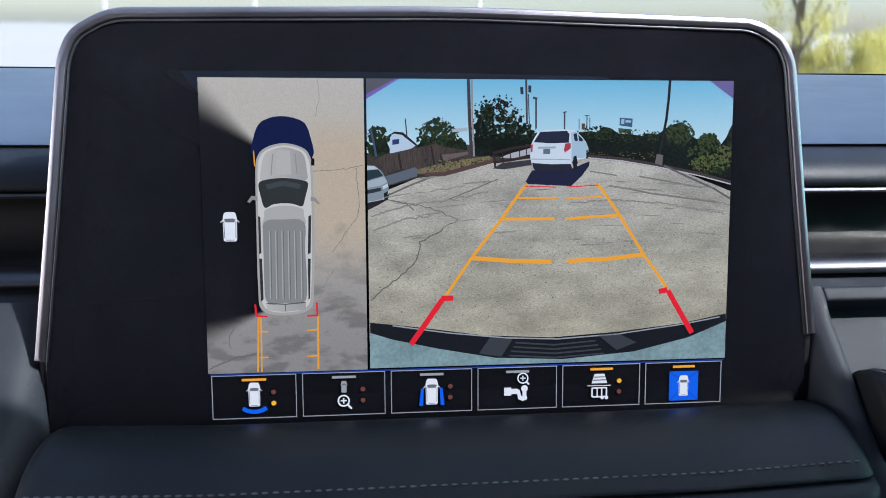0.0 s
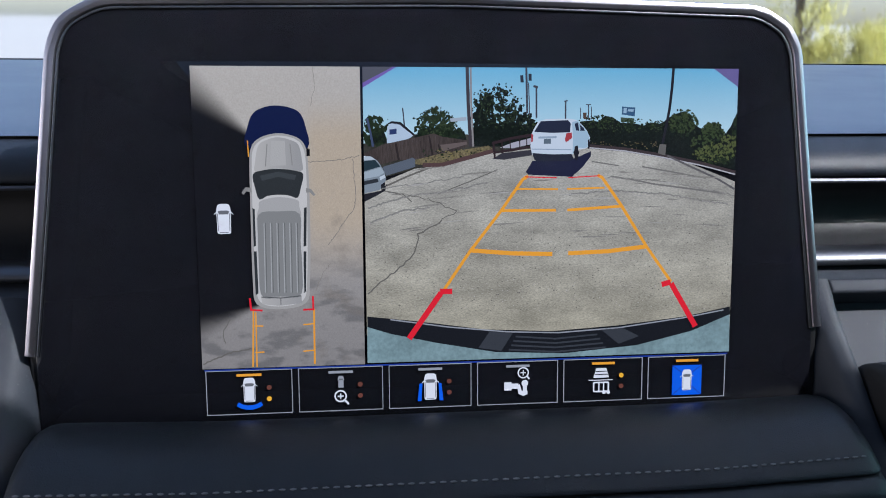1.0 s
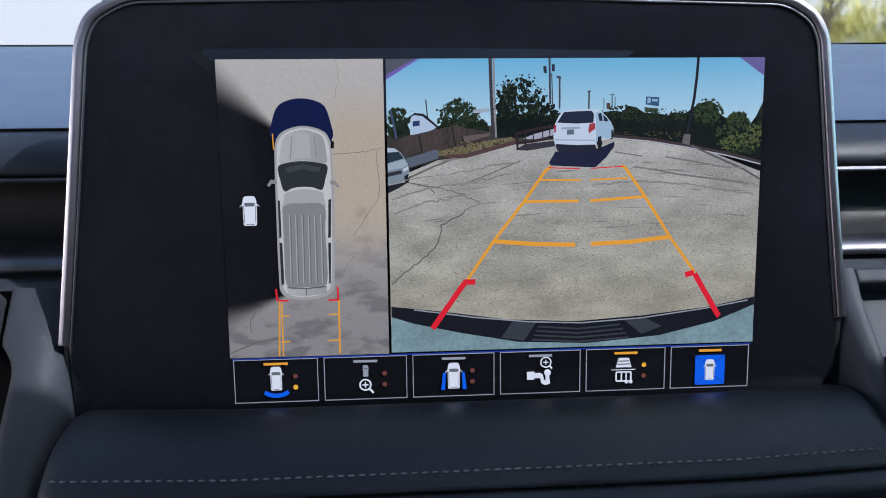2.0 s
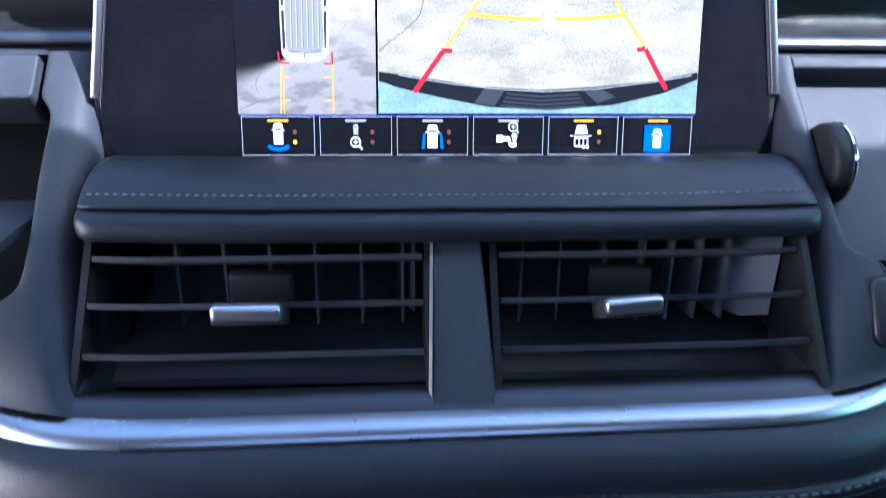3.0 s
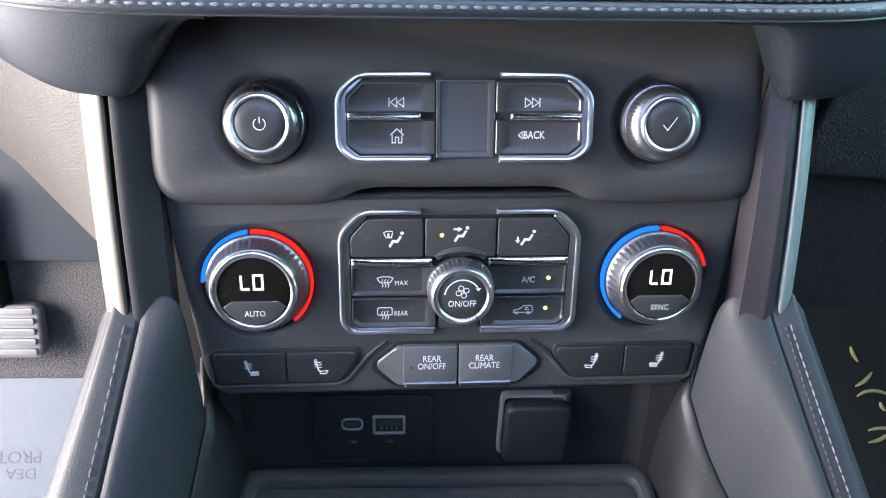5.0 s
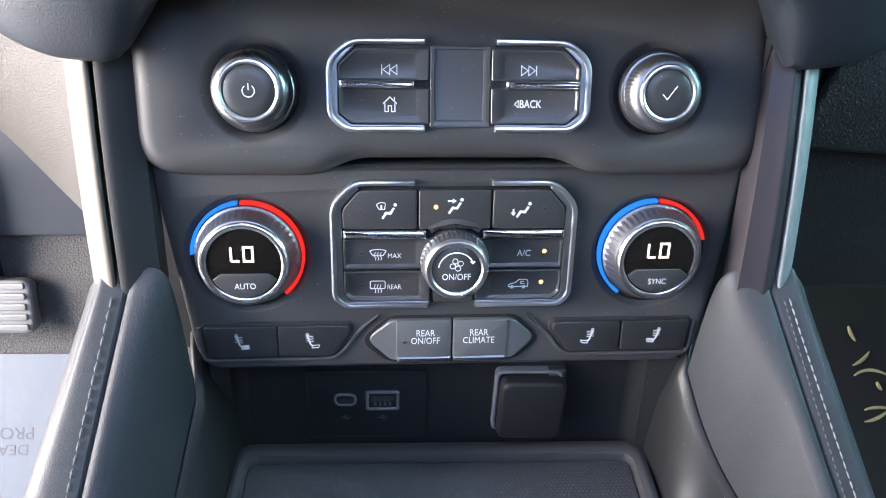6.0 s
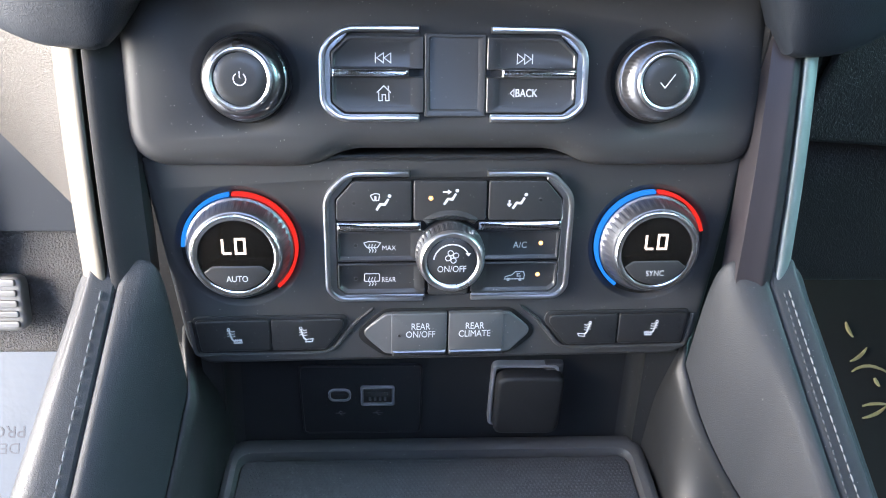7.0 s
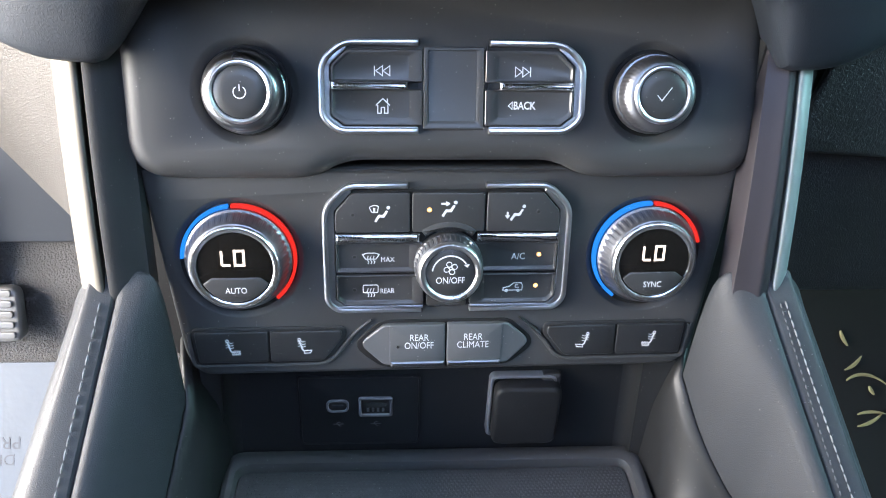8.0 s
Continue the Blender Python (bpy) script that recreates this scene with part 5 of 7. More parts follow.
icon(LOW, seat_figure(-0.0300, 0.0645) + [(circle(-0.0330, 0.0650, 0.0034, 12, 60, 135), 0.00038, False), ([(-0.0354, 0.0674), (-0.0342, 0.0652), (-0.0318, 0.0652), (-0.0314, 0.0676)], 0.00038, False), ([(-0.0332, 0.0655), (-0.0332, 0.0672)], 0.0009, False)], k1, W_)
icon(LOW, seat_figure(0.0000, 0.0668) + [([(-0.0034, 0.0690), (-0.0012, 0.0690)], 0.0008, False), ([(-0.0012, 0.0702), (0.0006, 0.0690), (-0.0012, 0.0678)],)], k2, W_)
icon(LOW, seat_figure(0.0310, 0.0648) + [([(0.0266, 0.0650), (0.0266, 0.0632)], 0.0008, False), ([(0.0254, 0.0634), (0.0278, 0.0634), (0.0266, 0.0618)],)], k3, W_)


def heat_waves(u, v, k=1.0, n=3, step=0.0014, h=0.0040):
    out = []
    for i in range(n):
        x = u + (i - (n - 1) / 2) * step * k
        out.append(([(x, v), (x + 0.0005 * k, v + h * .25 * k), (x - 0.0004 * k, v + h * .6 * k), (x + 0.0002 * k, v + h * k)], 0.00036 * k, False))
    return out


icon(LOW, [([(-0.0387, 0.0448), (-0.0374, 0.0426), (-0.0326, 0.0426), (-0.0312, 0.0448), (-0.0332, 0.0455), (-0.0367, 0.0455)], 0.0004, True)] + heat_waves(-0.0350, 0.0402, 0.95, 3, 0.0014, 0.0042), k4, W_SUNK)
lettering("legend", "MAX", LOW, -0.0274, 0.0422, 0.0033, LEGEND, k4, W_SUNK, squeeze=0.9)
icon(LOW, [(rounded(rect(-0.0387, 0.0260, -0.0318, 0.0298), 0.0008), 0.0004, True)] + heat_waves(-0.0352, 0.0238, 0.95, 3, 0.0014, 0.0046), k5, W_SUNK)
lettering("legend", "REAR", LOW, -0.0276, 0.0266, 0.0034, LEGEND, k5, W_SUNK, squeeze=0.82)
lettering("legend", "A/C", LOW, 0.0328, 0.0430, 0.0044, LEGEND, k6, W_SUNK, squeeze=0.9)
icon(LOW, [([(0.0264, 0.0262), (0.0266, 0.0274), (0.0296, 0.0282), (0.0312, 0.0298), (0.0350, 0.0298), (0.0356, 0.0284), (0.0354, 0.0262)], 0.0004, True), (circle(0.0280, 0.0260, 0.0008, 10),), (circle(0.0336, 0.0260, 0.0008, 10),), ([(0.0336, 0.0288), (0.0322, 0.0288), (0.0322, 0.0276), (0.0340, 0.0276)], 0.0004, False)], k7, W_SUNK)
for kk, u, v, on in ((k1, -0.0427, 0.0640, 0), (k2, -0.0087, 0.0662, 1), (k3, 0.0408, 0.0650, 0), (k4, -0.0424, 0.0436, 0), (k5, -0.0426, 0.0274, 0), (k6, 0.0424, 0.0440, 1), (k7, 0.0418, 0.0284, 1)):
    icon(LOW, [(circle(u, v, 0.0011 if on else 0.0008, 14),)], kk, W_SUNK if kk in (k4, k5, k6, k7) else W_, AMBER if on else LAMP_OFF, "indicator")
    w_key = (W_SUNK if kk in (k4, k5, k6, k7) else W_) + 0.00008
    if on:
        icon(LOW, [(circle(u, v, 0.0006, 12),)], kk, w_key, AMBER_CORE, "indicator")
    else:
        icon(LOW, [(circle(u, v, 0.0009, 16), 0.00022, True)], kk, w_key, LEGEND_DIM, "indicator_rim")

F_V = 0.0400
fan = part("fan_dial", lathe(LOW, 0.0003, F_V, [(0.0158, 0.0), (0.0158, 0.0050), (0.0154, 0.0060), (0.0150, 0.0108), (0.0144, 0.0120)], 560, ribs={2: (84, 0.00040), 3: (84, 0.00012)}), DARK_METAL, climate, "ribbed grey metal fan dial")
part("dial_ring", lathe(LOW, 0.0003, F_V, [(0.0146, 0.0110), (0.0144, 0.0128), (0.0134, 0.0140), (0.0122, 0.0140), (0.0114, 0.0134), (0.0110, 0.0124)], 80), RING_METAL, fan, "chrome ring of the fan dial")
part("dial_face", lathe(LOW, 0.0003, F_V, [(0.0111, 0.0118), (0.0111, 0.0127), (0.0105, 0.0131), (0.0010, 0.0131)], 64), PLASTIC_KEY, fan, "black face of the fan dial")
lettering("legend", "ON/OFF", LOW, 0.0003, F_V - 0.0036, 0.0043, LEGEND, fan, 0.01312, squeeze=0.84)
blades = [(circle(0.0003, F_V + 0.0024, 0.0006, 12), 0.0003, True)]
for a in (20, 110, 200, 290):
    c, s_ = math.cos(radians(a)), math.sin(radians(a))
    blades.append((circle(0.0003 + 0.0019 * c, F_V + 0.0024 + 0.0019 * s_, 0.0012, 12), 0.00034, True))
blades.append((circle(0.0003, F_V, 0.0082, 24, 32, 172), 0.0006, False))
blades.append(([(0.0003 + 0.0084 * math.cos(radians(30)) - 0.0014, F_V + 0.0040), (0.0003 + 0.0084 * math.cos(radians(30)) + 0.0012, F_V + 0.0042), (0.0003 + 0.0074, F_V + 0.0026)],))
icon(LOW, blades, fan, 0.01312)

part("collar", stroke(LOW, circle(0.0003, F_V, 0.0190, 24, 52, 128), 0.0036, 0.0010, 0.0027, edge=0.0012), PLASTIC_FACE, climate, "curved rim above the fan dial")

# seat heating rockers and the rear keys
SEAT_KEY = surface("dark seat key plastic", (0.0105, 0.011, 0.012), 0.38, grain=0.05, grain_size=2600, dust=0.4, depth=0.0002)
for s in (-1, 1):
    pts = [(s * 0.1190, 0.0085), (s * 0.0468, 0.0085), (s * 0.0462, 0.0040), (s * 0.0560, -0.0090), (s * 0.1190, -0.0090)]
    part("rocker_bed", slab(LOW, rounded([(s * 0.1184, 0.0092), (s * 0.0474, 0.0092), (s * 0.0466, 0.0036), (s * 0.0566, -0.0098), (s * 0.1166, -0.0098)], 0.0035), -0.001, 0.0008, 0.0005), PLASTIC_DEEP, climate)
    rim = [(s * 0.1194, 0.0070), (s * 0.1176, -0.0106), (s * 0.0552, -0.0106), (s * 0.0470, 0.0006)]
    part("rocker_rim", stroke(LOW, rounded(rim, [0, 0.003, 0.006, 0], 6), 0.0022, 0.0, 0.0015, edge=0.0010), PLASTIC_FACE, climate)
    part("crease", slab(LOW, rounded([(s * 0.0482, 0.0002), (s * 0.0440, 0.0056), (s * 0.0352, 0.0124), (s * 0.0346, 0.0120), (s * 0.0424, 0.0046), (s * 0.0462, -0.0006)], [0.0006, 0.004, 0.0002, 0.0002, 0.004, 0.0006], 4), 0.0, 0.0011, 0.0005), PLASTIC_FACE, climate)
    cut = s * 0.0826
    a = key("seat_key", LOW, [(s * 0.1166, 0.0076), (cut + s * 0.0004, 0.0076), (cut + s * 0.0004, -0.0080), (s * 0.1150, -0.0080)], 0.0, 0.0024, climate, "black seat heating key", mat=SEAT_KEY)
    b = key("seat_key", LOW, [(cut - s * 0.0004, 0.0076), (s * 0.0492, 0.0076), (s * 0.0488, 0.0036), (s * 0.0578, -0.0080), (cut - s * 0.0004, -0.0080)], 0.0, 0.0024, climate, "black seat heating key", mat=SEAT_KEY)
    for kk, u, both in ((a, s * 0.0995, True), (b, s * 0.0665, False)):
        f = -s
        sh = [([(u - f * 0.0021, 0.0026), (u - f * 0.0009, -0.0018), (u + f * 0.0001, -0.0026)], 0.0006, False)]
        sh.append((circle(u - f * 0.0022, 0.0034, 0.0006, 10), 0.00030, True))
        if both:
            sh += [(w_[0], 0.00034, False) for w_ in heat_waves(u + f * 0.0019, -0.0040, 0.8, 4, 0.0011, 0.0030)]
        sh.append(([(u + f * 0.0002, -0.0024), (u + f * 0.0034, -0.0022), (u + f * 0.0028, -0.0036), (u - f * 0.0002, -0.0038)], 0.00036, True))
        for j in range(3):
            v = 0.0024 - j * 0.0013
            sh.append(([(u - f * 0.0030, v), (u - f * 0.0018, v + 0.0004), (u - f * 0.0006, v - 0.0003), (u + f * 0.0006, v + 0.0001)], 0.00030, False))
        icon(LOW, sh, kk, 0.00242)
        for j in range(3):
            icon(LOW, [(circle((cut - s * 0.0035) if kk is b else s * 0.1130, 0.0044 - j * 0.0042, 0.0006, 10),)], kk, 0.00242, LAMP_OFF, "indicator")
part("rear_bed", slab(LOW, rounded([(-0.0452, -0.0012), (-0.0305, 0.0116), (0.0305, 0.0116), (0.0448, -0.0012), (0.0305, -0.0132), (-0.0305, -0.0132)], [0.008, 0.004, 0.004, 0.008, 0.004, 0.004], 5), -0.001, 0.0006, 0.0004), SHADE_BLACK, climate, "black recess around the rear keys")
LIP_METAL = surface("scuffed dull chrome", (0.16, 0.165, 0.175), 0.30, metal=1.0, vary=0.15)
REAR_KEY = surface("worn grey key plastic", (0.042, 0.0445, 0.0475), 0.45, grain=0.08, grain_size=2200, dust=0.5, depth=0.0002)
for s, txt in ((-1, "REAR\nON/OFF"), (1, "REAR\nCLIMATE")):
    rk = key("rear_key", LOW, [(s * 0.0004, 0.0102), (s * 0.0268, 0.0102), (s * 0.0268, -0.0108), (s * 0.0004, -0.0108)], 0.0, 0.0036, climate, "raised grey rear climate key", 0.0006, 0.0008, REAR_KEY)
    part("chrome_lip", slab(LOW, rounded(rect(*sorted((s * 0.0006, s * 0.0262))[:1], -0.0118, sorted((s * 0.0006, s * 0.0262))[1], -0.0088), 0.0006), 0.0010, 0.0044, 0.0010), LIP_METAL, rk, "bright lower lip")
    # the end of the key falls away to a blunt point
    tip = rounded([(s * 0.0262, 0.0101), (s * 0.0296, 0.0098), (s * 0.0412, -0.0004), (s * 0.0296, -0.0107), (s * 0.0262, -0.0107)], [0.0, 0.003, 0.005, 0.003, 0.0], 5)
    bm = bmesh.new()
    foot = put(bm, LOW, tip, 0.0)
    brow = [bm.verts.new(LOW @ Vector((p[0], p[1], 0.0034 - 0.16 * (abs(p[0]) - 0.0262) - 0.0004))) for p in tip]
    crest = [bm.verts.new(LOW @ Vector((q[0], q[1], 0.0034 - 0.16 * (abs(q[0]) - 0.0262)))) for q in inset(tip, 0.0006)]
    bridge(bm, foot, brow)
    bridge(bm, brow, crest)
    bm.faces.new(crest)
    part("end_bevel", bm, REAR_KEY, rk, "sloping pointed end of the key", smooth=False)
    lettering("legend", txt, LOW, s * 0.0128, 0.0014, 0.0048, LEGEND, rk, 0.00365, squeeze=0.80)
    if s < 0:
        icon(LOW, [(circle(-0.0228, -0.0008, 0.0007, 10),)], rk, 0.0041, LAMP_OFF, "indicator")

# ---- hazard key and dial on the passenger side ----
haz = thing("hazard_key", "black hazard warning key with a red triangle", "hazard switch", at=(0.190, 0.190, 1.250))
part("well", slab(FAS, rounded([(0.1755, 0.0195), (0.1800, 0.0130), (0.1960, 0.0150), (0.2130, 0.0215), (0.2130, 0.0500), (0.1785, 0.0490)], 0.004), -0.002, 0.0016, 0.0006), PLASTIC_DEEP, haz)
part("cap", slab(FAS, rounded([(0.1768, 0.0200), (0.1808, 0.0143), (0.1960, 0.0163), (0.2120, 0.0225), (0.2120, 0.0488), (0.1797, 0.0478)], 0.004), 0.0, 0.0034, 0.0016), PLASTIC_KEY, haz)
icon(FAS, [([(0.1838, 0.0265), (0.1932, 0.0265), (0.1890, 0.0372)], 0.0013, True), ([(0.1862, 0.0280), (0.1910, 0.0280), (0.1889, 0.0335)],)], haz, 0.00345, RED_MARK, "red_triangle")
for ob in haz.children:
    for q in ob.data.vertices:
        q.co = sunk(q.co)

dialR = thing("dash_dial", "dark round dial with a chrome edge in the dash pocket", "dial", at=(0.178, 0.248, 1.308))
fv, fw, fu = FAS.col[1].to_3d(), FAS.col[2].to_3d(), FAS.col[0].to_3d()
fc = FAS @ Vector((0.1800, 0.1070, -0.0040))
DF = Matrix(((fv.x, fw.x, fu.x, fc.x), (fv.y, fw.y, fu.y, fc.y), (fv.z, fw.z, fu.z, fc.z), (0, 0, 0, 1)))
body = part("body", lathe(DF, 0, 0, [(0.0138, -0.0080), (0.0164, -0.0076), (0.0178, -0.0066), (0.0185, -0.0050), (0.0186, -0.0022), (0.0181, -0.0010), (0.0181, 0.0010)], 72), PLASTIC_DEEP, dialR)
part("edge_ring", lathe(DF, 0, 0, [(0.0180, -0.0008), (0.0190, -0.0004), (0.0192, 0.0006), (0.0186, 0.0016), (0.0172, 0.0018)], 72), CHROME_BRIGHT, dialR, "chrome edge of the dial")

# ---- footwells ----
part("carpet_wall", slab(plane_frame(0, 0.349, 0.905, 0.25, 1), [(-0.86, -0.30), (-0.13, -0.30), (-0.13, 0.10), (-0.86, 0.10)], -0.01, 0.0), CARPET, dash, "dark grey carpet in the driver footwell")
mat = thing("floor_paper", "pale blue printed paper mat in the driver footwell", "floor mat", at=(-0.32, 0.2, 0.80))
MF = plane_frame(0, 0.3325, 0.852, 1.0, 1.3)
part("sheet", slab(MF, [(-0.60, -0.40), (-0.20, -0.40), (-0.20, 0.0), (-0.60, 0.0)], -0.004, 0.0), PAPER_MAT, mat)
FLIP = MF @ Matrix.Rotation(math.pi, 4, 'Z')
lettering("print", "PROT", FLIP, 0.3085, 0.0615, 0.0135, BAR, mat, 0.0002, 'LEFT', squeeze=1.05)
lettering("print", "DEA", FLIP, 0.3125, 0.0745, 0.0120, BAR, mat, 0.0002, 'LEFT', squeeze=1.05)
pedal = thing("brake_pedal", "ribbed metal-faced brake pedal in the driver footwell", "pedal", at=(-0.32, 0.33, 0.88))
PF = plane_frame(0, 0.330, 0.902, 0.35, 1)
part("pad", slab(PF, rounded(rect(-0.385, -0.0225, -0.2985, 0.0205), 0.008), -0.010, 0.0, 0.003), PEDAL, pedal)
for i in range(5):
    part("rib", slab(PF, rounded(rect(-0.380, -0.0190 + i * 0.0082, -0.3025, -0.0138 + i * 0.0082), 0.002), 0.0, 0.002, 0.0008), PEDAL, pedal)
part("arm", box(-0.340, 0.335, 0.88, -0.325, 0.40, 1.02, 0.002), PLASTIC_DEEP, pedal)

PG = plane_frame(0, 0.42, 0.79, 1, 0.9)
# Black sheet in place of carpet; the footwell's shade is its colour.
part("carpet_wall", slab(PG, [(0.14, -0.45), (0.86, -0.45), (0.86, 0.40), (0.14, 0.40)], -0.02, -0.002), SHADE_BLACK, dash, "passenger footwell, toned black for its shade")
# Sun dapples on the floor, built as thin pale blades.
for u, v, a, ln, cv in ((0.4241, 0.0128, -80, 0.016, 0.1), (0.4230, -0.0261, 27, 0.023, 0.1), (0.4233, -0.0360, 15, 0.040, -0.25), (0.4452, -0.0421, -75, 0.009, 0.1), (0.4292, -0.0689, 9, 0.028, -0.1), (0.4275, -0.0801, 15, 0.028, 0.1)):
    g = thing("grass_blade", "pale yellow sun dapple built as a blade on the passenger floor", "dry grass", "dry grass on the floor", at=tuple(PG @ Vector((u, v, 0))))
    pts = []
    for k in range(9):
        t = k / 8
        an = radians(a) + cv * (t - 0.5) * 3
        pts.append((u + ln * t * math.cos(an), v + ln * t * math.sin(an)))
    bm = bmesh.new()
    left, right = [], []
    for k, p in enumerate(pts):
        wd = 0.0016 * math.sin(math.pi * (0.08 + 0.88 * k / 8)) ** 0.7
        left.append((p[0] - wd * math.sin(radians(a)), p[1] + wd * math.cos(radians(a))))
        right.append((p[0] + wd * math.sin(radians(a)), p[1] - wd * math.cos(radians(a))))
    slab(PG, left + right[::-1], -0.001, 0.0012, 0.0004, bm)
    part("blade", bm, SUN_DAPPLE, g)

# ---- screen ----
screen = thing("infotainment_screen", "black dash screen with chrome edge showing rear and overhead views", "touch screen", at=(CX, 0.28, 1.305))
edge_line = [(-0.1600, -0.030), (-0.1601, 0.0063), (-0.1528, 0.0634), (-0.1457, 0.1222), (-0.1410, 0.1326), (-0.1265, 0.1408), (0.0036, 0.1431), (0.1284, 0.1402), (0.1410, 0.1326), (0.1458, 0.1236), (0.1526, 0.066), (0.1600, 0.0090), (0.1600, -0.030)]
outline = rounded(edge_line, [0, 0.002, 0.0, 0.010, 0.010, 0.010, 0.02, 0.010, 0.010, 0.010, 0, 0.002, 0], 5)
part("housing", slab(SCR, inset(outline, 0.0012), -0.016, -0.0012, 0.001), PLASTIC_DEEP, screen, "thin black housing")
part("glass", slab(SCR, inset(outline, 0.0040), -0.002, 0.0, 0.0006), SCREEN_GLASS, screen, "glossy black glass")
trim = rounded([(p[0], p[1]) for p in inset(edge_line, 0.0022)][1:-1], [0, 0, 0.010, 0.010, 0.010, 0.02, 0.010, 0.010, 0.010, 0, 0], 6)
part("edge_trim", stroke(SCR, trim, 0.0044, -0.010, 0.0016, edge=0.0018), EDGE_METAL, screen, "rounded smoked chrome edge")
trim_in = rounded([(p[0], p[1]) for p in inset(edge_line, 0.0050)][1:-1], [0, 0, 0.009, 0.009, 0.009, 0.02, 0.009, 0.009, 0.009, 0, 0], 6)
part("inner_lip", stroke(SCR, trim_in, 0.0010, -0.002, 0.0006, edge=0.0003), DARK_METAL, screen)

LAYER = 0.00010


def quad_map(pa, pb, pc, pd, u0, v0, u1, v1):
    """Carries display units, in which the view has the corners pa, pb (top), pc, pd (bottom, right to left), onto the glass."""
    def to(x, y):
        f, g = 0.5, 0.5
        for _ in range(6):
            yt, yb = pa[1] + (pb[1] - pa[1]) * f, pd[1] + (pc[1] - pd[1]) * f
            g = (y - yt) / (yb - yt)
            xl, xr = pa[0] + (pd[0] - pa[0]) * g, pb[0] + (pc[0] - pb[0]) * g
            f = (x - xl) / (xr - xl)
        return (u0 + (u1 - u0) * f, min(v1 + (v0 - v1) * g, 0.1151))
    return to


def drawn(parent, name, to, shapes, layer, material, label="", smooth=False):
    """Flat lit shapes on the glass: (points,) filled, (points, width) a line."""
    w = 0.0002 + layer * LAYER
    out = None
    for sh in shapes:
        pts = [to(*p) for p in sh[0]]
        bm = slab(SCR, pts, w - 0.00004, w) if len(sh) == 1 else stroke(SCR, pts, sh[1], w - 0.00004, w, closed=len(sh) > 2)
        out = part(name, bm, material, parent, label, smooth=False)
    return out


def scattered(parent, name, to, shapes, layer, material, label=""):
    """Many small lit patches of one picture detail, as one mesh."""
    w = 0.0002 + layer * LAYER
    bm = bmesh.new()
    for pts in shapes:
        slab(SCR, [to(*p) for p in pts], w - 0.00004, w, 0.0, bm)
    return tagged(part(name, bm, material, parent, label, smooth=False), kind="stuff")


S_WHITE = glow("display white", (0.86, 0.86, 0.86), 1.0)
S_GREY = glow("display grey", (0.36, 0.37, 0.38), 1.0)
S_GLASSMARK = glow("display mark glass", (0.16, 0.165, 0.17), 1.0)
S_LINE = glow("display key outline", (0.40, 0.41, 0.42), 1.0)
S_DARK = glow("display dark", (0.010, 0.010, 0.012), 1.0)
S_BLUE = glow("display blue", (0.015, 0.13, 0.80), 1.0)
S_NAVY = glow("display navy line", (0.02, 0.05, 0.30), 1.0)
S_ORANGE = glow("display orange", (0.95, 0.40, 0.03), 1.0)
S_AMBER = glow("display amber dot", (0.98, 0.50, 0.03), 1.0)
S_BROWN = glow("display dim dot", (0.17, 0.055, 0.035), 1.0)
S_RED = glow("display red", (0.85, 0.015, 0.03), 1.0)
S_SKY = shade("display sky", 2, 1.405, 1.441, (0.68, 0.84, 0.82), (0.18, 0.49, 0.67))
S_LOT = shade("display asphalt", 2, 1.335, 1.402, (0.41, 0.37, 0.26), (0.43, 0.405, 0.335), speckle=0.26, scale=1250, blotch=0.26, stretch=(1, 1, 2.6))
S_CRACK = glow("display crack", (0.16, 0.145, 0.12), 1.0)
S_SHADOW = glow("display shadow", (0.018, 0.018, 0.022), 1.0)
S_BLACK = glow("display black", (0.0035, 0.0038, 0.005), 1.0)
S_DRYGRASS = glow("display dry grass", (0.18, 0.145, 0.07), 1.0, speckle=0.5, scale=1200)
S_BUMPER = glow("display bumper", (0.23, 0.33, 0.325), 1.0, speckle=0.15, scale=600, blotch=0.2)
S_STEP = glow("display bumper step", (0.0085, 0.010, 0.013), 1.0)
S_GRILLE = glow("display bumper ribs", (0.045, 0.050, 0.057), 1.0)
S_TRUCK = shade("display truck body", 0, -0.0700, -0.0560, (0.52, 0.49, 0.43), (0.38, 0.365, 0.33))
S_TRUCK_ROOF = glow("display truck roof", (0.27, 0.265, 0.24), 1.0)
S_TRUCK_TRIM = glow("display truck trim", (0.66, 0.625, 0.555), 1.0)
S_TRUCK_NAVY = glow("display truck bonnet mask", (0.004, 0.010, 0.055), 1.0)
S_TRUCK_GLASS = glow("display truck glass", (0.030, 0.034, 0.034), 1.0)

def tone_t(name, r, g, b):
    return glow("display " + name, (r, g, b), 1.0)


def cracked(pts, seed):
    """A hairline crack that wanders about its line."""
    r_ = random.Random(seed)
    return [(p.x + r_.uniform(-1.3, 1.3), p.y + r_.uniform(-1.3, 1.3)) for p in smooth_line(pts, 7)]


# overhead view
over = part("overhead_view", slab(SCR, rect(-0.0943, -0.0008, -0.0313, 0.1151), 0.0, 0.0002), S_BLACK, screen, "overhead camera picture of a pale truck on asphalt")
O = quad_map((355, 121), (653, 121), (660, 652), (375, 660), -0.0943, -0.0008, -0.0313, 0.1170)


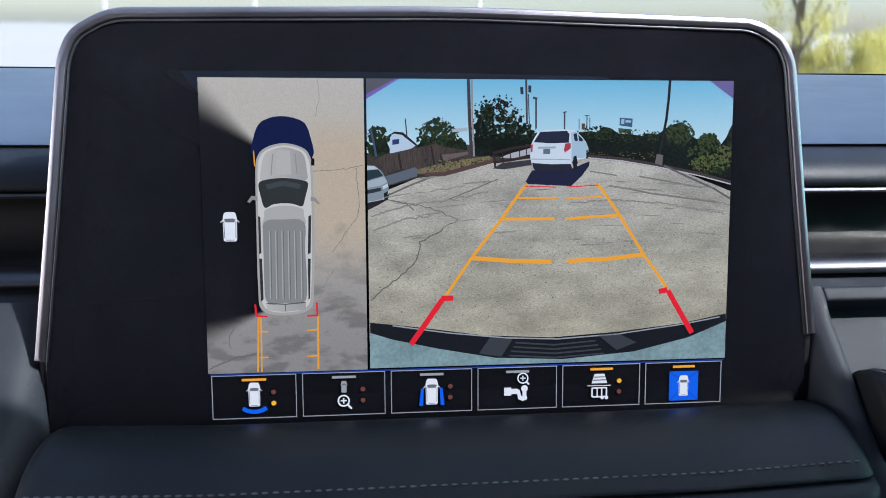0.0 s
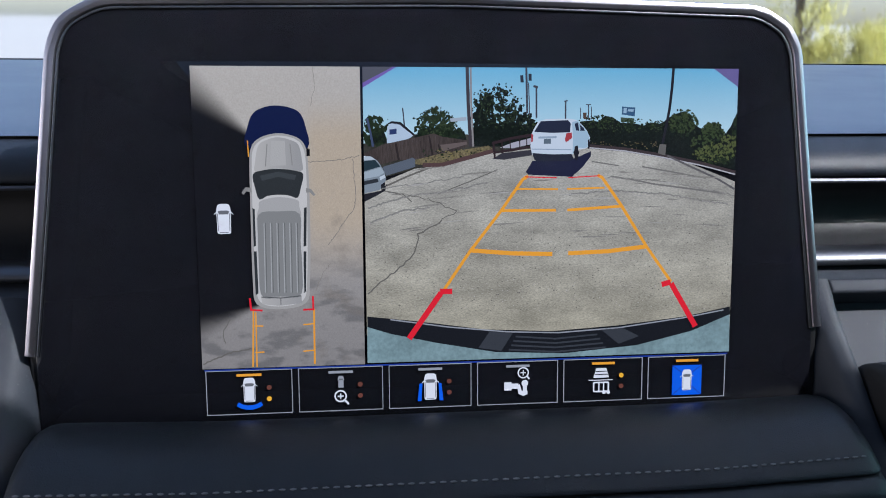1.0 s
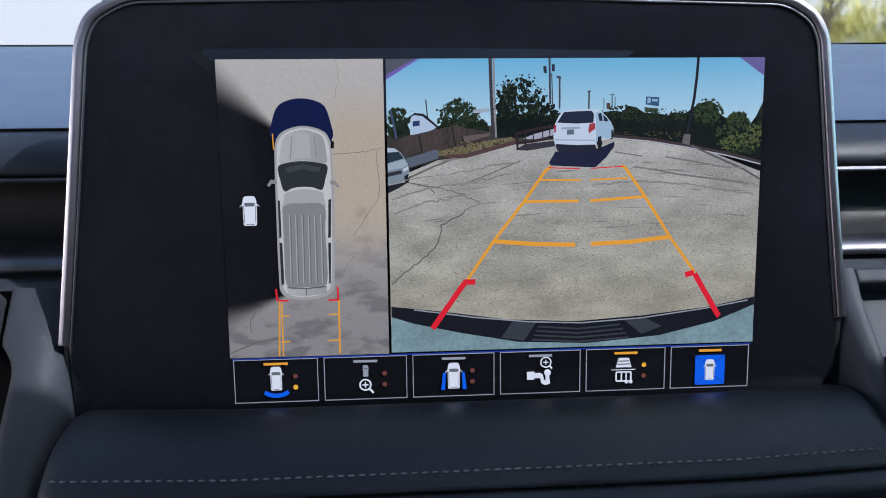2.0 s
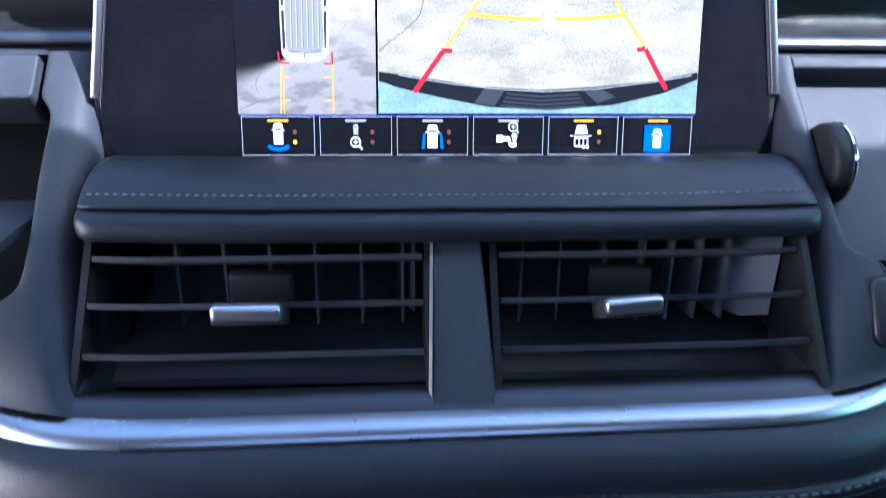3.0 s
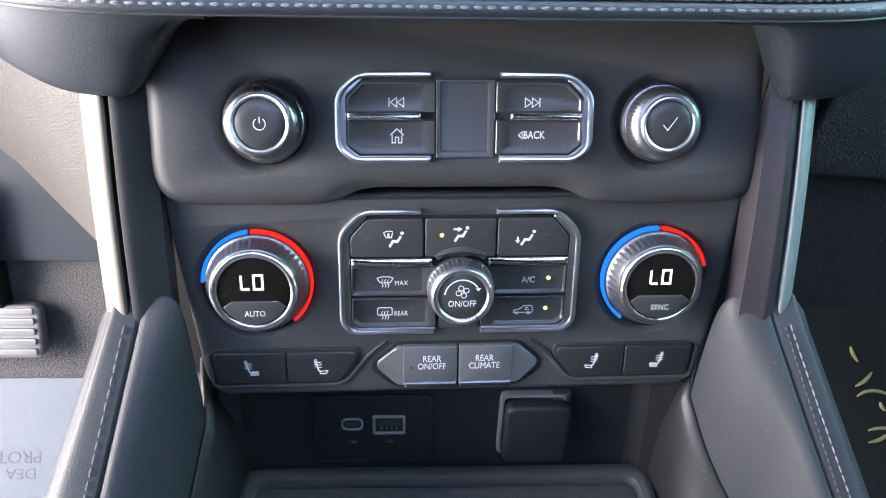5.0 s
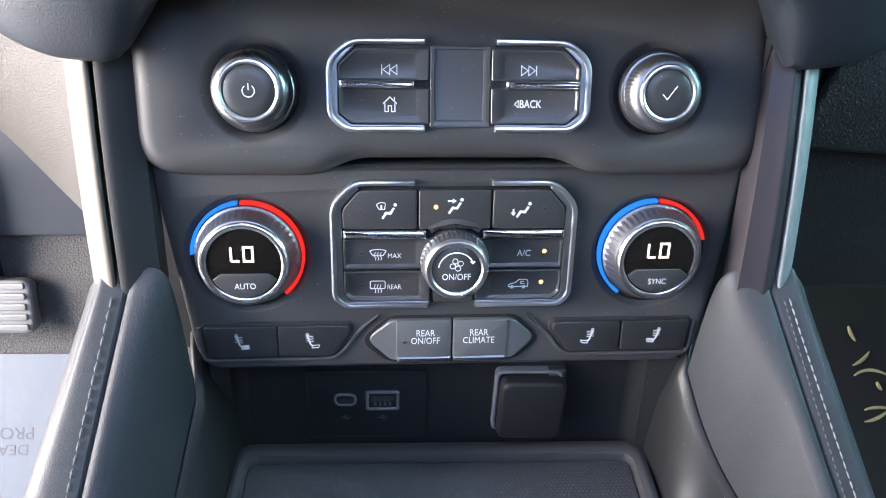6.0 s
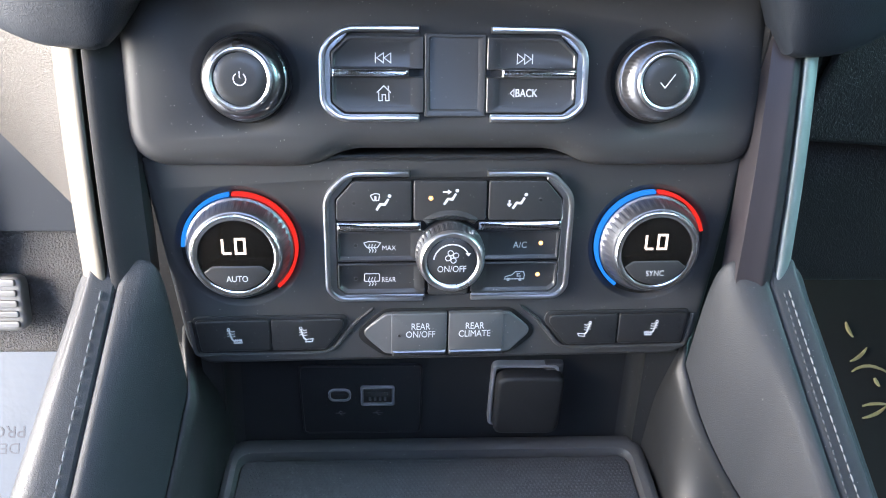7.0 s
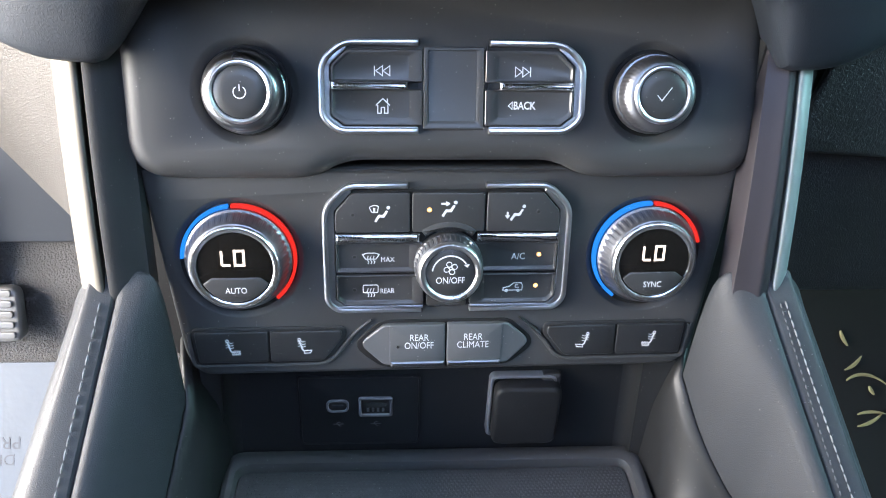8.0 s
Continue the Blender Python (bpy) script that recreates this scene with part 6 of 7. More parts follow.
def overhead_ground():
    """The ground of the overhead picture: pale asphalt with worn streaks and the soft-edged shadow wedge beside the truck."""
    m, nt, b = node_mat("display overhead ground")
    n, l = nt.nodes, nt.links
    b.inputs["Base Color"].default_value = (0.004, 0.004, 0.005, 1)
    b.inputs["Roughness"].default_value = 0.15
    b.inputs["Emission Strength"].default_value = 0.66
    co = n.new("ShaderNodeTexCoord").outputs["Object"]

    def math_node(op, a, c=None):
        nd = n.new("ShaderNodeMath")
        nd.operation = op
        for slot, val in ((0, a), (1, c)):
            if val is None:
                continue
            if isinstance(val, (int, float)):
                nd.inputs[slot].default_value = val
            else:
                l.new(val, nd.inputs[slot])
        return nd.outputs[0]

    def plane(x0, z0, nx, nz):
        """Signed distance from the line through (x0, z0) with the normal (nx, nz)."""
        k = math.hypot(nx, nz)
        dot = n.new("ShaderNodeVectorMath")
        dot.operation = 'DOT_PRODUCT'
        dot.inputs[1].default_value = (nx / k, 0, nz / k)
        l.new(co, dot.inputs[0])
        return math_node('ADD', dot.outputs["Value"], -(x0 * nx + z0 * nz) / k)

    def soft(val, lo, hi):
        mr = n.new("ShaderNodeMapRange")
        mr.interpolation_type = 'SMOOTHSTEP'
        mr.inputs[1].default_value, mr.inputs[2].default_value = lo, hi
        l.new(val, mr.inputs[0])
        return mr.outputs[0]

    def noise(scale, detail, stretch, turn=0.0):
        mp = n.new("ShaderNodeMapping")
        mp.inputs["Scale"].default_value = stretch
        mp.inputs["Rotation"].default_value = (0, turn, 0)
        l.new(co, mp.inputs[0])
        t = n.new("ShaderNodeTexNoise")
        t.inputs["Scale"].default_value, t.inputs["Detail"].default_value = scale, detail
        l.new(mp.outputs[0], t.inputs["Vector"])
        return t.outputs["Fac"]

    def blend(fac, a, c, kind='MIX'):
        mx = n.new("ShaderNodeMix")
        mx.data_type, mx.blend_type = 'RGBA', kind
        if isinstance(fac, float):
            mx.inputs[0].default_value = fac
        else:
            l.new(fac, mx.inputs[0])
        for slot, val in ((6, a), (7, c)):
            if isinstance(val, tuple):
                mx.inputs[slot].default_value = (*val, 1)
            else:
                l.new(val, mx.inputs[slot])
        return mx.outputs[2]

    height = plane(0, 1.327, 0, 1)
    col = blend(soft(height, 0.0, 0.095), (0.30, 0.275, 0.245), (0.54, 0.49, 0.41))
    side = math_node('MULTIPLY', soft(plane(-0.058, 0, 1, 0), 0.0, 0.010), math_node('MULTIPLY', soft(height, 0.030, 0.060), math_node('SUBTRACT', 1.0, soft(height, 0.085, 0.105))))
    col = blend(side, col, (0.55, 0.445, 0.31))
    # worn dark streaks near the foot, grain and fine stones
    worn = math_node('MULTIPLY', soft(noise(75, 5, (1, 1, 2.6), 0.55), 0.47, 0.62), math_node('SUBTRACT', 1.0, soft(height, 0.022, 0.050)))
    col = blend(math_node('MULTIPLY', worn, 0.62), col, (0.13, 0.125, 0.118))
    rough = math_node('MULTIPLY', soft(noise(120, 6, (1, 1, 1)), 0.50, 0.72), math_node('MULTIPLY', soft(plane(-0.060, 0, 1, 0), 0.0, 0.006), math_node('SUBTRACT', 1.0, soft(height, 0.055, 0.075))))
    col = blend(math_node('MULTIPLY', rough, 0.45), col, (0.24, 0.20, 0.155))
    fine = math_node('ADD', math_node('MULTIPLY', noise(1500, 2, (1, 1, 1)), 0.34), 0.83)
    col = blend(1.0, col, fine, 'MULTIPLY')
    # shadow wedge, softer away from the truck
    away = math_node('MAXIMUM', math_node('MULTIPLY', plane(-0.0715, 0, -1, 0), 1.0), 0.0)
    width = math_node('ADD', math_node('MULTIPLY', away, 0.55), 0.0012)
    below = soft(math_node('DIVIDE', plane(-0.0720, 1.327 + 0.984 * 0.0885, -0.60, -0.80), width), -0.85, 0.45)
    above = soft(math_node('DIVIDE', plane(-0.0745, 1.327 + 0.984 * 0.0222, -0.46, 0.89), width), -0.30, 0.60)
    inside = math_node('MULTIPLY', math_node('MULTIPLY', below, above), soft(plane(-0.0712, 0, -1, 0), -0.0010, 0.0010))
    col = blend(inside, col, (0.0035, 0.0038, 0.005))
    l.new(col, b.inputs["Emission Color"])
    return m


drawn(over, "lit_ground", O, [([(355, 121), (653, 121), (660, 652), (375, 660)],)], 1, overhead_ground())
drawn(over, "crack", O, [(cracked([(652, 281), (625, 287), (590, 291), (562, 292)], 1), 0.00024), (cracked([(640, 286), (641, 310), (645, 340), (643, 362), (640, 375), (622, 398), (612, 415), (596, 436)], 2), 0.00024), (cracked([(566, 196), (572, 160), (568, 130)], 3), 0.00014), (cracked([(600, 470), (585, 490), (572, 520)], 4), 0.00016)], 3, tone_t("fine crack", 0.25, 0.22, 0.18))
drawn(over, "crack", O, [(cracked([(376, 650), (400, 640), (430, 628), (460, 622)], 5), 0.0005), (cracked([(415, 612), (412, 592), (424, 568)], 6), 0.0003)], 3, S_CRACK)
truck = over


def curved(pts, per=4):
    """A closed outline smoothed through its points."""
    p = [tuple(q_) for q_ in smooth_line([pts[-1]] + list(pts) + [pts[0], pts[1]], per)]
    return p[per:-per - 1]


drawn(truck, "truck_nose", O, [(curved([(453, 266), (455, 232), (465, 209), (484, 199), (505, 196), (527, 199), (546, 208), (556, 230), (560, 268), (508, 274)]),)], 4, S_TRUCK_NAVY)
drawn(truck, "truck_flank", O, [(curved([(458, 300), (461, 268), (476, 251), (508, 243), (541, 250), (556, 266), (561, 300), (564, 400), (563, 500), (556, 540), (510, 551), (470, 542), (463, 500), (460, 400)]),)], 5, tone_t("flank", 0.43, 0.405, 0.355))
drawn(truck, "truck_body", O, [(curved([(462, 300), (465, 270), (480, 254), (508, 247), (538, 253), (552, 268), (557, 300), (559, 400), (558, 500), (550, 536), (510, 546), (476, 538), (468, 500), (464, 400)]),)], 5.4, S_TRUCK_TRIM)
drawn(truck, "truck_bonnet", O, [(curved([(468, 292), (474, 264), (490, 254), (508, 250), (528, 254), (544, 263), (550, 290), (548, 308), (508, 303), (470, 310)]),)], 6, S_TRUCK)
drawn(truck, "bonnet_crease", O, [([(486, 300), (489, 262)], 0.0004), ([(533, 298), (529, 261)], 0.0004)], 6.4, tone_t("crease", 0.30, 0.285, 0.25))
drawn(truck, "bonnet_light", O, [([(496, 256), (520, 256), (522, 298), (494, 299)],)], 6.2, tone_t("bonnet light", 0.50, 0.475, 0.42))
drawn(truck, "truck_windshield", O, [(curved([(464, 314), (480, 307), (508, 304), (536, 307), (552, 313), (548, 336), (542, 354), (526, 350), (508, 349), (490, 351), (475, 357), (468, 338)]),)], 6.4, S_TRUCK_GLASS)
drawn(truck, "windshield_sheen", O, [([(476, 316), (508, 309), (540, 315), (537, 324), (508, 318), (480, 325)],)], 6.6, tone_t("sheen", 0.055, 0.062, 0.062))
drawn(truck, "truck_roof_front", O, [(curved([(474, 372), (477, 360), (508, 353), (541, 358), (545, 370), (546, 388), (508, 384), (473, 390)]),)], 6.4, tone_t("roof front", 0.46, 0.44, 0.395))
drawn(truck, "truck_roof", O, [(curved([(473, 384), (508, 378), (545, 382), (547, 430), (549, 522), (512, 528), (477, 524), (472, 430)]),)], 6.8, S_TRUCK_ROOF)
drawn(truck, "truck_tailgate", O, [([(477, 529), (548, 527), (549, 540), (510, 545), (480, 542)],)], 6.8, S_TRUCK)
drawn(truck, "tailgate_line", O, [([(478, 529), (512, 531), (548, 527)], 0.0004), ([(512, 531), (512, 543)], 0.0003)], 7.2, tone_t("tail line", 0.10, 0.10, 0.095))
drawn(truck, "roof_rib", O, [([(483 + i * 11.2, 398), (485 + i * 11.2, 521)], 0.00030) for i in range(6)], 7.4, tone_t("rib", 0.47, 0.46, 0.425))
drawn(truck, "roof_groove", O, [([(485.6 + i * 11.2, 398), (487.6 + i * 11.2, 521)], 0.00022) for i in range(6)], 7.2, tone_t("groove", 0.14, 0.138, 0.128))
drawn(truck, "roof_rail", O, [([(470, 392), (474, 522)], 0.0005), ([(549, 390), (552, 520)], 0.0005)], 7.4, tone_t("rail", 0.60, 0.58, 0.53))
drawn(truck, "side_window", O, [([(463, 372), (467, 374), (469, 438), (465, 440)],), ([(465, 448), (470, 448), (473, 522), (468, 526)],), ([(553, 372), (558, 370), (557, 438), (552, 440)],), ([(552, 448), (557, 448), (556, 520), (552, 522)],)], 7, S_TRUCK_GLASS)
drawn(truck, "mirror", O, [([(461, 337), (451, 336), (444, 346), (448, 349), (453, 343), (462, 345)],), ([(557, 337), (566, 339), (574, 349), (570, 351), (564, 345), (557, 345)],)], 7, tone_t("mirror", 0.30, 0.285, 0.25))
drawn(truck, "wheel", O, [([(558, 268), (564, 270), (564, 282), (558, 282)],)], 7, S_BLACK)
drawn(over, "guide_line", O, [([(464, 552), (463, 655)], 0.0006), ([(468, 556), (470, 655)], 0.0005), ([(570, 550), (571, 650)], 0.0007), ([(466, 581), (481, 581)], 0.0005), ([(467, 629), (483, 628)], 0.0005), ([(551, 579), (570, 577)], 0.0005), ([(551, 627), (571, 625)], 0.0005), ([(455, 256), (457, 284)], 0.0004)], 8, S_ORANGE)
drawn(over, "red_corner", O, [([(458, 531), (460, 552), (480, 553)], 0.0007), ([(568, 527), (569, 551), (551, 552)], 0.0007)], 9, S_RED)

# rear view
rear = part("rear_view", slab(SCR, rect(-0.0305, -0.0008, 0.1196, 0.1154), 0.0, 0.0002), S_BLACK, screen, "rear camera picture of a sunlit parking lot")
R = quad_map((660, 119), (1321, 126), (1301, 641), (660, 653), -0.0303, -0.0006, 0.1195, 0.1172)
def sheet_map(x0, y0, k):
    """Display units of one part of the rear picture, carried onto the glass by its slight perspective."""
    def to(x, y):
        a, b = (x0 + x / k - 980) / 340, (y0 + y / k - 395) / 265
        w = 1 - 0.02558 * a - 0.02065 * b
        u, v = (0.07869 * a - 0.00026 * b + 0.04502) / w, (-0.00239 * a - 0.06234 * b + 0.05777) / w
        return (min(max(u, -0.0303), 0.1194), min(v, 0.1151))
    return to


A = sheet_map(660, 110, 2.63)
B = sheet_map(1000, 110, 2.99)
q = random.Random(21)


def tone(r, g, b, speckle=0.0, scale=900.0, blotch=0.0, stretch=(1, 1, 1)):
    return glow("display tone", (r, g, b), 1.0, speckle=speckle, scale=scale, blotch=blotch, stretch=stretch)


def crown(cx, cy, rx, ry, n, size, low=0.0):
    """Small uneven leaf patches strewn over a rough oval; low flattens its foot."""
    out = []
    for _ in range(n):
        a, r = q.uniform(0, 6.283), math.sqrt(q.random())
        x, y = cx + rx * r * math.cos(a) * q.uniform(0.8, 1.15), cy + ry * r * math.sin(a) * q.uniform(0.8, 1.15)
        if low and y > cy + ry * low:
            y = cy + ry * low * q.random()
        z = size * q.uniform(0.45, 1.0)
        out.append([(x + z * math.cos(t) * q.uniform(0.4, 1.3), y + z * math.sin(t) * q.uniform(0.4, 1.3)) for t in (0, 1.0, 2.1, 3.1, 4.2, 5.2)])
    return out


def strewn(x0, x1, y0, y1, n, size):
    out = []
    for _ in range(n):
        x, y, z = q.uniform(x0, x1), q.uniform(y0, y1), size * q.uniform(0.4, 1.0)
        out.append([(x + z * math.cos(t) * q.uniform(0.5, 1.2), y + z * 0.7 * math.sin(t) * q.uniform(0.5, 1.2)) for t in (0, 1.0, 2.1, 3.1, 4.2, 5.2)])
    return out


drawn(rear, "sky", A, [([(-40, 60), (1720, 60), (1720, 520), (-40, 520)],)], 1, S_SKY)
drawn(rear, "lens_edge", A, [([(-40, 60), (135, 60), (105, 80), (-40, 168)],)], 1.4, tone(0.10, 0.10, 0.115))
drawn(rear, "lens_edge", A, [([(-40, 150), (105, 76), (122, 76), (-40, 172)],)], 1.6, tone(0.20, 0.13, 0.42))
drawn(rear, "lens_edge", B, [([(765, 90), (920, 90), (920, 195)],)], 1.4, tone(0.16, 0.13, 0.30))
T_DARK, T_MID, T_LIT, T_PALE = tone(0.008, 0.012, 0.009, 0.4, 900), tone(0.019, 0.030, 0.014, 0.4, 900), tone(0.046, 0.064, 0.024), tone(0.095, 0.110, 0.035)

# trees, left to right
scattered(rear, "foliage", A, crown(25, 375, 62, 70, 90, 16) + crown(295, 345, 95, 75, 130, 17, 0.6) + crown(370, 385, 60, 40, 60, 14), 2.0, T_MID)
scattered(rear, "foliage", A, crown(575, 300, 112, 115, 220, 18, 0.75) + crown(560, 380, 105, 45, 90, 18) + crown(700, 350, 80, 62, 100, 15) + [[(470, 440), (470, 350), (700, 340), (770, 330), (770, 440)], [(200, 400), (240, 350), (430, 370), (440, 410), (330, 400)], [(0, 430), (0, 360), (60, 360), (85, 420)]], 2.0, T_DARK)
scattered(rear, "foliage", A, crown(575, 260, 115, 110, 170, 7) + crown(300, 325, 90, 62, 110, 7) + crown(25, 350, 62, 55, 50, 6), 2.2, T_MID)
scattered(rear, "foliage", A, crown(580, 250, 100, 95, 70, 5) + crown(310, 330, 80, 60, 80, 6) + crown(720, 345, 60, 45, 40, 5), 2.4, T_LIT)
scattered(rear, "foliage", A, crown(590, 235, 100, 75, 40, 4) + crown(290, 315, 85, 45, 22, 4), 2.6, tone(0.30, 0.48, 0.62))
hedge = [(70, 520), (70, 372), (130, 366), (165, 372), (200, 342), (240, 350), (280, 378), (350, 382), (400, 392), (440, 378), (480, 384), (505, 372), (530, 352), (560, 335), (600, 322), (640, 340), (665, 390), (700, 410), (740, 385), (790, 385), (820, 440), (850, 400), (880, 335), (905, 330), (905, 620), (690, 585), (480, 545), (300, 515)]
scattered(rear, "foliage", B, [hedge], 2.0, T_DARK)
scattered(rear, "foliage", B, crown(165, 372, 100, 34, 70, 9) + crown(330, 388, 80, 22, 50, 8) + crown(455, 388, 60, 22, 40, 8) + crown(600, 385, 80, 66, 110, 11) + crown(755, 430, 62, 55, 90, 10) + crown(885, 430, 26, 100, 80, 9), 2.2, T_MID)
scattered(rear, "foliage", B, strewn(90, 500, 360, 430, 90, 7) + crown(605, 375, 75, 60, 110, 8) + crown(755, 425, 58, 50, 100, 8) + crown(700, 480, 60, 40, 50, 8), 2.4, T_LIT)
scattered(rear, "foliage", B, crown(770, 540, 105, 48, 150, 10) + crown(840, 485, 45, 45, 70, 8), 2.6, T_PALE)
scattered(rear, "foliage", B, crown(770, 545, 95, 42, 60, 7) + crown(760, 520, 8, 45, 26, 5) + crown(790, 580, 60, 18, 40, 8), 2.8, T_MID)
scattered(rear, "foliage", B, strewn(130, 480, 475, 515, 60, 5), 2.6, tone(0.16, 0.125, 0.06))



def jagged(pts, amount, seed):
    """A crack: the line broken into short uneven steps."""
    r_ = random.Random(seed)
    out = []
    for a, b in zip(pts, pts[1:]):
        steps = max(2, int(math.hypot(b[0] - a[0], b[1] - a[1]) / (amount * 3)))
        for i in range(steps):
            f = i / steps
            out.append((a[0] + (b[0] - a[0]) * f + r_.uniform(-amount, amount), a[1] + (b[1] - a[1]) * f + r_.uniform(-amount, amount)))
    return out + [pts[-1]]


# house, fence, verge
drawn(rear, "far_bank", A, [([(-40, 600), (-40, 425), (90, 415), (200, 385), (330, 372), (445, 385), (560, 420), (760, 420), (760, 470), (560, 475), (205, 545)],)], 1.8, tone(0.050, 0.048, 0.036, 0.3, 900, 0.3))
drawn(rear, "house", A, [([(78, 425), (80, 350), (100, 328), (130, 335), (200, 388), (185, 400), (130, 420)],)], 2.9, tone(0.52, 0.62, 0.70))
drawn(rear, "house_roof", A, [([(66, 345), (100, 324), (140, 328), (205, 384), (198, 390), (135, 340), (100, 334)],)], 3.1, S_SHADOW)
drawn(rear, "house_window", A, [([(90, 362), (122, 358), (122, 382), (90, 386)],)], 3.1, tone(0.03, 0.05, 0.14))
drawn(rear, "shed", A, [([(365, 312), (440, 305), (440, 322), (368, 328)],)], 2.9, tone(0.42, 0.47, 0.50))
drawn(rear, "fence", A, [([(-40, 470), (60, 430), (200, 400), (290, 380), (330, 395), (445, 412), (445, 440), (330, 478), (205, 505), (130, 500), (-40, 540)],)], 3.2, tone(0.066, 0.050, 0.042, 0.3, 900, 0.25, (3, 1, 0.3)))
drawn(rear, "fence_gap", A, [([(320, 432), (440, 418), (442, 430), (330, 462)],)], 3.4, tone(0.15, 0.115, 0.10))
drawn(rear, "fence_post", A, [([(118, 425), (132, 500)], 0.0008), ([(270, 390), (285, 480)], 0.0007), ([(312, 430), (325, 478)], 0.0005)], 3.5, tone(0.03, 0.022, 0.02))
drawn(rear, "verge", A, [([(150, 505), (205, 500), (330, 470), (540, 436), (560, 452), (430, 492), (290, 528), (210, 520)],)], 3.6, S_DRYGRASS)
scattered(rear, "verge_tuft", A, strewn(240, 540, 448, 512, 70, 7), 3.8, T_MID)
scattered(rear, "verge_tuft", A, strewn(300, 530, 450, 500, 60, 6), 3.9, tone(0.22, 0.18, 0.065))

# parking lot
drawn(rear, "lot_far", A, [([(-40, 640), (60, 600), (205, 540), (300, 530), (430, 500), (560, 462), (735, 450), (1000, 448), (1160, 460), (1200, 462), (1460, 520), (1720, 600), (1720, 1300), (-40, 1300)],)], 4, S_LOT)
drawn(rear, "low_wall", A, [([(58, 532), (195, 490), (206, 498), (206, 532), (75, 572)],)], 4.2, tone(0.12, 0.14, 0.165))
drawn(rear, "kerb", A, [([(240, 524), (330, 522), (430, 495), (560, 460)], 0.0016)], 4.2, tone(0.10, 0.055, 0.05))
drawn(rear, "kerb", B, [([(115, 500), (300, 517), (480, 547), (700, 592), (885, 638)], 0.0017)], 4.2, tone(0.055, 0.040, 0.040))
drawn(rear, "kerb_edge", B, [([(115, 507), (300, 524), (480, 554), (700, 600), (885, 646)], 0.0005)], 4.4, tone(0.50, 0.48, 0.47))
drawn(rear, "crack", A, [([(75, 618), (170, 575), (260, 540)], 0.0007), ([(310, 655), (450, 600), (580, 545)], 0.0004), ([(-20, 660), (60, 640), (150, 655), (190, 690)], 0.0004)], 4.6, S_CRACK)
drawn(rear, "cable_shadow", B, [([(520, 548), (640, 605), (780, 668), (900, 722)], 0.0008)], 4.6, tone(0.13, 0.12, 0.115))
drawn(rear, "crack", B, [([(390, 605), (520, 628), (720, 665)], 0.0006), ([(230, 655), (340, 672), (450, 695), (640, 720), (820, 745)], 0.0007), ([(130, 578), (270, 600)], 0.0005)], 4.6, tone(0.21, 0.195, 0.17))
drawn(rear, "crack", R, [(jagged([(664, 525), (690, 500), (728, 470), (745, 445), (750, 420), (790, 395)], 2.2, 3), 0.0005), (jagged([(790, 395), (815, 380), (780, 362), (740, 352), (700, 345)], 2.0, 4), 0.0003)], 9, S_CRACK)
for k_, line in enumerate(([(664, 372), (735, 352), (800, 344), (870, 330)], [(690, 338), (760, 330), (830, 318)], [(1010, 352), (1090, 345), (1180, 352), (1300, 372)], [(1080, 322), (1160, 328), (1240, 340), (1310, 356)], [(668, 398), (720, 378), (770, 372)])):
    drawn(rear, "tar_seam", R, [(jagged(line, 1.6, 20 + k_), 0.0004 if k_ % 2 else 0.0006)], 6.2 + k_ * 0.1, tone(0.28, 0.262, 0.225, 0.25, 1500))
streaks = []
for _ in range(46):
    x, y, ln = q.uniform(90, 1500), q.uniform(540, 860), q.uniform(50, 210)
    sl = -0.16 + 0.22 * x / 1500
    wd = q.uniform(1.5, 5)
    streaks.append([(x, y), (x + ln * 0.4, y + sl * ln * 0.4 - wd), (x + ln, y + sl * ln), (x + ln * 0.5, y + sl * ln * 0.5 + wd)])
scattered(rear, "streak", A, streaks[:30], 7.4, tone(0.27, 0.25, 0.21, 0.2))
scattered(rear, "streak", A, streaks[30:], 7.5, tone(0.45, 0.425, 0.37, 0.15))
scattered(rear, "gravel", R, strewn(670, 1300, 400, 560, 420, 1.6), 7.6, tone(0.52, 0.48, 0.40))
scattered(rear, "gravel", R, strewn(670, 1300, 400, 560, 420, 1.8), 7.6, tone(0.18, 0.16, 0.13))

# poles and signs
drawn(rear, "pole", A, [([(443, 72), (448, 250), (458, 440)], 0.0013)], 4.5, tone(0.055, 0.045, 0.05))
drawn(rear, "pole", A, [([(459, 72), (461, 250), (470, 440)], 0.0007)], 4.5, tone(0.30, 0.27, 0.25))
drawn(rear, "pole", A, [([(712, 76), (716, 290)], 0.0008), ([(722, 150), (727, 300)], 0.0004), ([(758, 168), (758, 310)], 0.0007), ([(744, 166), (764, 172)], 0.0009), ([(891, 232), (890, 318)], 0.0006), ([(995, 248), (994, 318)], 0.0004), ([(1008, 260), (1008, 318)], 0.0003), ([(958, 265), (958, 315)], 0.0003), ([(150, 264), (158, 348)], 0.0005), ([(984, 250), (1006, 250)], 0.0003), ([(884, 236), (900, 232)], 0.0005)], 3, tone(0.06, 0.06, 0.075))
drawn(rear, "transformer", A, [([(684, 118), (698, 116), (700, 150), (686, 150)],), ([(722, 110), (736, 110), (736, 142), (722, 142)],)], 3.2, tone(0.03, 0.035, 0.05))
drawn(rear, "lamp_pole", B, [([(553, 94), (545, 200), (532, 310), (512, 410), (496, 490)], 0.0011)], 4.6, tone(0.018, 0.018, 0.024))
drawn(rear, "lamp_base", B, [([(472, 536), (482, 488), (516, 492), (510, 548)],)], 4.8, tone(0.15, 0.14, 0.12))
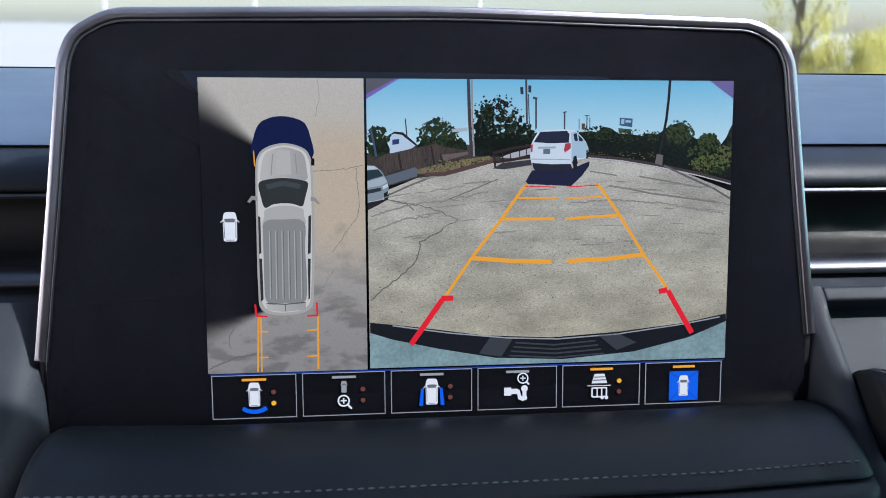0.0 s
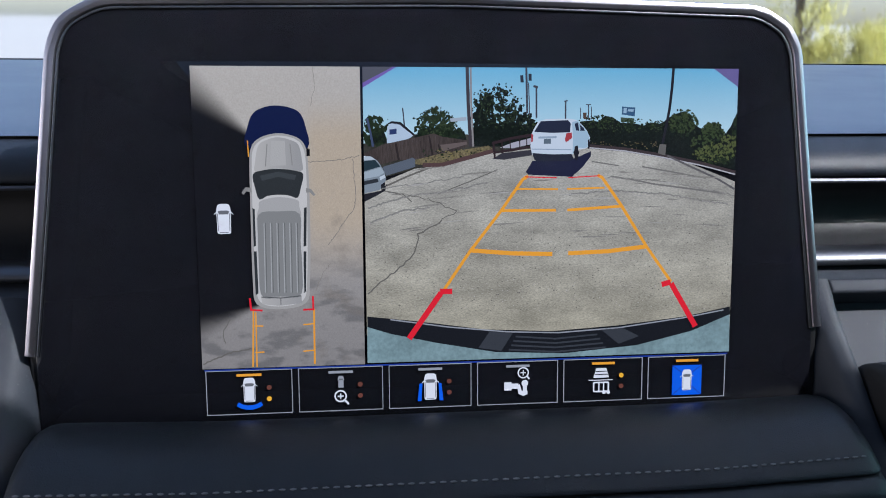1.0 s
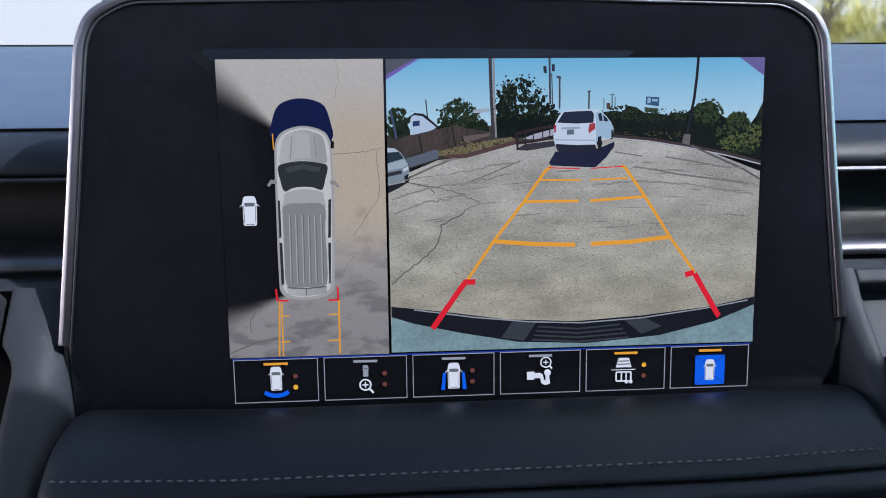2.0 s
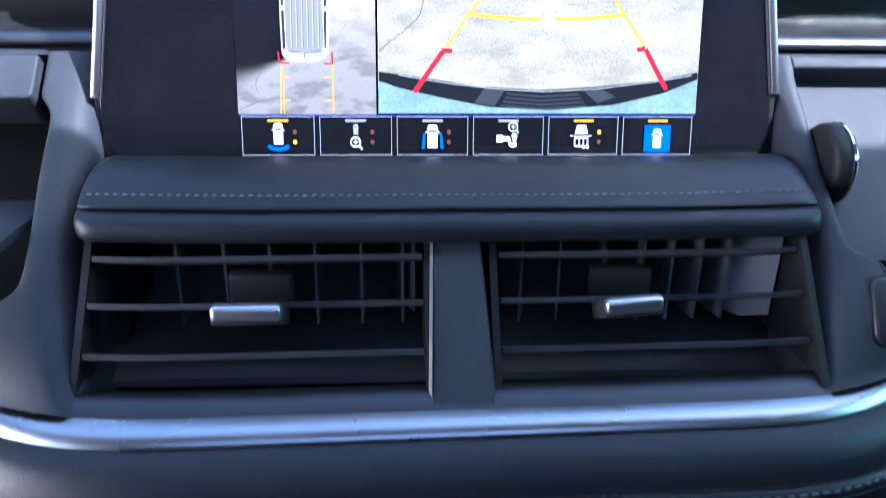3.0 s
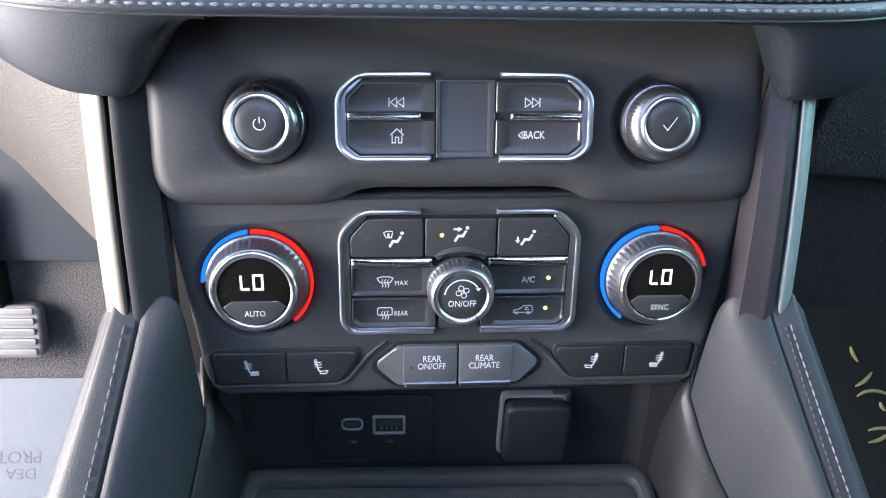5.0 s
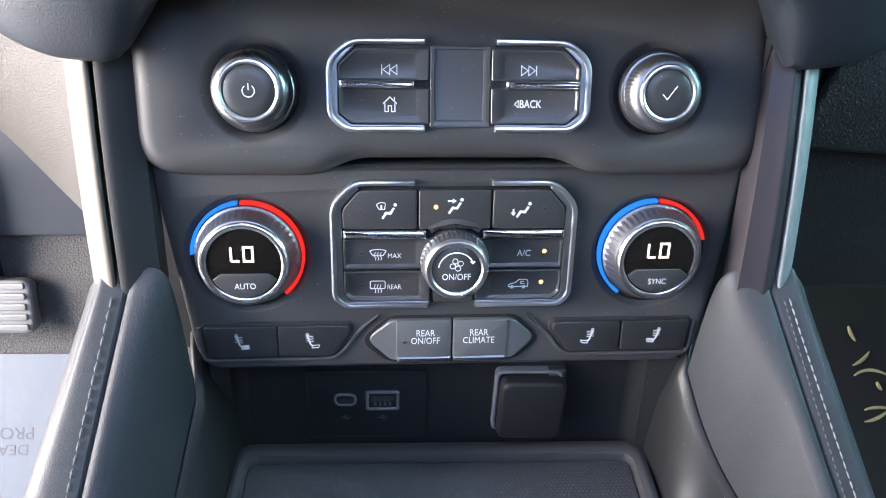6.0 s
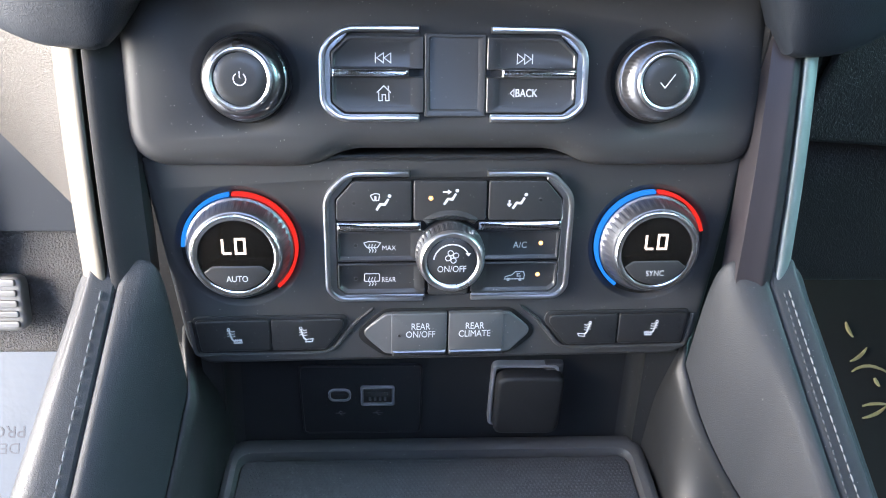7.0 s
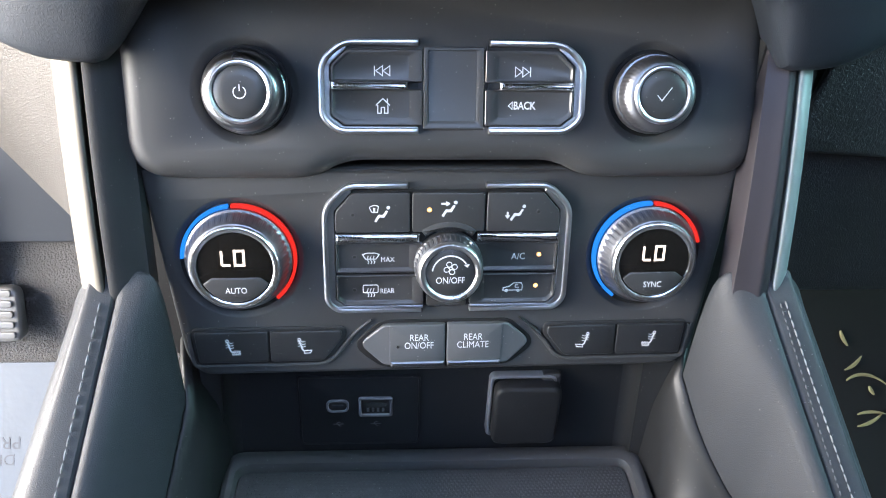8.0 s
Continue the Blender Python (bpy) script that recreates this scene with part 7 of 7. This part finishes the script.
drawn(rear, "lamp_pole", A, [([(-12, 310), (4, 380), (15, 440)], 0.0009)], 3.8, tone(0.06, 0.08, 0.14))
drawn(rear, "billboard", B, [([(288, 295), (356, 300), (353, 346), (286, 336)],)], 3, tone(0.045, 0.11, 0.20))
drawn(rear, "billboard_panel", B, [([(296, 302), (312, 303), (310, 330), (294, 329)],), ([(318, 308), (348, 310), (346, 322), (317, 320)],)], 3.2, tone(0.35, 0.50, 0.60))
drawn(rear, "billboard_post", B, [([(280, 350), (350, 356), (348, 378), (282, 374)],)], 2.1, tone(0.06, 0.09, 0.05))
drawn(rear, "small_sign", B, [([(86, 326), (104, 326), (103, 358), (86, 356)],)], 3, tone(0.10, 0.06, 0.04))

# trailer, parked car, white car
drawn(rear, "trailer_shadow", A, [([(556, 496), (600, 470), (735, 455), (738, 480), (610, 500)],)], 5, tone(0.045, 0.042, 0.05))
drawn(rear, "trailer_bed", A, [([(590, 446), (640, 425), (738, 400), (740, 428), (650, 448)],)], 5.2, tone(0.46, 0.44, 0.47))
drawn(rear, "trailer_rail", A, [([(556, 426), (640, 404), (736, 388)], 0.0011), ([(562, 430), (568, 492)], 0.0008), ([(560, 468), (640, 458), (738, 440)], 0.0009), ([(600, 418), (604, 470)], 0.0005), ([(636, 408), (640, 460)], 0.0004), ([(680, 398), (682, 450)], 0.0004), ([(712, 394), (714, 444)], 0.0004)], 5.4, tone(0.035, 0.02, 0.022))
drawn(rear, "parked_car_shadow", A, [([(-40, 655), (50, 640), (78, 608), (70, 640), (20, 668), (-40, 690)],)], 5, S_SHADOW)
drawn(rear, "parked_car", A, [([(-40, 482), (6, 484), (34, 502), (52, 528), (66, 552), (74, 584), (66, 618), (44, 636), (-40, 652)],)], 5.2, tone(0.25, 0.29, 0.31))
drawn(rear, "parked_car_roof", A, [([(-40, 482), (4, 484), (26, 498), (-40, 502)],)], 5.4, tone(0.52, 0.58, 0.60))
drawn(rear, "parked_car_glass", A, [([(-40, 505), (24, 500), (48, 530), (-40, 552)],)], 5.4, tone(0.022, 0.042, 0.052))
drawn(rear, "parked_car_bonnet", A, [([(-40, 556), (50, 534), (66, 558), (40, 574), (-40, 586)],)], 5.6, tone(0.40, 0.46, 0.48))
drawn(rear, "parked_car_grille", A, [([(-40, 596), (36, 584), (40, 600), (-40, 614)],)], 5.6, tone(0.03, 0.036, 0.042))
drawn(rear, "parked_car_headlamp", A, [([(44, 578), (68, 566), (70, 580), (48, 592)],)], 5.8, tone(0.62, 0.68, 0.70))
drawn(rear, "parked_car_wheel", A, [([(50, 612), (70, 600), (68, 622), (52, 636)],)], 5.8, tone(0.012, 0.013, 0.016))
drawn(rear, "white_car_shadow", A, [([(708, 556), (738, 505), (925, 495), (1005, 462), (1003, 485), (965, 535), (918, 578), (720, 568)],)], 7.8, tone(0.016, 0.018, 0.045))
drawn(rear, "white_car", A, [([(737, 478), (729, 440), (734, 385), (748, 355), (766, 326), (800, 316), (900, 314), (938, 320), (966, 345), (988, 372), (1000, 402), (998, 440), (978, 450), (945, 455), (930, 472), (915, 478), (830, 480)],)], 8, tone(0.66, 0.72, 0.76))
drawn(rear, "white_car_side", A, [([(918, 330), (940, 324), (968, 348), (990, 376), (999, 405), (996, 438), (975, 448), (948, 446), (932, 462), (920, 476), (922, 400)],)], 8.2, tone(0.40, 0.54, 0.62))
drawn(rear, "white_car_glass", A, [([(746, 374), (776, 326), (900, 321), (912, 336), (909, 376), (830, 379)],), ([(930, 336), (944, 332), (972, 358), (976, 370), (936, 368)],)], 8.4, tone(0.020, 0.026, 0.050))
drawn(rear, "white_car_pillar", A, [([(948, 334), (954, 368)], 0.0005)], 8.6, tone(0.40, 0.54, 0.62))
drawn(rear, "white_car_lamp", A, [([(892, 380), (917, 377), (918, 402), (890, 423), (886, 408)],), ([(733, 384), (742, 384), (740, 418), (732, 420)],)], 8.6, tone(0.42, 0.05, 0.06))
drawn(rear, "white_car_plate", A, [([(790, 406), (822, 405), (822, 428), (790, 429)],)], 8.6, tone(0.13, 0.17, 0.20))
drawn(rear, "white_car_trim", A, [([(765, 400), (848, 398)], 0.0008), ([(735, 452), (915, 455)], 0.0004)], 8.7, tone(0.34, 0.42, 0.48))
drawn(rear, "white_car_bumper", A, [([(738, 470), (830, 476), (916, 474), (926, 498), (900, 506), (760, 508), (745, 498)],)], 8.6, tone(0.020, 0.022, 0.035))
drawn(rear, "white_car_wheel", A, [(circle(937, 468, 13, 16),), ([(930, 440), (944, 436), (948, 468), (944, 500), (932, 504), (927, 470)],), ([(990, 410), (997, 408), (999, 432), (996, 450), (990, 452)],)], 8.8, tone(0.015, 0.015, 0.02))
drawn(rear, "bumper", R, [([(661, 566), (740, 578), (860, 595), (980, 600), (1100, 590), (1220, 577), (1302, 560), (1300, 639), (660, 651)],)], 9, S_BUMPER)
drawn(rear, "bumper_step", R, [([(661, 566), (740, 575), (860, 592), (980, 597), (1100, 588), (1220, 573), (1302, 556), (1302, 570), (1230, 600), (1130, 625), (1000, 638), (880, 634), (780, 616), (700, 598), (661, 585)],)], 10, S_STEP)
drawn(rear, "bumper_highlight", R, [([(700, 572), (800, 587), (900, 597), (990, 600), (1100, 592), (1220, 575), (1290, 562)], 0.0005)], 11, S_GREY)
drawn(rear, "bumper_rib", R, [([(915 - i * 4, 606 + i * 8), (985, 611 + i * 8), (1060 + i * 5, 604 + i * 8)], 0.0007) for i in range(4)], 11, S_GRILLE)
drawn(rear, "bumper_block", R, [([(870, 596), (910, 600), (890, 632), (850, 626)],), ([(1065, 594), (1100, 590), (1135, 608), (1098, 622)],)], 11, S_GRILLE)
drawn(rear, "guide_line", R, [([(792, 519), (838, 450), (893, 378), (930, 325), (940, 318)], 0.0012), ([(1193, 509), (1150, 447), (1103, 370), (1070, 322), (1062, 318)], 0.0012), ([(839, 449), (910, 455), (981, 457)], 0.0017), ([(1009, 456), (1080, 453), (1150, 445)], 0.0017), ([(893, 379), (988, 379)], 0.0011), ([(1008, 379), (1103, 373)], 0.0011), ([(920, 341), (992, 342)], 0.0007), ([(1008, 342), (1074, 340)], 0.0007)], 14, S_ORANGE)
drawn(rear, "red_guide", R, [([(731, 607), (787, 524)], 0.0022), ([(785, 522), (806, 522)], 0.0022), ([(1237, 591), (1193, 512)], 0.0022), ([(1192, 510), (1176, 514)], 0.0022)], 15, S_RED)
drawn(rear, "red_guide", R, [([(935, 320), (990, 322)], 0.0004), ([(1010, 322), (1066, 319)], 0.0004)], 15, S_RED)

# lower keys of the display
P = lambda x, y: (x, y)
drawn(screen, "divider_line", P, [([(-0.0936, -0.0014), (0.1190, -0.0012)], 0.0006)], 1, S_NAVY, "thin blue line")
K0, K1 = -0.0194, -0.0018
keys = []
for i in range(6):
    u0 = -0.0931 + i * 0.03565
    u1 = u0 + 0.0330
    k = part("screen_key", stroke(SCR, rect(u0, K0, u1, K1), 0.00028, 0.00012, 0.0003, closed=True), S_LINE, screen, "outlined key on the display", smooth=False)
    mid_u = (u0 + u1) / 2
    c = (K0 + K1) / 2
    keys.append((k, mid_u, c))
    lit = i in (0, 4, 5)
    drawn(k, "status_bar", P, [([(mid_u - 0.0048, K1 - 0.0018), (mid_u + 0.0048, K1 - 0.0018)], 0.0010)], 3, S_ORANGE if lit else S_GREY)


def mini_car(k, u, v, h=0.0078, mat=None, name="car_mark"):
    """A car from above: body, glass all round, mirrors."""
    w = h * 0.235
    m_ = mat or S_WHITE
    drawn(k, name, P, [(rounded([(u - w * .94, v - h / 2), (u + w * .94, v - h / 2), (u + w, v + h * .30), (u + w * .8, v + h / 2), (u - w * .8, v + h / 2), (u - w, v + h * .30)], [w * .3, w * .3, w * .3, w * .7, w * .7, w * .3]),)], 4, m_)
    drawn(k, "mirror_mark", P, [([(u + q_ * w * .95, v + h * .20), (u + q_ * w * 1.38, v + h * .13), (u + q_ * w * 1.34, v + h * .17), (u + q_ * w * .95, v + h * .25)],) for q_ in (-1, 1)], 4, m_)
    drawn(k, "glass_mark", P, [([(u - w * .82, v + h * .25), (u - w * .45, v + h * .28), (u + w * .45, v + h * .28), (u + w * .82, v + h * .25), (u + w * .62, v + h * .15), (u - w * .62, v + h * .15)],)], 5, S_GLASSMARK)
    drawn(k, "glass_mark", P, [([(u + q_ * w * .80, v + h * .18), (u + q_ * w * .90, v + h * .18), (u + q_ * w * .84, v - h * .40), (u + q_ * w * .74, v - h * .38)],) for q_ in (-1, 1)], 5, S_GLASSMARK)
    drawn(k, "glass_mark", P, [([(u - w * .6, v - h * .455), (u + w * .6, v - h * .455)], h * 0.022)], 5, S_GLASSMARK)


k, u, c = keys[0]
mini_car(k, u, c + 0.0010, 0.0098)
drawn(k, "blue_arc", P, [([(u - 0.0047, c - 0.0046), (u - 0.0030, c - 0.0056), (u - 0.001, c - 0.0061), (u + 0.001, c - 0.0061), (u + 0.0030, c - 0.0056), (u + 0.0047, c - 0.0046)], 0.0017)], 4, S_BLUE)
k, u, c = keys[1]
mini_car(k, u, c + 0.0030, 0.0048, S_GREY)
drawn(k, "magnifier", P, [(circle(u - 0.0002, c - 0.0028, 0.0022, 16), 0.0006, 1), ([(u + 0.0013, c - 0.0044), (u + 0.0030, c - 0.0062)], 0.0008), ([(u - 0.0014, c - 0.0028), (u + 0.0010, c - 0.0028)], 0.0005), ([(u - 0.0002, c - 0.0016), (u - 0.0002, c - 0.0040)], 0.0005)], 4, S_WHITE)
k, u, c = keys[2]
mini_car(k, u, c - 0.0002, 0.0108)
drawn(k, "blue_band", P, [([(u - 0.0044, c + 0.0012), (u - 0.0033, c + 0.0012), (u - 0.0036, c - 0.0060), (u - 0.0052, c - 0.0060)],), ([(u + 0.0033, c + 0.0012), (u + 0.0044, c + 0.0012), (u + 0.0052, c - 0.0060), (u + 0.0036, c - 0.0060)],)], 4, S_BLUE)
k, u, c = keys[3]
drawn(k, "hitch_mark", P, [(rect(u - 0.0056, c - 0.0030, u - 0.0026, c + 0.0004),), (rect(u - 0.0027, c - 0.0024, u + 0.0002, c - 0.0002),), ([(u - 0.0004, c - 0.0008), (u + 0.0003, c - 0.0046), (u + 0.0022, c - 0.0055), (u + 0.0040, c - 0.0048), (u + 0.0040, c - 0.0034), (u + 0.0016, c - 0.0034), (u + 0.0008, c - 0.0006)],), (circle(u + 0.0029, c - 0.0002, 0.0014, 14),), (rect(u + 0.0021, c - 0.0036, u + 0.0037, c - 0.0012),)], 4, S_WHITE)
drawn(k, "magnifier", P, [(circle(u + 0.0022, c + 0.0042, 0.0021, 18), 0.0005, 1), ([(u + 0.0036, c + 0.0028), (u + 0.0048, c + 0.0015)], 0.0007), ([(u + 0.0011, c + 0.0042), (u + 0.0033, c + 0.0042)], 0.0004), ([(u + 0.0022, c + 0.0053), (u + 0.0022, c + 0.0031)], 0.0004)], 4, S_WHITE)
k, u, c = keys[4]
drawn(k, "trailer_mark", P, [([(u - 0.0042, c + 0.0010), (u - 0.0030, c + 0.0050), (u + 0.0012, c + 0.0050), (u + 0.0024, c + 0.0010)],), (rounded(rect(u - 0.0040, c - 0.0048, u + 0.0022, c - 0.0010), 0.0005), 0.0006, 1), ([(u - 0.0018, c - 0.0048), (u - 0.0018, c - 0.0010)], 0.0005), ([(u + 0.0002, c - 0.0048), (u + 0.0002, c - 0.0010)], 0.0005), (circle(u + 0.0004, c - 0.0052, 0.0008, 10),), (circle(u + 0.0022, c - 0.0052, 0.0008, 10),), ([(u - 0.0062, c + 0.0000), (u + 0.0040, c + 0.0000)], 0.0003)], 4, S_WHITE)
drawn(k, "trailer_line", P, [([(u - 0.0036, c + 0.0024), (u + 0.0018, c + 0.0024)], 0.0004), ([(u - 0.0033, c + 0.0037), (u + 0.0014, c + 0.0037)], 0.0004)], 5, S_DARK)
k, u, c = keys[5]
drawn(k, "blue_square", P, [(rect(u - 0.0062, c - 0.0076, u + 0.0064, c + 0.0050),)], 3, S_BLUE)
drawn(k, "square_line", P, [([(u - 0.0062, c + 0.0050), (u - 0.0022, c + 0.0020)], 0.0003), ([(u + 0.0064, c + 0.0050), (u + 0.0022, c + 0.0020)], 0.0003), ([(u - 0.0062, c - 0.0076), (u - 0.0022, c - 0.0040)], 0.0003), ([(u + 0.0064, c - 0.0076), (u + 0.0022, c - 0.0040)], 0.0003)], 4, S_NAVY)
mini_car(k, u, c - 0.0012, 0.0088)
for i, on in ((0, 0), (0, 1), (1, 0), (1, 2), (2, 0), (2, 2), (4, 1), (4, 2)):
    k, u, c = keys[i]
    top = on in (0,) or (i == 4 and on == 1)
    lit = on == 1
    drawn(k, "dot", P, [(circle(u + 0.0076, c + (0.0018 if top else -0.0028), 0.0010, 12),)], 4, S_AMBER if lit else S_BROWN)
mini_car(screen, -0.0839, 0.0578, 0.0115, name="car_symbol")
